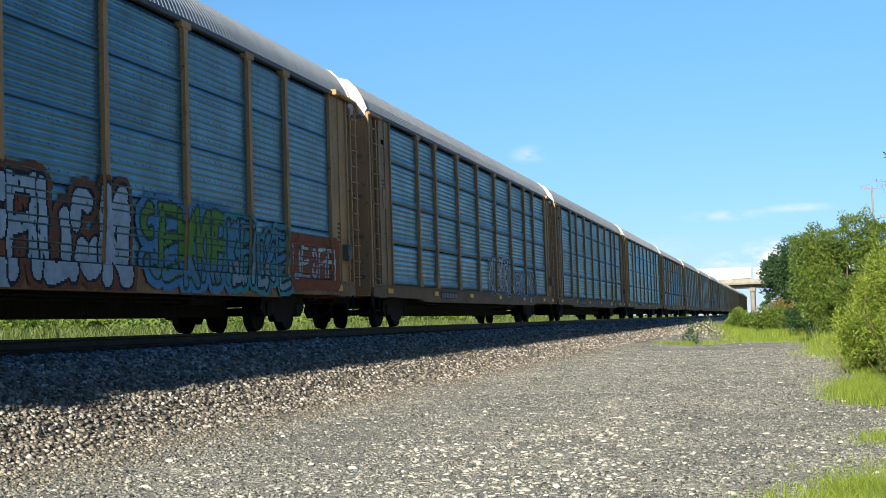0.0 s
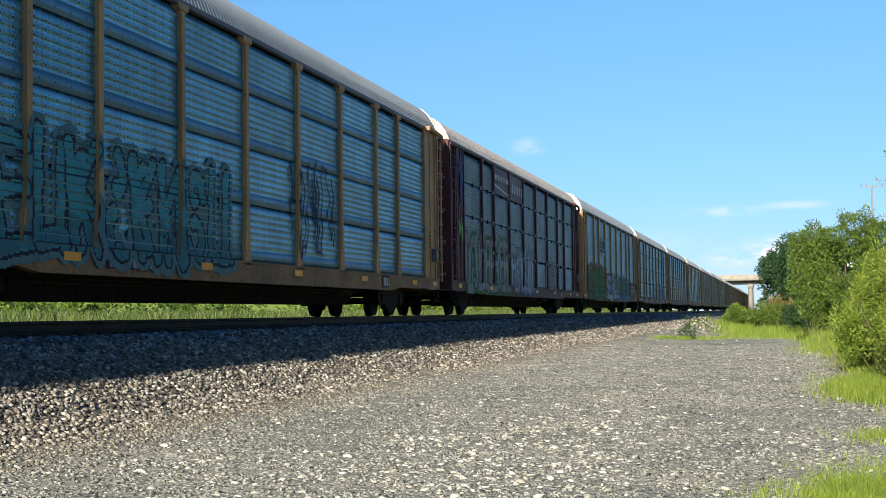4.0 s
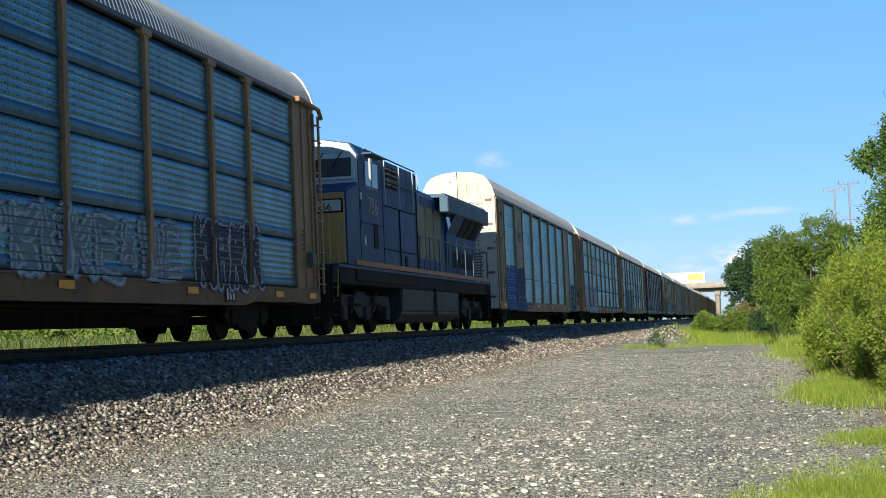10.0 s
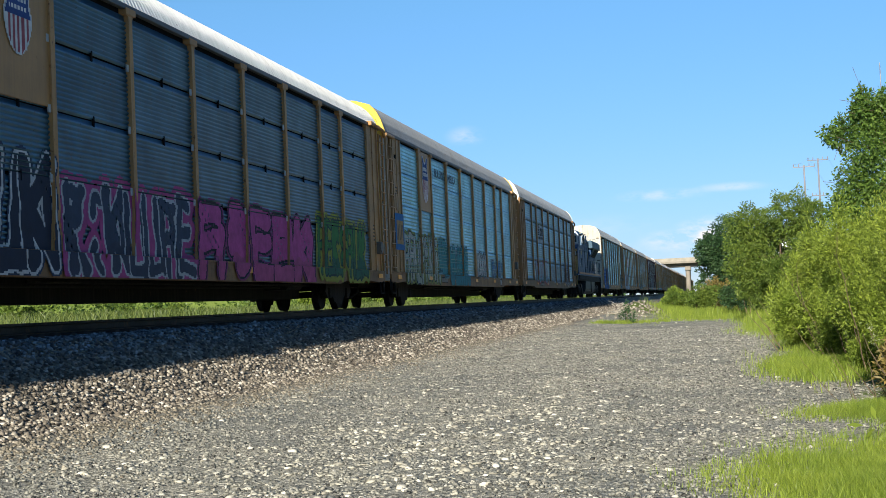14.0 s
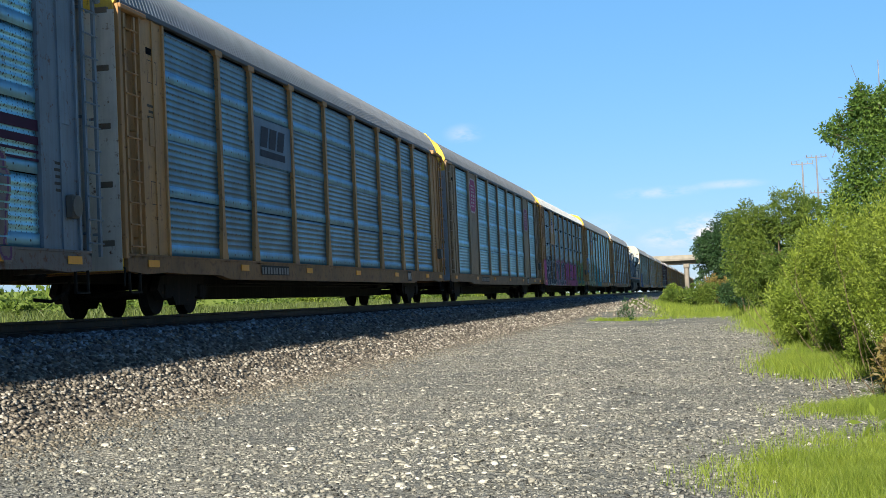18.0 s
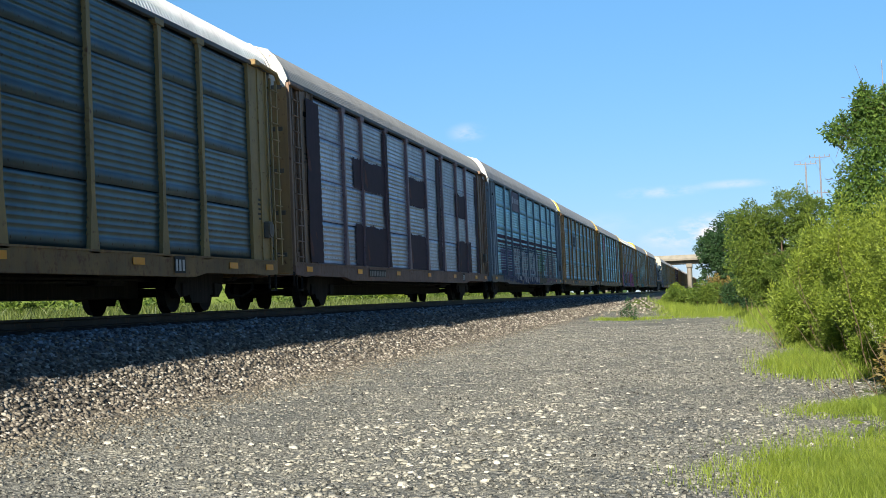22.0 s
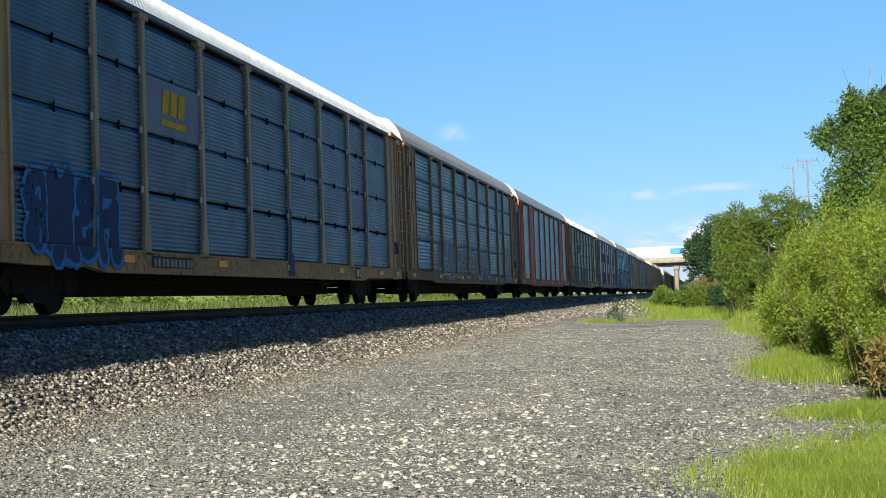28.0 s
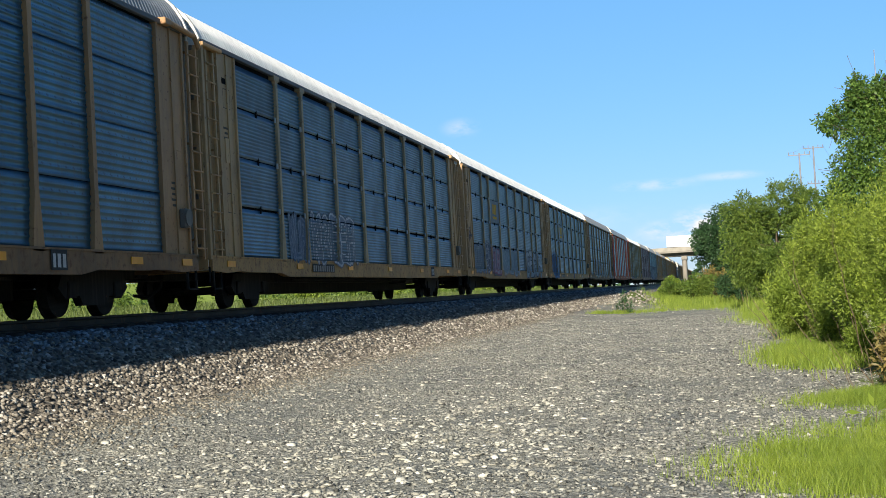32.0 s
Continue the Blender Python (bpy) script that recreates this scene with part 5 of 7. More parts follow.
def emblem_stripes(Y, Z, y0, y1, z0, z1):
    """Slanted stripes beside two leaning blocks, over a thin broken line."""
    u, v = (Y - y0) / (y1 - y0), (Z - z0) / (z1 - z0)
    c = np.full(Y.shape, 2)
    lean = u - 0.10 * (v - 0.6)
    c[(lean > 0.04 + 0.14 * (0.95 - v)) & (lean < 0.36) & (v > 0.42) & (((v - 0.42) * 9) % 1 < 0.62)] = 1
    for a, b in ((0.50, 0.70), (0.75, 0.97)):
        hole = (np.abs(lean - (a + b) / 2) < 0.035) & (np.abs(v - 0.62) < 0.10)
        c[(lean > a) & (lean < b) & (v > 0.42) & (v < 0.86) & ~hole] = 1
    c[(v > 0.16) & (v < 0.32) & (((u * 15) % 1) < 0.66) & (u > 0.03) & (np.abs(u - 0.52) > 0.02)] = 1
    return c


def emblem_shield(Y, Z, y0, y1, z0, z1):
    u, v = (Y - y0) / (y1 - y0) * 2 - 1, (Z - z0) / (z1 - z0)
    w = np.where(v > 0.55, 0.92 - 0.16 * np.sin((v - 0.55) * 7), 0.92 * np.sqrt(np.clip(1 - ((0.55 - v) / 0.52) ** 2, 0, 1)))
    inside = (np.abs(u) < w * 0.8) & (v > 0.03) & (v < 0.97 - 0.08 * np.cos(u * 5))
    c = np.zeros(Y.shape)
    c[inside] = 3
    core = (np.abs(u) < w * 0.8 - 0.08) & (v > 0.06) & (v < 0.93 - 0.08 * np.cos(u * 5))
    c[core & (v > 0.52)] = 2
    stripe = core & (v <= 0.52) & (((u + 1) * 4.2) % 1 < 0.5)
    c[stripe] = 4
    c[core & (np.abs(u) < 0.45) & ((np.abs(v - 0.75) < 0.035) | (np.abs(v - 0.63) < 0.035)) & (((u + 1) * 6) % 1 < 0.7)] = 3
    return c


def emblem_octagon(Y, Z, y0, y1, z0, z1):
    u, v = np.abs((Y - y0) / (y1 - y0) * 2 - 1), np.abs((Z - z0) / (z1 - z0) * 2 - 1)
    c = np.zeros(Y.shape)
    c[(u < 1) & (v < 1) & (u + v < 1.6)] = 2
    c[(u < 0.9) & (v < 0.92) & (u + v < 1.48)] = 1
    c[(u < 0.62) & (((v * 5.5) % 1) < 0.5) & (v < 0.72) & (np.sin((Y - y0) * 16) > -0.5)] = 2
    return c


def words(text, size, mat, parent, at, turn, name="lettering", label=""):
    cu = bpy.data.curves.new(name, "FONT")
    cu.body, cu.size, cu.extrude = text, size, 0.002
    tmp = bpy.data.objects.new(name, cu)
    scene.collection.objects.link(tmp)
    dg = bpy.context.evaluated_depsgraph_get()
    me = bpy.data.meshes.new_from_object(tmp.evaluated_get(dg))
    bpy.data.objects.remove(tmp)
    me.materials.clear()
    me.materials.append(mat)
    ob = part(name, me, parent, at, label)
    ob.rotation_euler = [radians(a) for a in turn]
    return ob


# ---- a wagon ----
WAGONS = []


def autorack(label, s, at_u):
    """A covered car-carrier wagon; +x is the side that the camera sees, -y its rear end."""
    car = tagged(new("autorack_wagon"), label, "railway wagon", "wagons of the freight train")
    post, sill, colm, endc = s["post"], s.get("sill", tuple(0.6 * c for c in s["post"])), s.get("column", s["post"]), s.get("end", WHITE)
    style, prgb = s["style"], s["panel"]
    STYLE_NOW[0] = style
    pm, om, sm, cm = panel_mat(prgb, style), post_mat(post), painted_steel("sill_paint_" + code(sill), sill, 0.6, 0.0, 0.85, 0.6), post_mat(colm)
    roof = s.get("roof", (0.25, 0.27, 0.29))
    roofm = painted_steel("roof_" + code(roof), roof, 0.55, 0.1, 0.4, s.get("roof_rust", 0.12))
    bays, shift = BAYS, BAY_SHIFT
    flat_ids = (1, 7) if s.get("flat") else ()
    top = ROOF_LOW if style == "fine" or s.get("low") else ROOF_TALL if s.get("tall") else ROOF
    bandm = band_mat(prgb, s.get("band", 0.92))
    ys = np.concatenate([[0], np.cumsum(bays)])
    ys = ys - ys[-1] / 2 + shift
    edges, flats = list(ys[1:-1]), [(ys[k], ys[k + 1]) for k in flat_ids]
    part("side_sill", shared(("sill", sm.name), lambda: side_sill_mesh(sm)), car)
    part("far_sill", shared(("far_sill", sm.name), lambda: box_mesh("far_sill", sm, -1.5, -1.36, -13.2, 13.2, 0.66, 1.03)), car)
    part("deck", shared("deck", lambda: box_mesh("deck", DARK, -1.36, 1.36, -13.1, 13.1, 0.93, 1.02)), car)
    part("centre_sill", shared("centre_sill", lambda: box_mesh("centre_sill", DARK, -0.42, 0.42, -8.3, 8.3, 0.30, 0.93)), car)
    part("draft_sill", shared("draft_sill", lambda: box_mesh("draft_sill", DARK, -0.36, 0.36, -12.9, 12.9, 0.62, 0.92)), car)
    part("far_wall", shared(("far_wall", pm.name), lambda: box_mesh("far_wall", pm, -1.48, -1.40, -13.1, 13.1, 1.03, 5.15)), car)
    part("roof", shared(("roof", roofm.name, top), lambda: roof_mesh(roofm, top)), car)
    part("eave_rail", shared(("eave", roofm.name), lambda: box_mesh("eave_rail", painted_steel("eave_dark", (0.11, 0.12, 0.13), 0.6, 0.2, 0.4, 0.1), 1.40, 1.505, -13.18, 13.18, 5.10, 5.19)), car)
    for k, w in enumerate(bays):
        y = (ys[k] + ys[k + 1]) / 2
        if k in flat_ids:
            part("flat_panel", shared(("flat", w, cm.name), lambda: box_mesh("flat_panel", cm, 1.40, 1.464, -w / 2, w / 2, 1.03, 5.10, 0.01)), car, (0, y, 0))
            continue
        for r in range(4):
            h = ROWS_Z[r + 1] - ROWS_Z[r] - (0.05 if style == "fine" else 0.014 if style == "perf" else 0.007) - (0.05 if r == 3 else 0)
            part("panel", shared(("panel", w, r > 2, pm.name, bandm.name), lambda: panel_mesh(w - 0.04, h, style, pm, bandm, BAND if s.get("band") else 0.05)), car, (1.42, y, ROWS_Z[r] + 0.006))
    # black sheet added behind the panels so that their gaps look shaded
    part("panel_backing", shared("backing", lambda: box_mesh("panel_backing", GAP_BLACK, 1.30, 1.38, -11.4, 11.8, 1.03, 5.12)), car)
    for e in edges:
        part("post", shared(("post", om.name), lambda: post_mesh(om)), car, (0, e, 0))
    if style == "fine":
        for e in edges:
            for z in ROWS_Z[1:4]:
                part("bracket", shared("bracket", lambda: box_mesh("bracket", painted_steel("bracket_grey", (0.5, 0.5, 0.5), 0.5, 0.3, 0.3, 0.1), 1.44, 1.475, -0.13, 0.13, -0.06, 0.06, 0.006)), car, (0, e, z))
        for k, w in enumerate(bays):
            for z in ROWS_Z[1:4]:
                part("latch", shared("latch", lambda: box_mesh("latch", GAP_BLACK, 1.42, 1.452, -0.022, 0.022, -0.10, 0.07, 0.004)), car, (0, (ys[k] + ys[k + 1]) / 2, z))
    for sgn in (-1, 1):
        em = post_mat(endc)
        for side in (-1, 1):
            part("end_door", shared(("door", side, em.name, top), lambda: door_half(side, em, top)), car, (0, sgn * 13.28, 0), "tall end door" if sgn < 0 else "")
        wide = (ys[0] + 12.42 if sgn < 0 else 12.93 - ys[-1])
        part("end_column", shared(("column", round(wide, 2), cm.name), lambda: column_mesh(cm, wide)), car, (0, -12.42 + wide / 2 if sgn < 0 else 12.93 - wide / 2, 0))
        if sgn < 0:
            part("corner_post", shared(("corner", cm.name), lambda: corner_mesh(cm)), car, (0, -13.22, 0))
            part("ladder_bay", shared(("ladder_bay", cm.name), lambda: box_mesh("ladder_bay", cm, 1.30, 1.36, -13.16, -12.42, 0.98, 5.12)), car)
            for z in (2.1, 4.2):
                part("data_frame", shared("data_frame", data_frame_mesh), car, (1.4525, -11.85, z))
        else:
            part("recess_plate", shared("recess_plate", lambda: box_mesh("recess_plate", DARK, 1.26, 1.32, 12.9, 13.26, 0.98, 5.12)), car)
        part("access_plate", shared(("access", cm.name), lambda: box_mesh("access_plate", cm, 1.45, 1.468, -0.16, 0.16, 2.9, 3.4, 0.006)), car, (0, 12.5 if sgn > 0 else -11.9, 0))
        part("ladder", shared(("ladder", cm.name), lambda: ladder_mesh(cm)), car, (0, 13.36 if sgn > 0 else -12.83, 0))
        part("corner_bar", shared(("corner_bar", cm.name, sgn), lambda: bm_mesh("corner_bar", bm_tube(bm_tube(bm_box(bmesh.new(), 1.44, 1.60, -1.05, -0.75, 5.10, 5.22, 0.015), (1.55, -0.9, 5.18), (1.55, 0.45, 5.12), 0.05), (1.55, 0.45, 5.12), (1.54, 0.66, 4.95), 0.05) if sgn > 0
             else bm_box(bmesh.new(), 1.42, 1.54, -0.30, 0.75, 5.05, 5.13, 0.015), cm)), car, (0, sgn * 12.95, 0))
        part("coupler", shared("coupler", coupler_mesh), car, (0, sgn * 13.15, 0)).rotation_euler = (0, 0, 0 if sgn > 0 else math.pi)
        part("buffer_beam", shared(("beam", sm.name), lambda: box_mesh("buffer_beam", sm, -1.4, 1.4, -0.08, 0.08, 0.72, 1.03)), car, (0, sgn * 13.2, 0))
        part("step", shared("step", lambda: bm_mesh("step", bm_box(bm_box(bm_box(bmesh.new(), 1.44, 1.50, -0.22, 0.22, 0.38, 0.41), 1.45, 1.49, -0.22, -0.19, 0.38, 0.75), 1.45, 1.49, 0.19, 0.22, 0.38, 0.75), DARK)), car, (0, sgn * 12.9, 0))
        bog = part("bogie", shared("bogie", bogie_mesh), car, (0, sgn * 9.75, 0))
        for dy in (-0.82, 0.82):
            part("wheelset", shared("wheelset", wheelset_mesh), bog, (0, dy, 0.40))
    for y, z0, n in ((12.3, 2.3, 5), (-11.95, 3.6, 4)):
        for k in range(n):
            w = 0.12 + 0.05 * math.sin(3.1 * k + y)
            part("stencil_line", shared(("stencil_line", round(w, 2)), lambda: box_mesh("stencil_line", spray((0.09, 0.075, 0.06)), 1.4515, 1.4535, -w, w, -0.022, 0.022, 0.0)), car, (0, y, z0 - 0.1 * k))
    # a black slab paints the dark inside of the opening
    part("inspection_hole", shared("inspection_hole", lambda: box_mesh("inspection_hole", GAP_BLACK, 1.44, 1.456, -0.13, 0.13, -0.06, 0.06, 0.004)), car, (0, -11.95, 4.55))
    part("brake_box", shared("brake_box", lambda: bm_mesh("brake_box", bm_tube(bm_box(bmesh.new(), 1.45, 1.58, -0.12, 0.12, 1.5, 1.85, 0.02), (1.60, 0, 1.68), (1.57, 0, 1.68), 0.16, 0.16, 12), painted_steel("brake_box_grey", (0.16, 0.15, 0.13), 0.6, 0.2, 0.5, 0.3))), car, (0, 12.6, 0))
    part("air_hose", shared("air_hose", lambda: bm_mesh("air_hose", bm_tube(bm_tube(bm_tube(bmesh.new(), (0.45, -13.1, 0.75), (0.47, -13.3, 0.45), 0.03), (0.47, -13.3, 0.45), (0.3, -13.55, 0.30), 0.03), (0.3, -13.55, 0.30), (0.1, -13.75, 0.34), 0.03), DARK)), car)
    part("lever_rod", shared("lever_rod", lambda: bm_mesh("lever_rod", bm_tube(bm_tube(bmesh.new(), (1.46, -13.25, 0.80), (0.3, -13.4, 0.86), 0.018), (1.46, -13.25, 0.80), (1.47, -13.3, 0.50), 0.018), DARK)), car)
    for k in range(5):
        part("hinge", shared("hinge", lambda: box_mesh("hinge", painted_steel("hinge_brown", (0.16, 0.13, 0.10), 0.6, 0.2, 0.5, 0.4), 1.10, 1.36, -0.05, 0.03, -0.05, 0.05, 0.008)), car, (0, -13.33, 1.2 + 0.95 * k))
    # end colours, with the sunlit top and shaded lower part painted in
    low = s.get("end_low", colm)
    part("end_lower_paint", shared(("end_low", code(low)), lambda: box_mesh("end_lower_paint", post_mat(low), -1.475, 1.475, -0.012, 0.0, 0.76, s.get("end_split", 5.0), 0.0)), car, (0, -13.36, 0))
    for k, y in enumerate((-12.2, -7.6, -3.1, 1.4, 5.9, 10.4, 12.6)):
        part("reflector", shared("reflector", lambda: box_mesh("reflector", painted_steel("reflector_yellow", (0.85, 0.34, 0.015), 0.35, 0, 0.2, 0), 1.515, 1.523, -0.23, 0.23, 0.82, 0.94, 0.0)), car, (0, y + s.get("shift", 0), 0))
    part("brake_rigging", shared("brakes", lambda: bm_mesh("brakes", bm_tube(bm_tube(bm_box(bmesh.new(), 0.5, 1.1, 5.2, 6.4, 0.5, 0.9, 0.05), (0.9, -8.2, 0.55), (0.9, 5.2, 0.55), 0.03), (1.1, -7, 0.6), (1.1, 7, 0.6), 0.025), DARK)), car)
    bars(car, "stencil", "white road-number stencil", -6.6, -4.7, 0.75, 0.93, 10, (0.30, 0.29, 0.27), s.get("plate", (0.05, 0.045, 0.04)), edges, flats)
    bars(car, "data_stencil", "small data stencil", 7.4, 7.9, 0.70, 0.98, 3, (0.6, 0.6, 0.58), (0.05, 0.05, 0.05), edges, flats, 0.7)
    for fn in s.get("marks", ()):
        fn(car, edges, flats, ys)
    WAGONS.append((car, at_u + s.get("du", 0.0)))
    return car


def plate(bay, r0, r1, back, shape, cols, name="emblem", label="", pad=0.06, box=None):
    """A painted plate over some rows of one bay, with an emblem of plain shapes."""
    def go(car, edges, flats, ys):
        y0, y1, z0, z1 = ys[bay] + pad, ys[bay + 1] - pad, ROWS_Z[r0] + 0.02, ROWS_Z[r1] - 0.02
        if back:
            me = box_mesh("emblem_plate", painted_steel("plate_" + code(back), back, 0.5, 0, 0.4, 0.05), 1.425, 1.462, y0, y1, z0, z1, 0.004)
            part("emblem_plate", me, car)
        a, b, c, d = box or (0.05, 0.95, 0.05, 0.95)
        ya, yb, za, zb = y0 + (y1 - y0) * a, y0 + (y1 - y0) * b, z0 + (z1 - z0) * c, z0 + (z1 - z0) * d
        lay_paint(car, name, label, ya, yb, za, zb, lambda Y, Z: np.where(shape(Y, Z, ya, yb, za, zb) > len(cols), 0, shape(Y, Z, ya, yb, za, zb)),
                  [spray(c) for c in cols], [], list(flats) + [(y0, y1)], 0.03, False, True)
    return go


def tag(label, y0, y1, z0, z1, n, colours, seed, **kw):
    return lambda car, e, f, ys: graffiti(car, label, y0, y1, z0, z1, n, colours, seed, e, f, **kw)


def line_tag(label, y0, y1, z0, z1, rgb, seed, loops=5, width=0.028):
    return lambda car, e, f, ys: scribble(car, label, y0, y1, z0, z1, rgb, seed, e, f, loops, width)


def line_bars(label, y0, y1, z0, z1, n, rgb, back=None, name="lettering"):
    return lambda car, e, f, ys: bars(car, name, label, y0, y1, z0, z1, n, rgb, back, e, f)


def stripes(label, rgb, zs):
    def go(car, e, f, ys):
        def classify(Y, Z):
            c = np.zeros(Y.shape)
            for a, b in zs:
                c[(Z > a) & (Z < b)] = 1
            return c
        lay_paint(car, "stripe", label, -11.33, 11.70, min(a for a, b in zs), max(b for a, b in zs) + 0.03, classify, [spray(rgb)], e, f, 0.04)
    return go


# ---- the locomotive ----
def build_locomotive(at_u):
    """A six-axle diesel, its cab end towards -y."""
    blue = painted_steel("loco_blue", (0.004, 0.042, 0.122), 0.55, 0.0, 0.1, 0.0, None, False)
    blue.node_tree.nodes["Principled BSDF"].inputs["Specular IOR Level"].default_value = 0.25
    grey = painted_steel("loco_grey_blue", (0.060, 0.115, 0.165), 0.6, 0.0, 0.35, 0.03)
    gold = painted_steel("loco_gold", (0.30, 0.20, 0.045), 0.45, 0.0, 0.35, 0.05)
    orange = painted_steel("loco_stripe", (0.30, 0.11, 0.03), 0.5, 0.0, 0.35, 0.1)
    white = painted_steel("loco_white", (0.40, 0.42, 0.42), 0.5, 0.0, 0.2, 0.0)
    black = DARK
    rail_m = painted_steel("loco_handrail", (0.09, 0.11, 0.14), 0.5, 0.2, 0.3, 0.1)
    glass = glass_dark()
    L = tagged(new("locomotive"), "dark blue diesel locomotive with faded gold lettering", "locomotive")

    def add(name, mat, *b, bevel=0.02, label=""):
        return part(name, box_mesh(name, mat, *b, bevel), L, label=label)

    add("frame", black, -1.45, 1.45, -9.9, 10.05, 1.22, 1.62)
    add("walkway", blue, -1.5, 1.5, -9.6, 10.1, 1.60, 1.68, bevel=0.01)
    add("side_stripe", orange, 1.452, 1.512, -8.1, 10.1, 1.70, 1.82, bevel=0.0, label="faded orange side stripe")
    # nose
    bm = bmesh.new()
    bm_prism(bm, [(-8.75, 1.66), (-8.75, 3.30), (-8.64, 3.40), (-7.5, 3.66), (-7.5, 1.66)], "x", -1.48, 1.48)
    bmesh.ops.bevel(bm, geom=list(bm.edges), offset=0.04, segments=2, affect="EDGES")
    part("nose", bm_mesh("nose", bm, blue), L)
    add("nose_front", painted_steel("nose_tan", (0.40, 0.25, 0.09), 0.55, 0.0, 0.5, 0.1), -1.45, 1.45, -8.79, -8.74, 1.72, 3.32, label="dull tan nose front")
    add("nose_door", painted_steel("nose_tan", (0.40, 0.25, 0.09), 0.55, 0.0, 0.5, 0.1), -0.35, 0.35, -8.82, -8.78, 1.8, 2.85)
    add("number_board_frame", black, 0.64, 1.42, -8.825, -8.78, 2.86, 3.18)
    add("number_board", white, 0.68, 1.38, -8.84, -8.80, 2.89, 3.15)
    for x in (-0.35, 0.35):
        part("headlight", shared("headlight", lambda: bm_mesh("headlight", bm_tube(bmesh.new(), (0, -8.83, 0), (0, -8.77, 0), 0.1, 0.1, 12), white)), L, (x - 0.2, 0, 2.6))
    # cab
    bm = bmesh.new()
    bm_prism(bm, [(-1.48, 1.68), (1.48, 1.68), (1.48, 4.30), (1.28, 4.58), (0.6, 4.70), (-0.6, 4.70), (-1.28, 4.58), (-1.48, 4.30)], "y", -7.55, -5.25)
    bmesh.ops.bevel(bm, geom=[e for e in bm.edges if abs(e.verts[0].co.y - e.verts[1].co.y) < 0.01 and e.verts[0].co.y < -7], offset=0.06, segments=2, affect="EDGES")
    cab = part("cab", bm_mesh("cab", bm, blue), L)
    part("windscreen", box_mesh("windscreen", glass, 0.06, 1.36, -7.63, -7.56, 3.76, 4.26, 0.05), cab)
    part("windscreen", box_mesh("windscreen", glass, -1.36, -0.06, -7.63, -7.56, 3.76, 4.26, 0.05), cab)
    part("windscreen_frame", box_mesh("windscreen_frame", white, -0.01, 1.42, -7.615, -7.53, 3.70, 4.33, 0.03), cab)
    # pale plate paints the sunlit glare onto the blue cab front
    part("cab_front", bm_mesh("cab_front", bm_prism(bmesh.new(), [(-1.46, 3.55), (1.46, 3.55), (1.46, 4.28), (1.26, 4.55), (0.6, 4.67), (-0.6, 4.67), (-1.26, 4.55), (-1.46, 4.28)], "y", -7.59, -7.54), painted_steel("cab_front_glare", (0.32, 0.35, 0.40), 0.35, 0.2, 0.2, 0.0)), cab, label="blue cab front painted pale with glare")
    for k, (a, b) in enumerate(((-6.95, -6.45), (-6.35, -5.75))):
        part("side_window", box_mesh("side_window", glass, 1.47, 1.50, a, b, 3.62, 4.22, 0.01), cab)
    part("window_frame", box_mesh("window_frame", rail_m, 1.46, 1.492, -7.03, -5.67, 3.54, 4.30, 0.01), cab)
    part("sunshade", box_mesh("sunshade", grey, 1.46, 1.72, -7.1, -5.6, 4.34, 4.38, 0.01), cab)
    part("mirror", box_mesh("mirror", white, 1.62, 1.68, -7.08, -6.88, 3.70, 4.24, 0.02), cab)
    part("roof_vent", box_mesh("roof_vent", white, 0.1, 0.7, -6.4, -5.9, 4.69, 4.80, 0.03), cab)
    part("wiper", bm_mesh("wiper", bm_tube(bm_tube(bmesh.new(), (0.62, -7.66, 4.36), (0.30, -7.66, 3.95), 0.014), (1.12, -7.66, 4.38), (0.80, -7.66, 3.97), 0.014), black), cab)
    part("cab_grille", box_mesh("cab_grille", black, 1.48, 1.497, -6.25, -5.85, 2.15, 2.75, 0.005), cab)
    part("small_plate", box_mesh("small_plate", white, 1.48, 1.497, -7.2, -7.05, 2.2, 2.42, 0.005), cab)
    part("warning_plate", box_mesh("warning_plate", white, 1.48, 1.497, -7.48, -7.32, 3.25, 3.42, 0.005), cab)
    words("756", 0.62, gold, L, (1.487, -6.72, 2.98), (90, 0, 90), "cab_number", "faded gold cab number")
    words("756", 0.24, black, L, (0.78, -8.846, 2.92), (90, 0, 180), "front_number", "dark number board figures").rotation_euler = (radians(90), 0, 0)
    # equipment cabinet behind the cab
    add("equipment_cabinet", blue, -1.46, 1.46, -5.25, -1.3, 1.68, 4.42)
    for k, (a, b, z0, z1) in enumerate(((-4.9, -4.25, 3.75, 4.30), (-4.15, -3.55, 3.75, 4.30))):
        g = add("cabinet_grille", black, 1.455, 1.475, a, b, z0, z1, bevel=0.005)
        for j in range(4):
            part("louvre", shared("louvre", lambda: box_mesh("louvre", painted_steel("louvre_tan", (0.34, 0.28, 0.19), 0.6, 0, 0.3, 0.1), 1.47, 1.51, -0.28, 0.28, -0.018, 0.018, 0.004)), g, (0, (a + b) / 2, z0 + 0.09 + 0.13 * j))
    for a in (-3.3, -2.5, -1.85):
        add("cabinet_door", blue, 1.455, 1.47, a, a + 0.55, 3.35, 4.30, bevel=0.005)
    add("cabinet_skirt", black, 1.452, 1.49, -8.0, -1.35, 1.30, 1.68)
    for a in (-5.2, -3.6, -2.0, -1.35):
        part("grab_post", shared("grab_post", lambda: bm_mesh("grab_post", bm_tube(bmesh.new(), (1.54, 0, 3.3), (1.54, 0, 4.40), 0.018), painted_steel("grab_light", (0.4, 0.42, 0.42), 0.5, 0.2, 0.3, 0.1))), L, (0, a, 0))
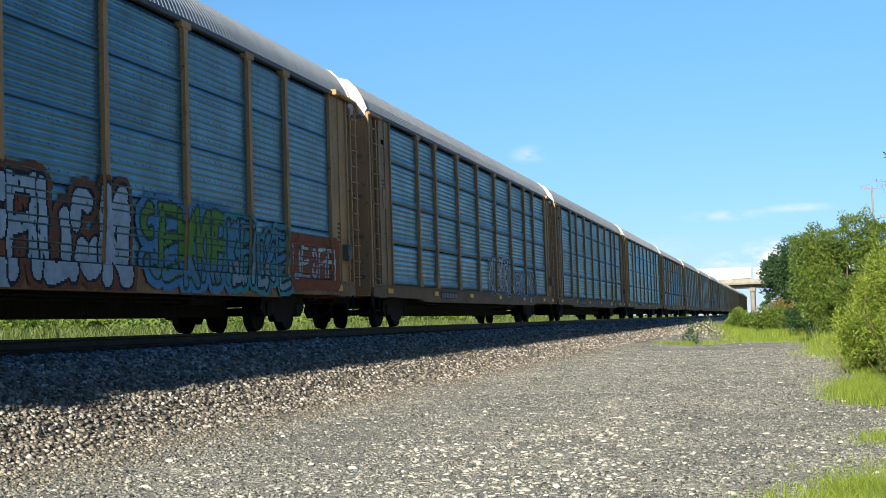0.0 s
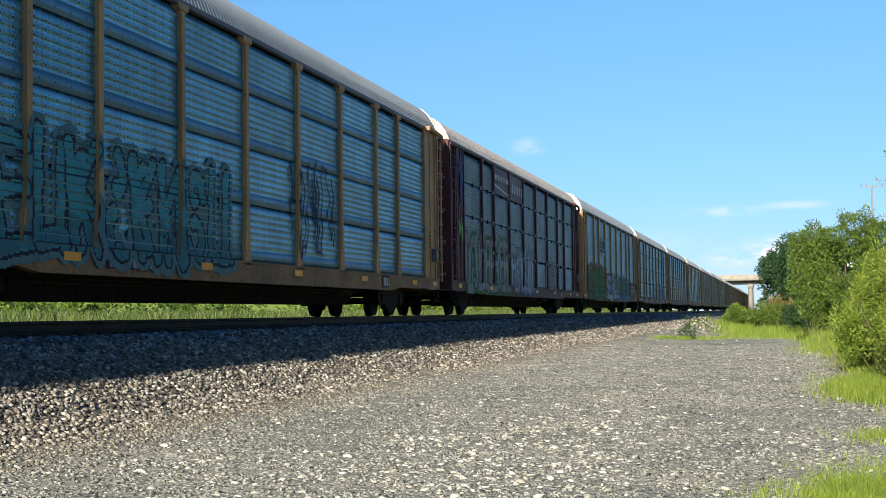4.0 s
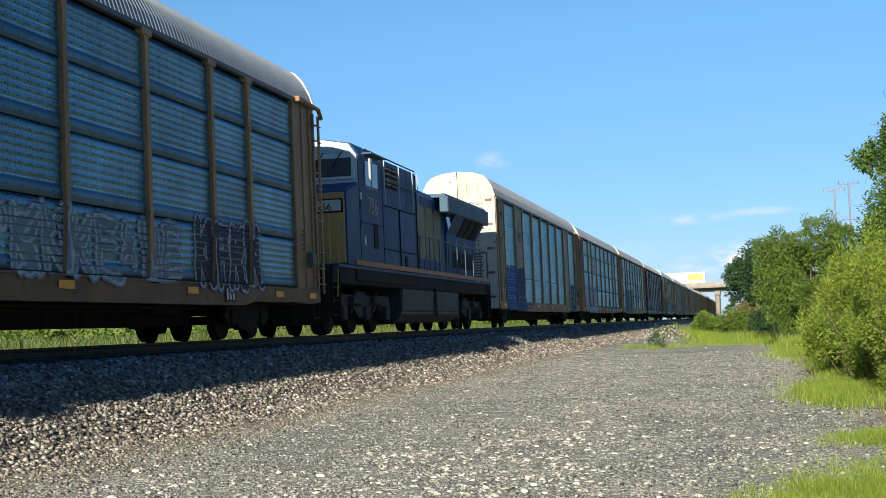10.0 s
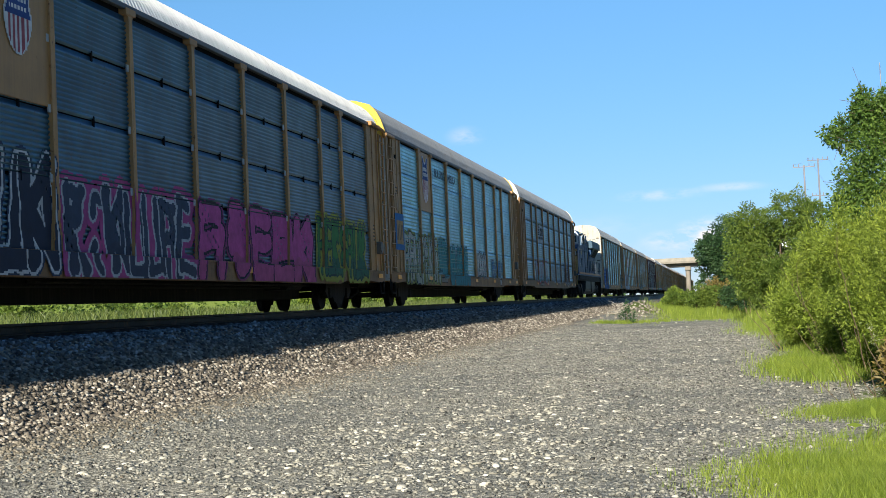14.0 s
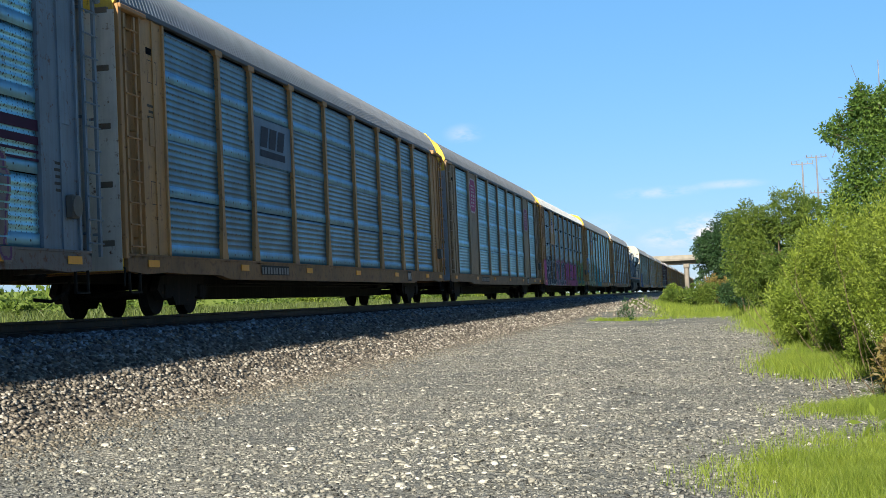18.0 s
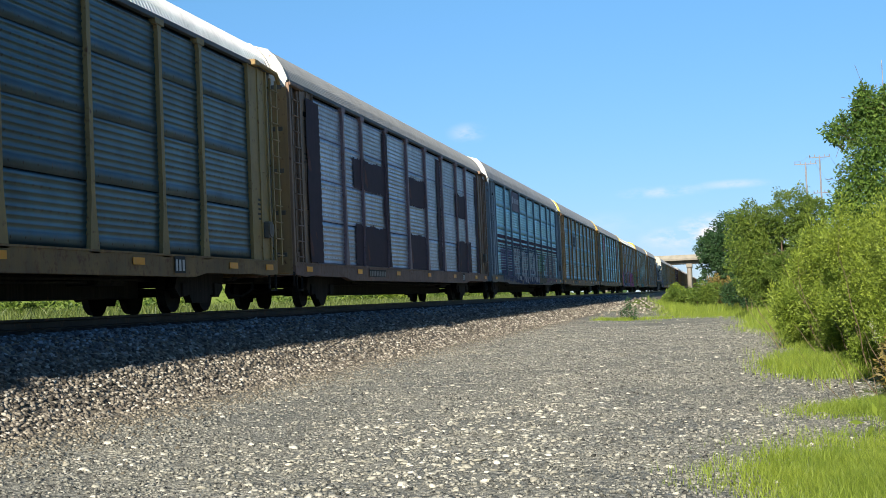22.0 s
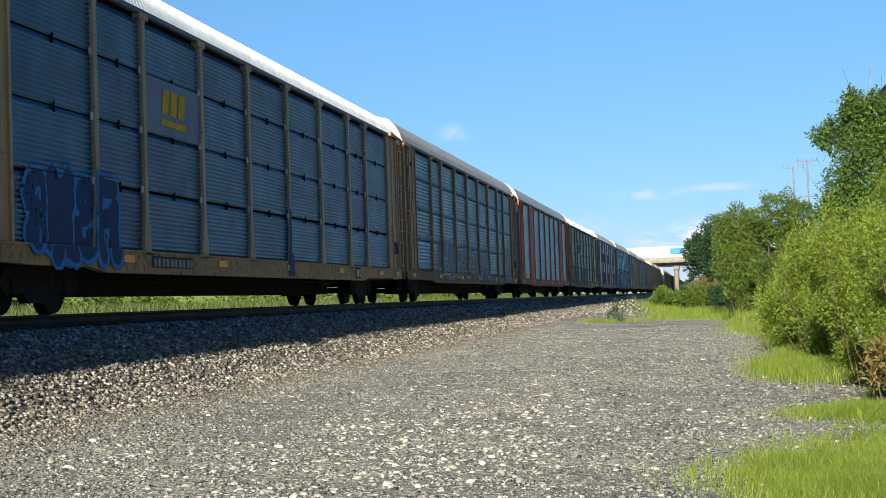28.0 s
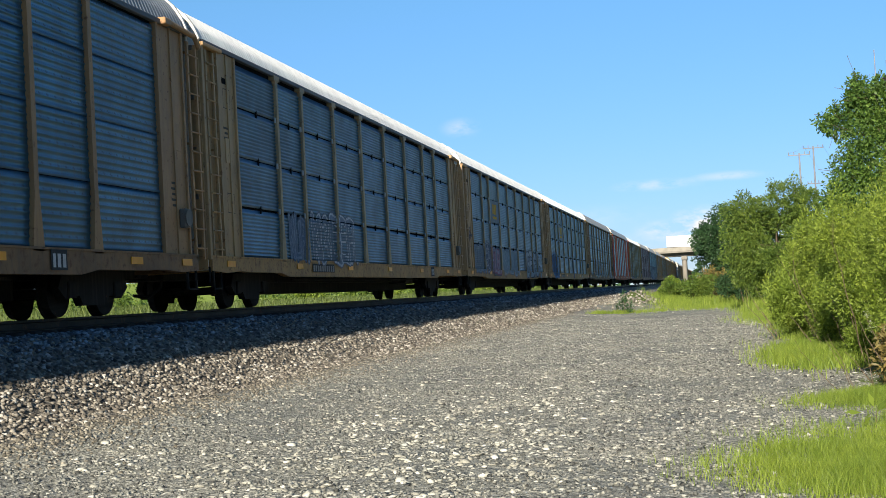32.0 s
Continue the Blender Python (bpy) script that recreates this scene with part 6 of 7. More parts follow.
    part("roof_rail", bm_mesh("roof_rail", bm_tube(bm_tube(bmesh.new(), (1.54, -5.2, 3.9), (1.54, -1.3, 3.9), 0.018), (1.48, -7.0, 4.48), (1.44, -1.3, 4.48), 0.02), rail_m), L)
    seam = painted_steel("seam_black", (0.006, 0.008, 0.012), 0.8, 0.0, 0.2, 0.0)
    for y, z0, z1 in ((-5.25, 1.7, 4.35), (-3.42, 1.7, 3.3), (-1.36, 1.7, 4.35), (-7.42, 2.6, 3.5)):
        add("body_seam", seam, 1.462, 1.488, y - 0.012, y + 0.012, z0, z1, bevel=0.0)
    for y0, y1, z in ((-7.4, -5.3, 2.72), (-5.2, -1.4, 3.28), (-5.2, -1.4, 2.2)):
        add("body_seam", seam, 1.462, 1.487, y0, y1, z - 0.01, z + 0.01, bevel=0.0)
    add("side_vent", black, 1.455, 1.48, -2.9, -2.62, 1.75, 2.1, bevel=0.005)
    # long hood
    bm = bmesh.new()
    bm_prism(bm, [(-1.05, 1.68), (1.05, 1.68), (1.05, 4.02), (0.90, 4.22), (-0.90, 4.22), (-1.05, 4.02)], "y", -1.3, 4.4)
    part("engine_hood", bm_mesh("engine_hood", bm, blue), L)
    for k in range(6):
        add("hood_door", blue, 1.05, 1.07, -1.15 + 0.78 * k, -0.45 + 0.78 * k, 1.9, 3.7, bevel=0.006)
    add("exhaust_stack", grey, -0.45, 0.45, 0.2, 1.4, 4.28, 4.46)
    part("horn", bm_mesh("horn", bm_tube(bm_tube(bmesh.new(), (0.3, -0.9, 4.30), (0.3, -0.9, 4.50), 0.03), (0.3, -1.15, 4.50), (0.3, -0.65, 4.50), 0.07, 0.04, 8), white), L)
    # radiator end with its overhanging wings
    bm = bmesh.new()
    bm_prism(bm, [(-1.05, 1.68), (1.05, 1.68), (1.12, 3.12), (1.46, 3.66), (1.46, 4.12), (1.30, 4.22), (-1.30, 4.22), (-1.46, 4.12), (-1.46, 3.66), (-1.05, 3.12)], "y", 4.4, 9.5)
    part("radiator_hood", bm_mesh("radiator_hood", bm, blue), L)
    add("radiator_wing", grey, 1.22, 1.52, 3.0, 10.2, 3.68, 4.17, bevel=0.03, label="pale grey radiator wing")
    add("radiator_roof", grey, -1.4, 1.42, 3.05, 10.15, 4.13, 4.25)
    for k in range(5):
        add("radiator_door", black, 1.07, 1.095, 5.4 + 0.72 * k, 5.98 + 0.72 * k, 2.1, 3.0, bevel=0.006)
    for k in range(5):
        add("door_edge", white if k % 2 else grey, 1.08, 1.115, 5.35 + 0.72 * k, 5.385 + 0.72 * k, 2.1, 3.0, bevel=0.0)
    for k in range(3):
        part("intake_screen", shared("intake", lambda: bm_mesh("intake", bm_prism(bmesh.new(), [(1.14, 3.10), (1.49, 3.66), (1.46, 3.68), (1.11, 3.12)], "y", 0, 0.9), black)), L, (0, 6.0 + 1.05 * k, 0))

    faded = painted_steel("faded_gold", (0.20, 0.155, 0.055), 0.55, 0, 0.95, 0.0)
    for cx in (0.86, 2.0, 3.14):
        bm = bm_prism(bmesh.new(), [(cx - 0.54, 2.22), (cx + 0.30, 2.18), (cx + 0.46, 2.32), (cx + 0.56, 3.62), (cx + 0.44, 3.74), (cx - 0.30, 3.74), (cx - 0.46, 3.60)], "x", 1.070, 1.076)
        part("side_emblem", bm_mesh("side_emblem", bm, faded), L, label="large faded gold emblem block")
    # handrails
    for k in range(9):
        part("handrail_post", shared("handrail_post", lambda: bm_mesh("handrail_post", bm_tube(bmesh.new(), (1.46, 0, 1.66), (1.46, 0, 2.74), 0.019), rail_m)), L, (0, -1.1 + 1.37 * k, 0))
    part("handrail", bm_mesh("handrail", bm_tube(bmesh.new(), (1.46, -1.3, 2.74), (1.46, 10.05, 2.74), 0.021), rail_m), L)
    for y in (10.08, -9.95):
        end = bmesh.new()
        for x in (-1.4, -0.5, 0.5, 1.4):
            bm_tube(end, (x, y, 1.66), (x, y, 2.74), 0.02)
        bm_tube(end, (-1.4, y, 2.74), (1.4, y, 2.74), 0.02)
        part("end_rail", bm_mesh("end_rail", end, painted_steel("end_rail_gold", (0.42, 0.26, 0.07), 0.5, 0, 0.3, 0.1) if y < 0 else rail_m), L)
    part("stair_rail", bm_mesh("stair_rail", bm_tube(bm_tube(bmesh.new(), (1.45, -9.6, 0.9), (1.45, -9.4, 2.3), 0.022), (1.45, -9.4, 2.3), (1.3, -8.78, 2.75), 0.022), gold), L)
    for y in (-9.75, 9.85):
        for z in (0.45, 0.78, 1.1, 1.42):
            add("stair_tread", black, 1.1, 1.44, y - 0.29, y + 0.29, z, z + 0.04, bevel=0.006)
        for side in (-0.31, 0.31):
            add("stair_stringer", black, 1.1, 1.48, y + side - 0.02, y + side + 0.02, 0.4, 1.60, bevel=0.006)
    add("pilot", black, -1.4, 1.4, -10.15, -9.95, 0.25, 1.6)
    add("rear_pilot", black, -1.4, 1.4, 9.95, 10.15, 0.35, 1.6)
    part("coupler", shared("coupler", coupler_mesh), L, (0, 10.4, 0))
    part("coupler", shared("coupler", coupler_mesh), L, (0, -10.4, 0)).rotation_euler = (0, 0, math.pi)
    # fuel tank
    bm = bmesh.new()
    bm_prism(bm, [(-1.42, 0.55), (-1.2, 0.26), (1.2, 0.26), (1.42, 0.55), (1.46, 1.25), (-1.46, 1.25)], "y", -3.4, 4.4)
    bmesh.ops.bevel(bm, geom=list(bm.edges), offset=0.06, segments=2, affect="EDGES")
    part("fuel_tank", bm_mesh("fuel_tank", bm, painted_steel("tank_paint", (0.030, 0.036, 0.046), 0.55, 0, 0.4, 0.05)), L)
    part("tank_bracket", box_mesh("tank_bracket", black, 1.46, 1.50, 0.7, 0.9, 0.4, 1.3), L)
    add("air_reservoir", black, 1.0, 1.4, -2.6, 2.5, 1.26, 1.5, bevel=0.1)
    # three-axle trucks
    def truck_side():
        bm = bmesh.new()
        out = [(-2.6, 0.62), (-2.35, 0.98), (2.35, 0.98), (2.6, 0.62), (2.3, 0.45), (1.75, 0.72), (1.15, 0.72), (0.65, 0.42), (-0.65, 0.42), (-1.15, 0.72), (-1.75, 0.72), (-2.3, 0.45)]
        for x in (-1.12, 1.12):
            bm_prism(bm, out, "x", x - 0.09, x + 0.09)
            for y in (-2.05, 0.0, 2.05):
                bm_box(bm, x - 0.17, x + 0.17, y - 0.19, y + 0.19, 0.34, 0.70, 0.03)
                bm_tube(bm, (x, y - 0.42, 0.6), (x, y - 0.42, 0.98), 0.09, None, 8)
                bm_tube(bm, (x, y + 0.42, 0.6), (x, y + 0.42, 0.98), 0.09, None, 8)
            for y in (-1.0, 1.0):
                bm_tube(bm, (x + 0.12 * (1 if x > 0 else -1), y - 0.5, 0.85), (x + 0.12 * (1 if x > 0 else -1), y + 0.3, 0.80), 0.11, None, 10)
                bm_tube(bm, (x + 0.1 * (1 if x > 0 else -1), y + 0.1, 1.1), (x + 0.1 * (1 if x > 0 else -1), y - 0.45, 0.5), 0.05, None, 8)
        bm_box(bm, -1.1, 1.1, -0.5, 0.5, 0.75, 1.1, 0.03)
        return bm_mesh("truck_frame", bm, painted_steel("truck_frame_grey", (0.030, 0.030, 0.031), 0.7, 0.1, 0.4, 0.2))
    for y in (-6.4, 7.0):
        tr = part("truck_frame", shared("truck_frame", truck_side), L, (0, y, 0))
        for dy in (-2.05, 0, 2.05):
            ob = part("wheelset", shared("wheelset", wheelset_mesh), tr, (0, dy, 0.52))
            ob.scale = (1, 1.28, 1.28)
    # the superstructure stands a little higher than the plan above
    def lift(z):
        return z if z < 1.70 else 1.70 + (z - 1.70) * 1.085
    done = set()
    for ob in L.children_recursive:
        if abs(ob.rotation_euler.x) > 0.1 or ob.location.z > 1.7:
            ob.location.z = lift(ob.location.z)
        elif ob.data.name not in done and ob.location.z == 0:
            done.add(ob.data.name)
            for v in ob.data.vertices:
                v.co.z = lift(v.co.z)
    WAGONS.append((L, at_u))
    return L


# ---- the wagons, from the head of the train to its tail ----
PALE = (0.62, 0.66, 0.70)
INK, TEAL, GREEN, LIME, PINK, SKY, CREAM = (0.02, 0.022, 0.035), (0.06, 0.30, 0.34), (0.06, 0.22, 0.07), (0.30, 0.42, 0.06), (0.55, 0.10, 0.34), (0.10, 0.28, 0.52), (0.50, 0.46, 0.38)
U0 = 1.75            # place of wagon 10 along the train
STEP = 27.72
W_WHITE = (PALE, INK, (0.30, 0.33, 0.38), (0.45, 0.48, 0.52), (0.7, 0.72, 0.74))
W_SILVER = ((0.52, 0.60, 0.66), (0.06, 0.08, 0.16), (0.16, 0.24, 0.36), (0.40, 0.45, 0.50), PALE)


def faded_blocks(ys):
    """Blocks of old dark paint by bay and row, with dark bands beside some posts."""
    def classify(Y, Z):
        c = np.zeros(Y.shape)
        wob = 0.03 * np.sin(Y * 4.1) * np.sin(Z * 5) + 0.012 * np.sin(Z * 29 + Y * 17)
        for a, b, lo, hi in ((-7.65, -4.2, 3.12, 3.95), (-7.65, -4.1, 1.02, 2.15), (-1.05, 1.5, 3.05, 3.95), (-1.05, 1.4, 1.02, 2.15), (6.9, 8.9, 3.08, 3.95), (6.85, 9.9, 1.02, 2.2)):
            c[(Y + wob > a) & (Y + wob < b) & (Z + wob > lo) & (Z + wob < hi)] = 1
        for a, b in ((-12.0, -10.75), (-4.32, -3.8), (3.5, 4.1), (11.2, 11.7)):
            c[(Y + 1.5 * wob > a) & (Y + 1.5 * wob < b) & (Z < 4.95)] = 1
        rust = np.sin(Y * 2.3 + 0.6) * np.sin(Z * 3.1) + 0.5 * np.sin(Y * 9 + Z * 6)
        c[(c == 1) & (rust > 0.95)] = 2
        return c
    return classify


def yard():
    """Style and place of every wagon."""
    base = dict(style="perf", panel=STEEL, post=TAN)
    plain = (dict(base), dict(base, panel=STEEL_DARK), dict(style="fine", panel=STEEL_NAVY, post=TAN), dict(base, roof=(0.33, 0.34, 0.34)), dict(base, panel=STEEL_DARK, post=TAN_DARK))
    names = ("weathered silver and tan car-carrier wagon", "dull grey and tan car-carrier wagon", "dark blue-grey ribbed car-carrier wagon", "silver car-carrier wagon with tan posts", "grimy grey car-carrier wagon")
    head = U0 + 4 * STEP + STEP / 2 + 22.4 + STEP / 2      # wagon 5, just ahead of the locomotive
    for k in range(-13, 0):
        autorack(names[k % 5], plain[k % 5], head + (5 - k) * STEP)

    autorack("steel-blue car-carrier wagon with white graffiti low down", dict(base, panel=STEEL_DARK, post=TAN_DARK, shift=0.4, marks=(
        tag("white outlined graffiti", 0.2, 4.6, 0.95, 2.3, 4, W_WHITE, 3, thick=0.07), tag("pale blue outlined graffiti", 5.0, 9.6, 0.95, 1.9, 5, W_SILVER, 4, thick=0.08))), head + 5 * STEP)
    autorack("blue-grey car-carrier wagon covered in bright graffiti", dict(style="sheet", panel=(0.21, 0.25, 0.30), post=TAN, shift=-0.6, du=-0.12, marks=(
        lambda car, e, f, ys: lay_paint(car, "paint_patch", "orange overspray round the graffiti", -11.6, -3.2, 0.7, 2.75, lambda Y, Z: np.where((Z < 2.55 + 0.12 * np.sin(Y * 3)) & (np.sin(Y * 19) * np.sin(Z * 23) < 0.5), 1, 0), [spray((0.28, 0.09, 0.03))], e, f, 0.05, True),
        tag("green and teal graffiti letters", -11.3, -4.3, 0.75, 2.35, 5, (GREEN, INK, (0.05, 0.16, 0.10), (0.04, 0.20, 0.10), LIME), 7, thick=0.19, halo=0.1),
        tag("white bubble graffiti letters", -3.6, 2.2, 0.70, 2.15, 5, ((0.46, 0.55, 0.66), INK, (0.20, 0.07, 0.035), (0.42, 0.50, 0.60), PALE), 8, thick=0.19, halo=0.1),
        tag("green and blue graffiti figures", 2.6, 6.0, 0.75, 2.1, 4, ((0.13, 0.28, 0.05), (0.03, 0.07, 0.05), SKY, (0.10, 0.25, 0.40), PALE), 9, halo=0.12),
        tag("blue graffiti letters", 6.0, 8.9, 0.75, 2.05, 4, ((0.10, 0.28, 0.42), INK, TEAL, (0.28, 0.40, 0.45), LIME), 10, halo=0.1),
        tag("white outlined graffiti on orange", 9.2, 11.9, 1.0, 1.75, 4, (PALE, (0.26, 0.06, 0.03), (0.30, 0.08, 0.03), (0.4, 0.44, 0.5), PALE), 12, thick=0.09, halo=0.2),
        plate(2, 2, 3, (0.20, 0.25, 0.31), emblem_stripes, ((0.03, 0.035, 0.05),), "emblem", "dark slanted stripes and blocks"))), head + 4 * STEP)
    autorack("maroon ribbed car-carrier wagon with skull-like graffiti", dict(style="fine", panel=(0.13, 0.125, 0.150), post=MAROON, sill=(0.10, 0.05, 0.05), column=MAROON, end=(0.62, 0.45, 0.38), end_low=MAROON, end_split=5.2, roof=(0.34, 0.32, 0.30), roof_rust=0.55, du=-0.66, marks=(
        tag("pale ghostly graffiti heads", -11.2, -4.3, 0.68, 2.7, 7, ((0.34, 0.37, 0.39), (0.03, 0.04, 0.04), (0.08, 0.22, 0.07), (0.26, 0.29, 0.31), INK), 21, thick=0.17, halo=0.09),
        tag("white and blue graffiti letters", -3.6, 0.9, 0.72, 2.5, 4, ((0.42, 0.46, 0.50), (0.05, 0.12, 0.22), (0.10, 0.20, 0.32), (0.32, 0.37, 0.42), PALE), 22),
        tag("thin white graffiti", 4.0, 6.7, 1.0, 2.2, 3, ((0.12, 0.12, 0.14), (0.42, 0.45, 0.50), (0.12, 0.11, 0.12), (0.1, 0.1, 0.11), INK), 23, thick=0.08),
        line_tag("blue scrawl on the corner column", -12.2, -11.6, 3.3, 4.9, (0.06, 0.09, 0.24), 24, 4, 0.03), line_tag("green scrawl on the corner column", -12.2, -11.6, 2.2, 2.9, (0.20, 0.36, 0.12), 25, 3, 0.04),
        plate(2, 3, 4, MAROON, lambda Y, Z, a, b, c, d: np.where(((np.abs((Z - c) / (d - c) - 0.66) < 0.11) & (((Y - a) * 3.6) % 1 < 0.66)) | (np.abs((Z - c) / (d - c) - 0.30 + 0.1 * (Y - a)) < 0.045), 1, 0), ((0.6, 0.57, 0.55),), "emblem", "white emblem bars on maroon"),
        plate(3, 3, 4, MAROON, lambda Y, Z, a, b, c, d: np.where((np.abs((Z - c) / (d - c) - 0.45) < 0.19) & (((Y - a) * 2.9) % 1 < 0.60) & (Y > a + 0.1), 1, 0), ((0.6, 0.57, 0.55),), "emblem", "white emblem bars on maroon"))), head + 3 * STEP)
    autorack("silver and tan car-carrier wagon with teal graffiti", dict(base, panel=(0.33, 0.385, 0.43), band=0.62, du=-0.89, marks=(
        tag("teal and black graffiti letters", -9.5, -2.0, 0.8, 2.6, 6, (TEAL, INK, (0.10, 0.2, 0.22), (0.05, 0.18, 0.22), PALE), 31, halo=0.1), line_tag("dark drawn face", 1.2, 3.9, 1.2, 3.3, (0.03, 0.05, 0.08), 32, 8))), head + 2 * STEP)
    autorack("silver car-carrier wagon with a pink emblem plate", dict(base, column=TAN_DARK, panel=(0.44, 0.48, 0.52), band=0.6, du=-0.45, marks=(
        tag("white bubble graffiti letters outlined in blue", -11.4, -7.9, 0.62, 2.2, 3, ((0.50, 0.55, 0.64), (0.04, 0.06, 0.20), (0.05, 0.08, 0.22), (0.46, 0.52, 0.60), PALE), 41, thick=0.24, halo=0.02),
        tag("white bubble graffiti letters outlined in blue", -7.7, -4.2, 0.62, 2.2, 3, ((0.50, 0.55, 0.64), (0.04, 0.06, 0.20), (0.05, 0.08, 0.22), (0.46, 0.52, 0.60), PALE), 42, thick=0.24, halo=0.02),
        plate(2, 2, 3, (0.40, 0.20, 0.27), lambda Y, Z, a, b, c, d: np.where((np.abs(np.abs((Z - c) / (d - c) - 0.5) - 0.2) < 0.1) & (((Y - a) * 3.6) % 1 < 0.68), 1, 0), ((0.62, 0.52, 0.58),), "emblem", "pale emblem bars on pink"),
        line_tag("faded blue scrawl", -12.3, -11.6, 2.2, 4.8, (0.09, 0.13, 0.19), 43, 4, 0.035))), head + STEP)
    autorack("tan and silver car-carrier wagon with broad flat panels", dict(base, style="sheet", flat=True, tall=True, post=(0.30, 0.205, 0.12), sill=(0.34, 0.19, 0.08), panel=(0.40, 0.445, 0.48), column=(0.30, 0.20, 0.11), end=(0.52, 0.48, 0.38), end_low=(0.50, 0.48, 0.42), du=-0.5, marks=(
        lambda car, e, f, ys: [words(w, 0.16, spray((0.10, 0.09, 0.08)), car, (0.46, -13.378, 4.84 - 0.22 * k), (90, 0, 0), "end_lettering", "dark stencilled words") for k, w in enumerate(("EXCESS", "HEIGHT", "CAR"))],
        lambda car, e, f, ys: [part("end_text_bar", shared(("etb", round(w, 2)), lambda: box_mesh("end_text_bar", spray((0.12, 0.11, 0.10)), -w / 2, w / 2, -13.378, -13.373, -h / 2, h / 2, 0.0)), car, (x, 0, z)) for x, z, w, h in [(0.74, 4.10, 0.42, 0.09), (0.74, 3.90, 0.52, 0.09)] + [(0.76, 2.9 - 0.11 * k, 0.30 + 0.08 * math.sin(k * 2.3), 0.05) for k in range(9)]],
        tag("blue graffiti letters", -11.4, -8.75, 0.75, 2.35, 1, ((0.03, 0.12, 0.42), (0.02, 0.05, 0.20), (0.04, 0.14, 0.44), (0.03, 0.12, 0.40), SKY), 51, thick=0.30, halo=0.03),
        tag("dark blue graffiti letters", -8.6, -6.8, 0.70, 2.35, 1, ((0.03, 0.06, 0.16), (0.02, 0.03, 0.08), (0.04, 0.14, 0.44), (0.03, 0.08, 0.24), SKY), 53, thick=0.26, halo=0.03),
        tag("blue and black graffiti hand-like scrawl", 9.4, 11.3, 0.8, 2.2, 2, (INK, (0.05, 0.28, 0.50), (0.06, 0.30, 0.50), INK, SKY), 52, thick=0.18),
        plate(1, 2, 4, None, emblem_underlined, ((0.10, 0.11, 0.16),), "emblem", "dark emblem blocks", box=(0.2, 0.85, 0.22, 0.50)))), head)

    build_locomotive(136.95)

    autorack("blue-grey car-carrier wagon with a black emblem", dict(style="perf", tall=True, band=0.58, panel=(0.25, 0.29, 0.35), post=TAN_DARK, marks=(
        tag("dark and white graffiti letters", 6.2, 9.5, 0.95, 2.2, 3, ((0.06, 0.045, 0.08), (0.40, 0.42, 0.48), (0.1, 0.12, 0.15), (0.05, 0.04, 0.05), PALE), 61, thick=0.14),
        tag("thin white graffiti letters", -0.8, 5.6, 1.0, 2.0, 6, ((0.18, 0.24, 0.30), (0.42, 0.47, 0.52), (0.2, 0.25, 0.3), (0.22, 0.27, 0.31), PALE), 62, thick=0.08),
        tag("pink and turquoise graffiti blocks", -7.6, -2.5, 0.93, 2.05, 3, ((0.36, 0.42, 0.48), (0.34, 0.08, 0.10), (0.30, 0.06, 0.08), (0.14, 0.40, 0.46), PALE), 63, thick=0.22),
        plate(2, 2, 3, (0.30, 0.35, 0.41), emblem_stripes, (BLACK,), "emblem", "black slanted stripes and blocks"))), U0 + 4 * STEP)
    shield = (BLACK, (0.05, 0.09, 0.26), (0.72, 0.70, 0.68), (0.38, 0.10, 0.12))
    autorack("bright silver car-carrier wagon with a shield emblem", dict(base, style="sheet", tall=True, panel=(0.50, 0.55, 0.59), column=(0.42, 0.235, 0.10), end=YELLOW, end_low=(0.55, 0.55, 0.52), plate=(0.02, 0.02, 0.02), du=-0.5, marks=(
        tag("white and green graffiti letters", -11.2, -6.0, 0.68, 2.35, 5, ((0.50, 0.54, 0.52), INK, (0.26, 0.32, 0.10), (0.40, 0.45, 0.36), PALE), 71, thick=0.16, halo=0.07),
        tag("teal round graffiti face", -5.65, -4.5, 1.1, 2.2, 1, (TEAL, (0.03, 0.09, 0.12), (0.10, 0.28, 0.32), (0.07, 0.32, 0.37), CREAM), 77, thick=0.36),
        tag("teal rounded graffiti letters", -4.1, -0.2, 0.75, 2.1, 3, (TEAL, (0.03, 0.09, 0.12), (0.14, 0.34, 0.38), (0.05, 0.24, 0.29), CREAM), 72, thick=0.26),
        tag("white small graffiti", 2.0, 4.2, 1.05, 2.0, 3, (PALE, INK, (0.3, 0.33, 0.36), (0.5, 0.54, 0.58), PALE), 73), tag("blue small graffiti", 5.7, 8.6, 1.05, 1.75, 4, (SKY, (0.12, 0.2, 0.3), (0.4, 0.5, 0.55), (0.1, 0.25, 0.4), PALE), 74),
        lambda car, e, f, ys: lay_paint(car, "graffiti", "blue square frame painted on the corner", -12.5, -11.25, 1.7, 2.8, lambda Y, Z: np.where((np.abs(Y + 11.87) > 0.42) | (np.abs(Z - 2.25) > 0.36), 1, np.where((np.abs((Y * 5) % 1 - 0.5) < 0.13) & (np.abs(Z - 2.25) < 0.24), 2, 3)), [spray((0.03, 0.16, 0.40)), spray(INK), spray((0.40, 0.26, 0.12))], e, f, 0.03),
        plate(1, 2, 4, TAN, emblem_shield, shield, "emblem", "red white and blue striped shield", box=(0.14, 0.86, 0.12, 0.92)),
        lambda car, e, f, ys: words("BUILDING", 0.40, spray((0.05, 0.06, 0.09)), car, (1.462, -6.02, 4.42), (90, 0, 90), "slogan", "dark painted words"),
        lambda car, e, f, ys: words("AMERICA", 0.40, spray((0.05, 0.06, 0.09)), car, (1.462, -3.85, 4.42), (90, 0, 90), "slogan", "dark painted words"))), U0 + 3 * STEP)
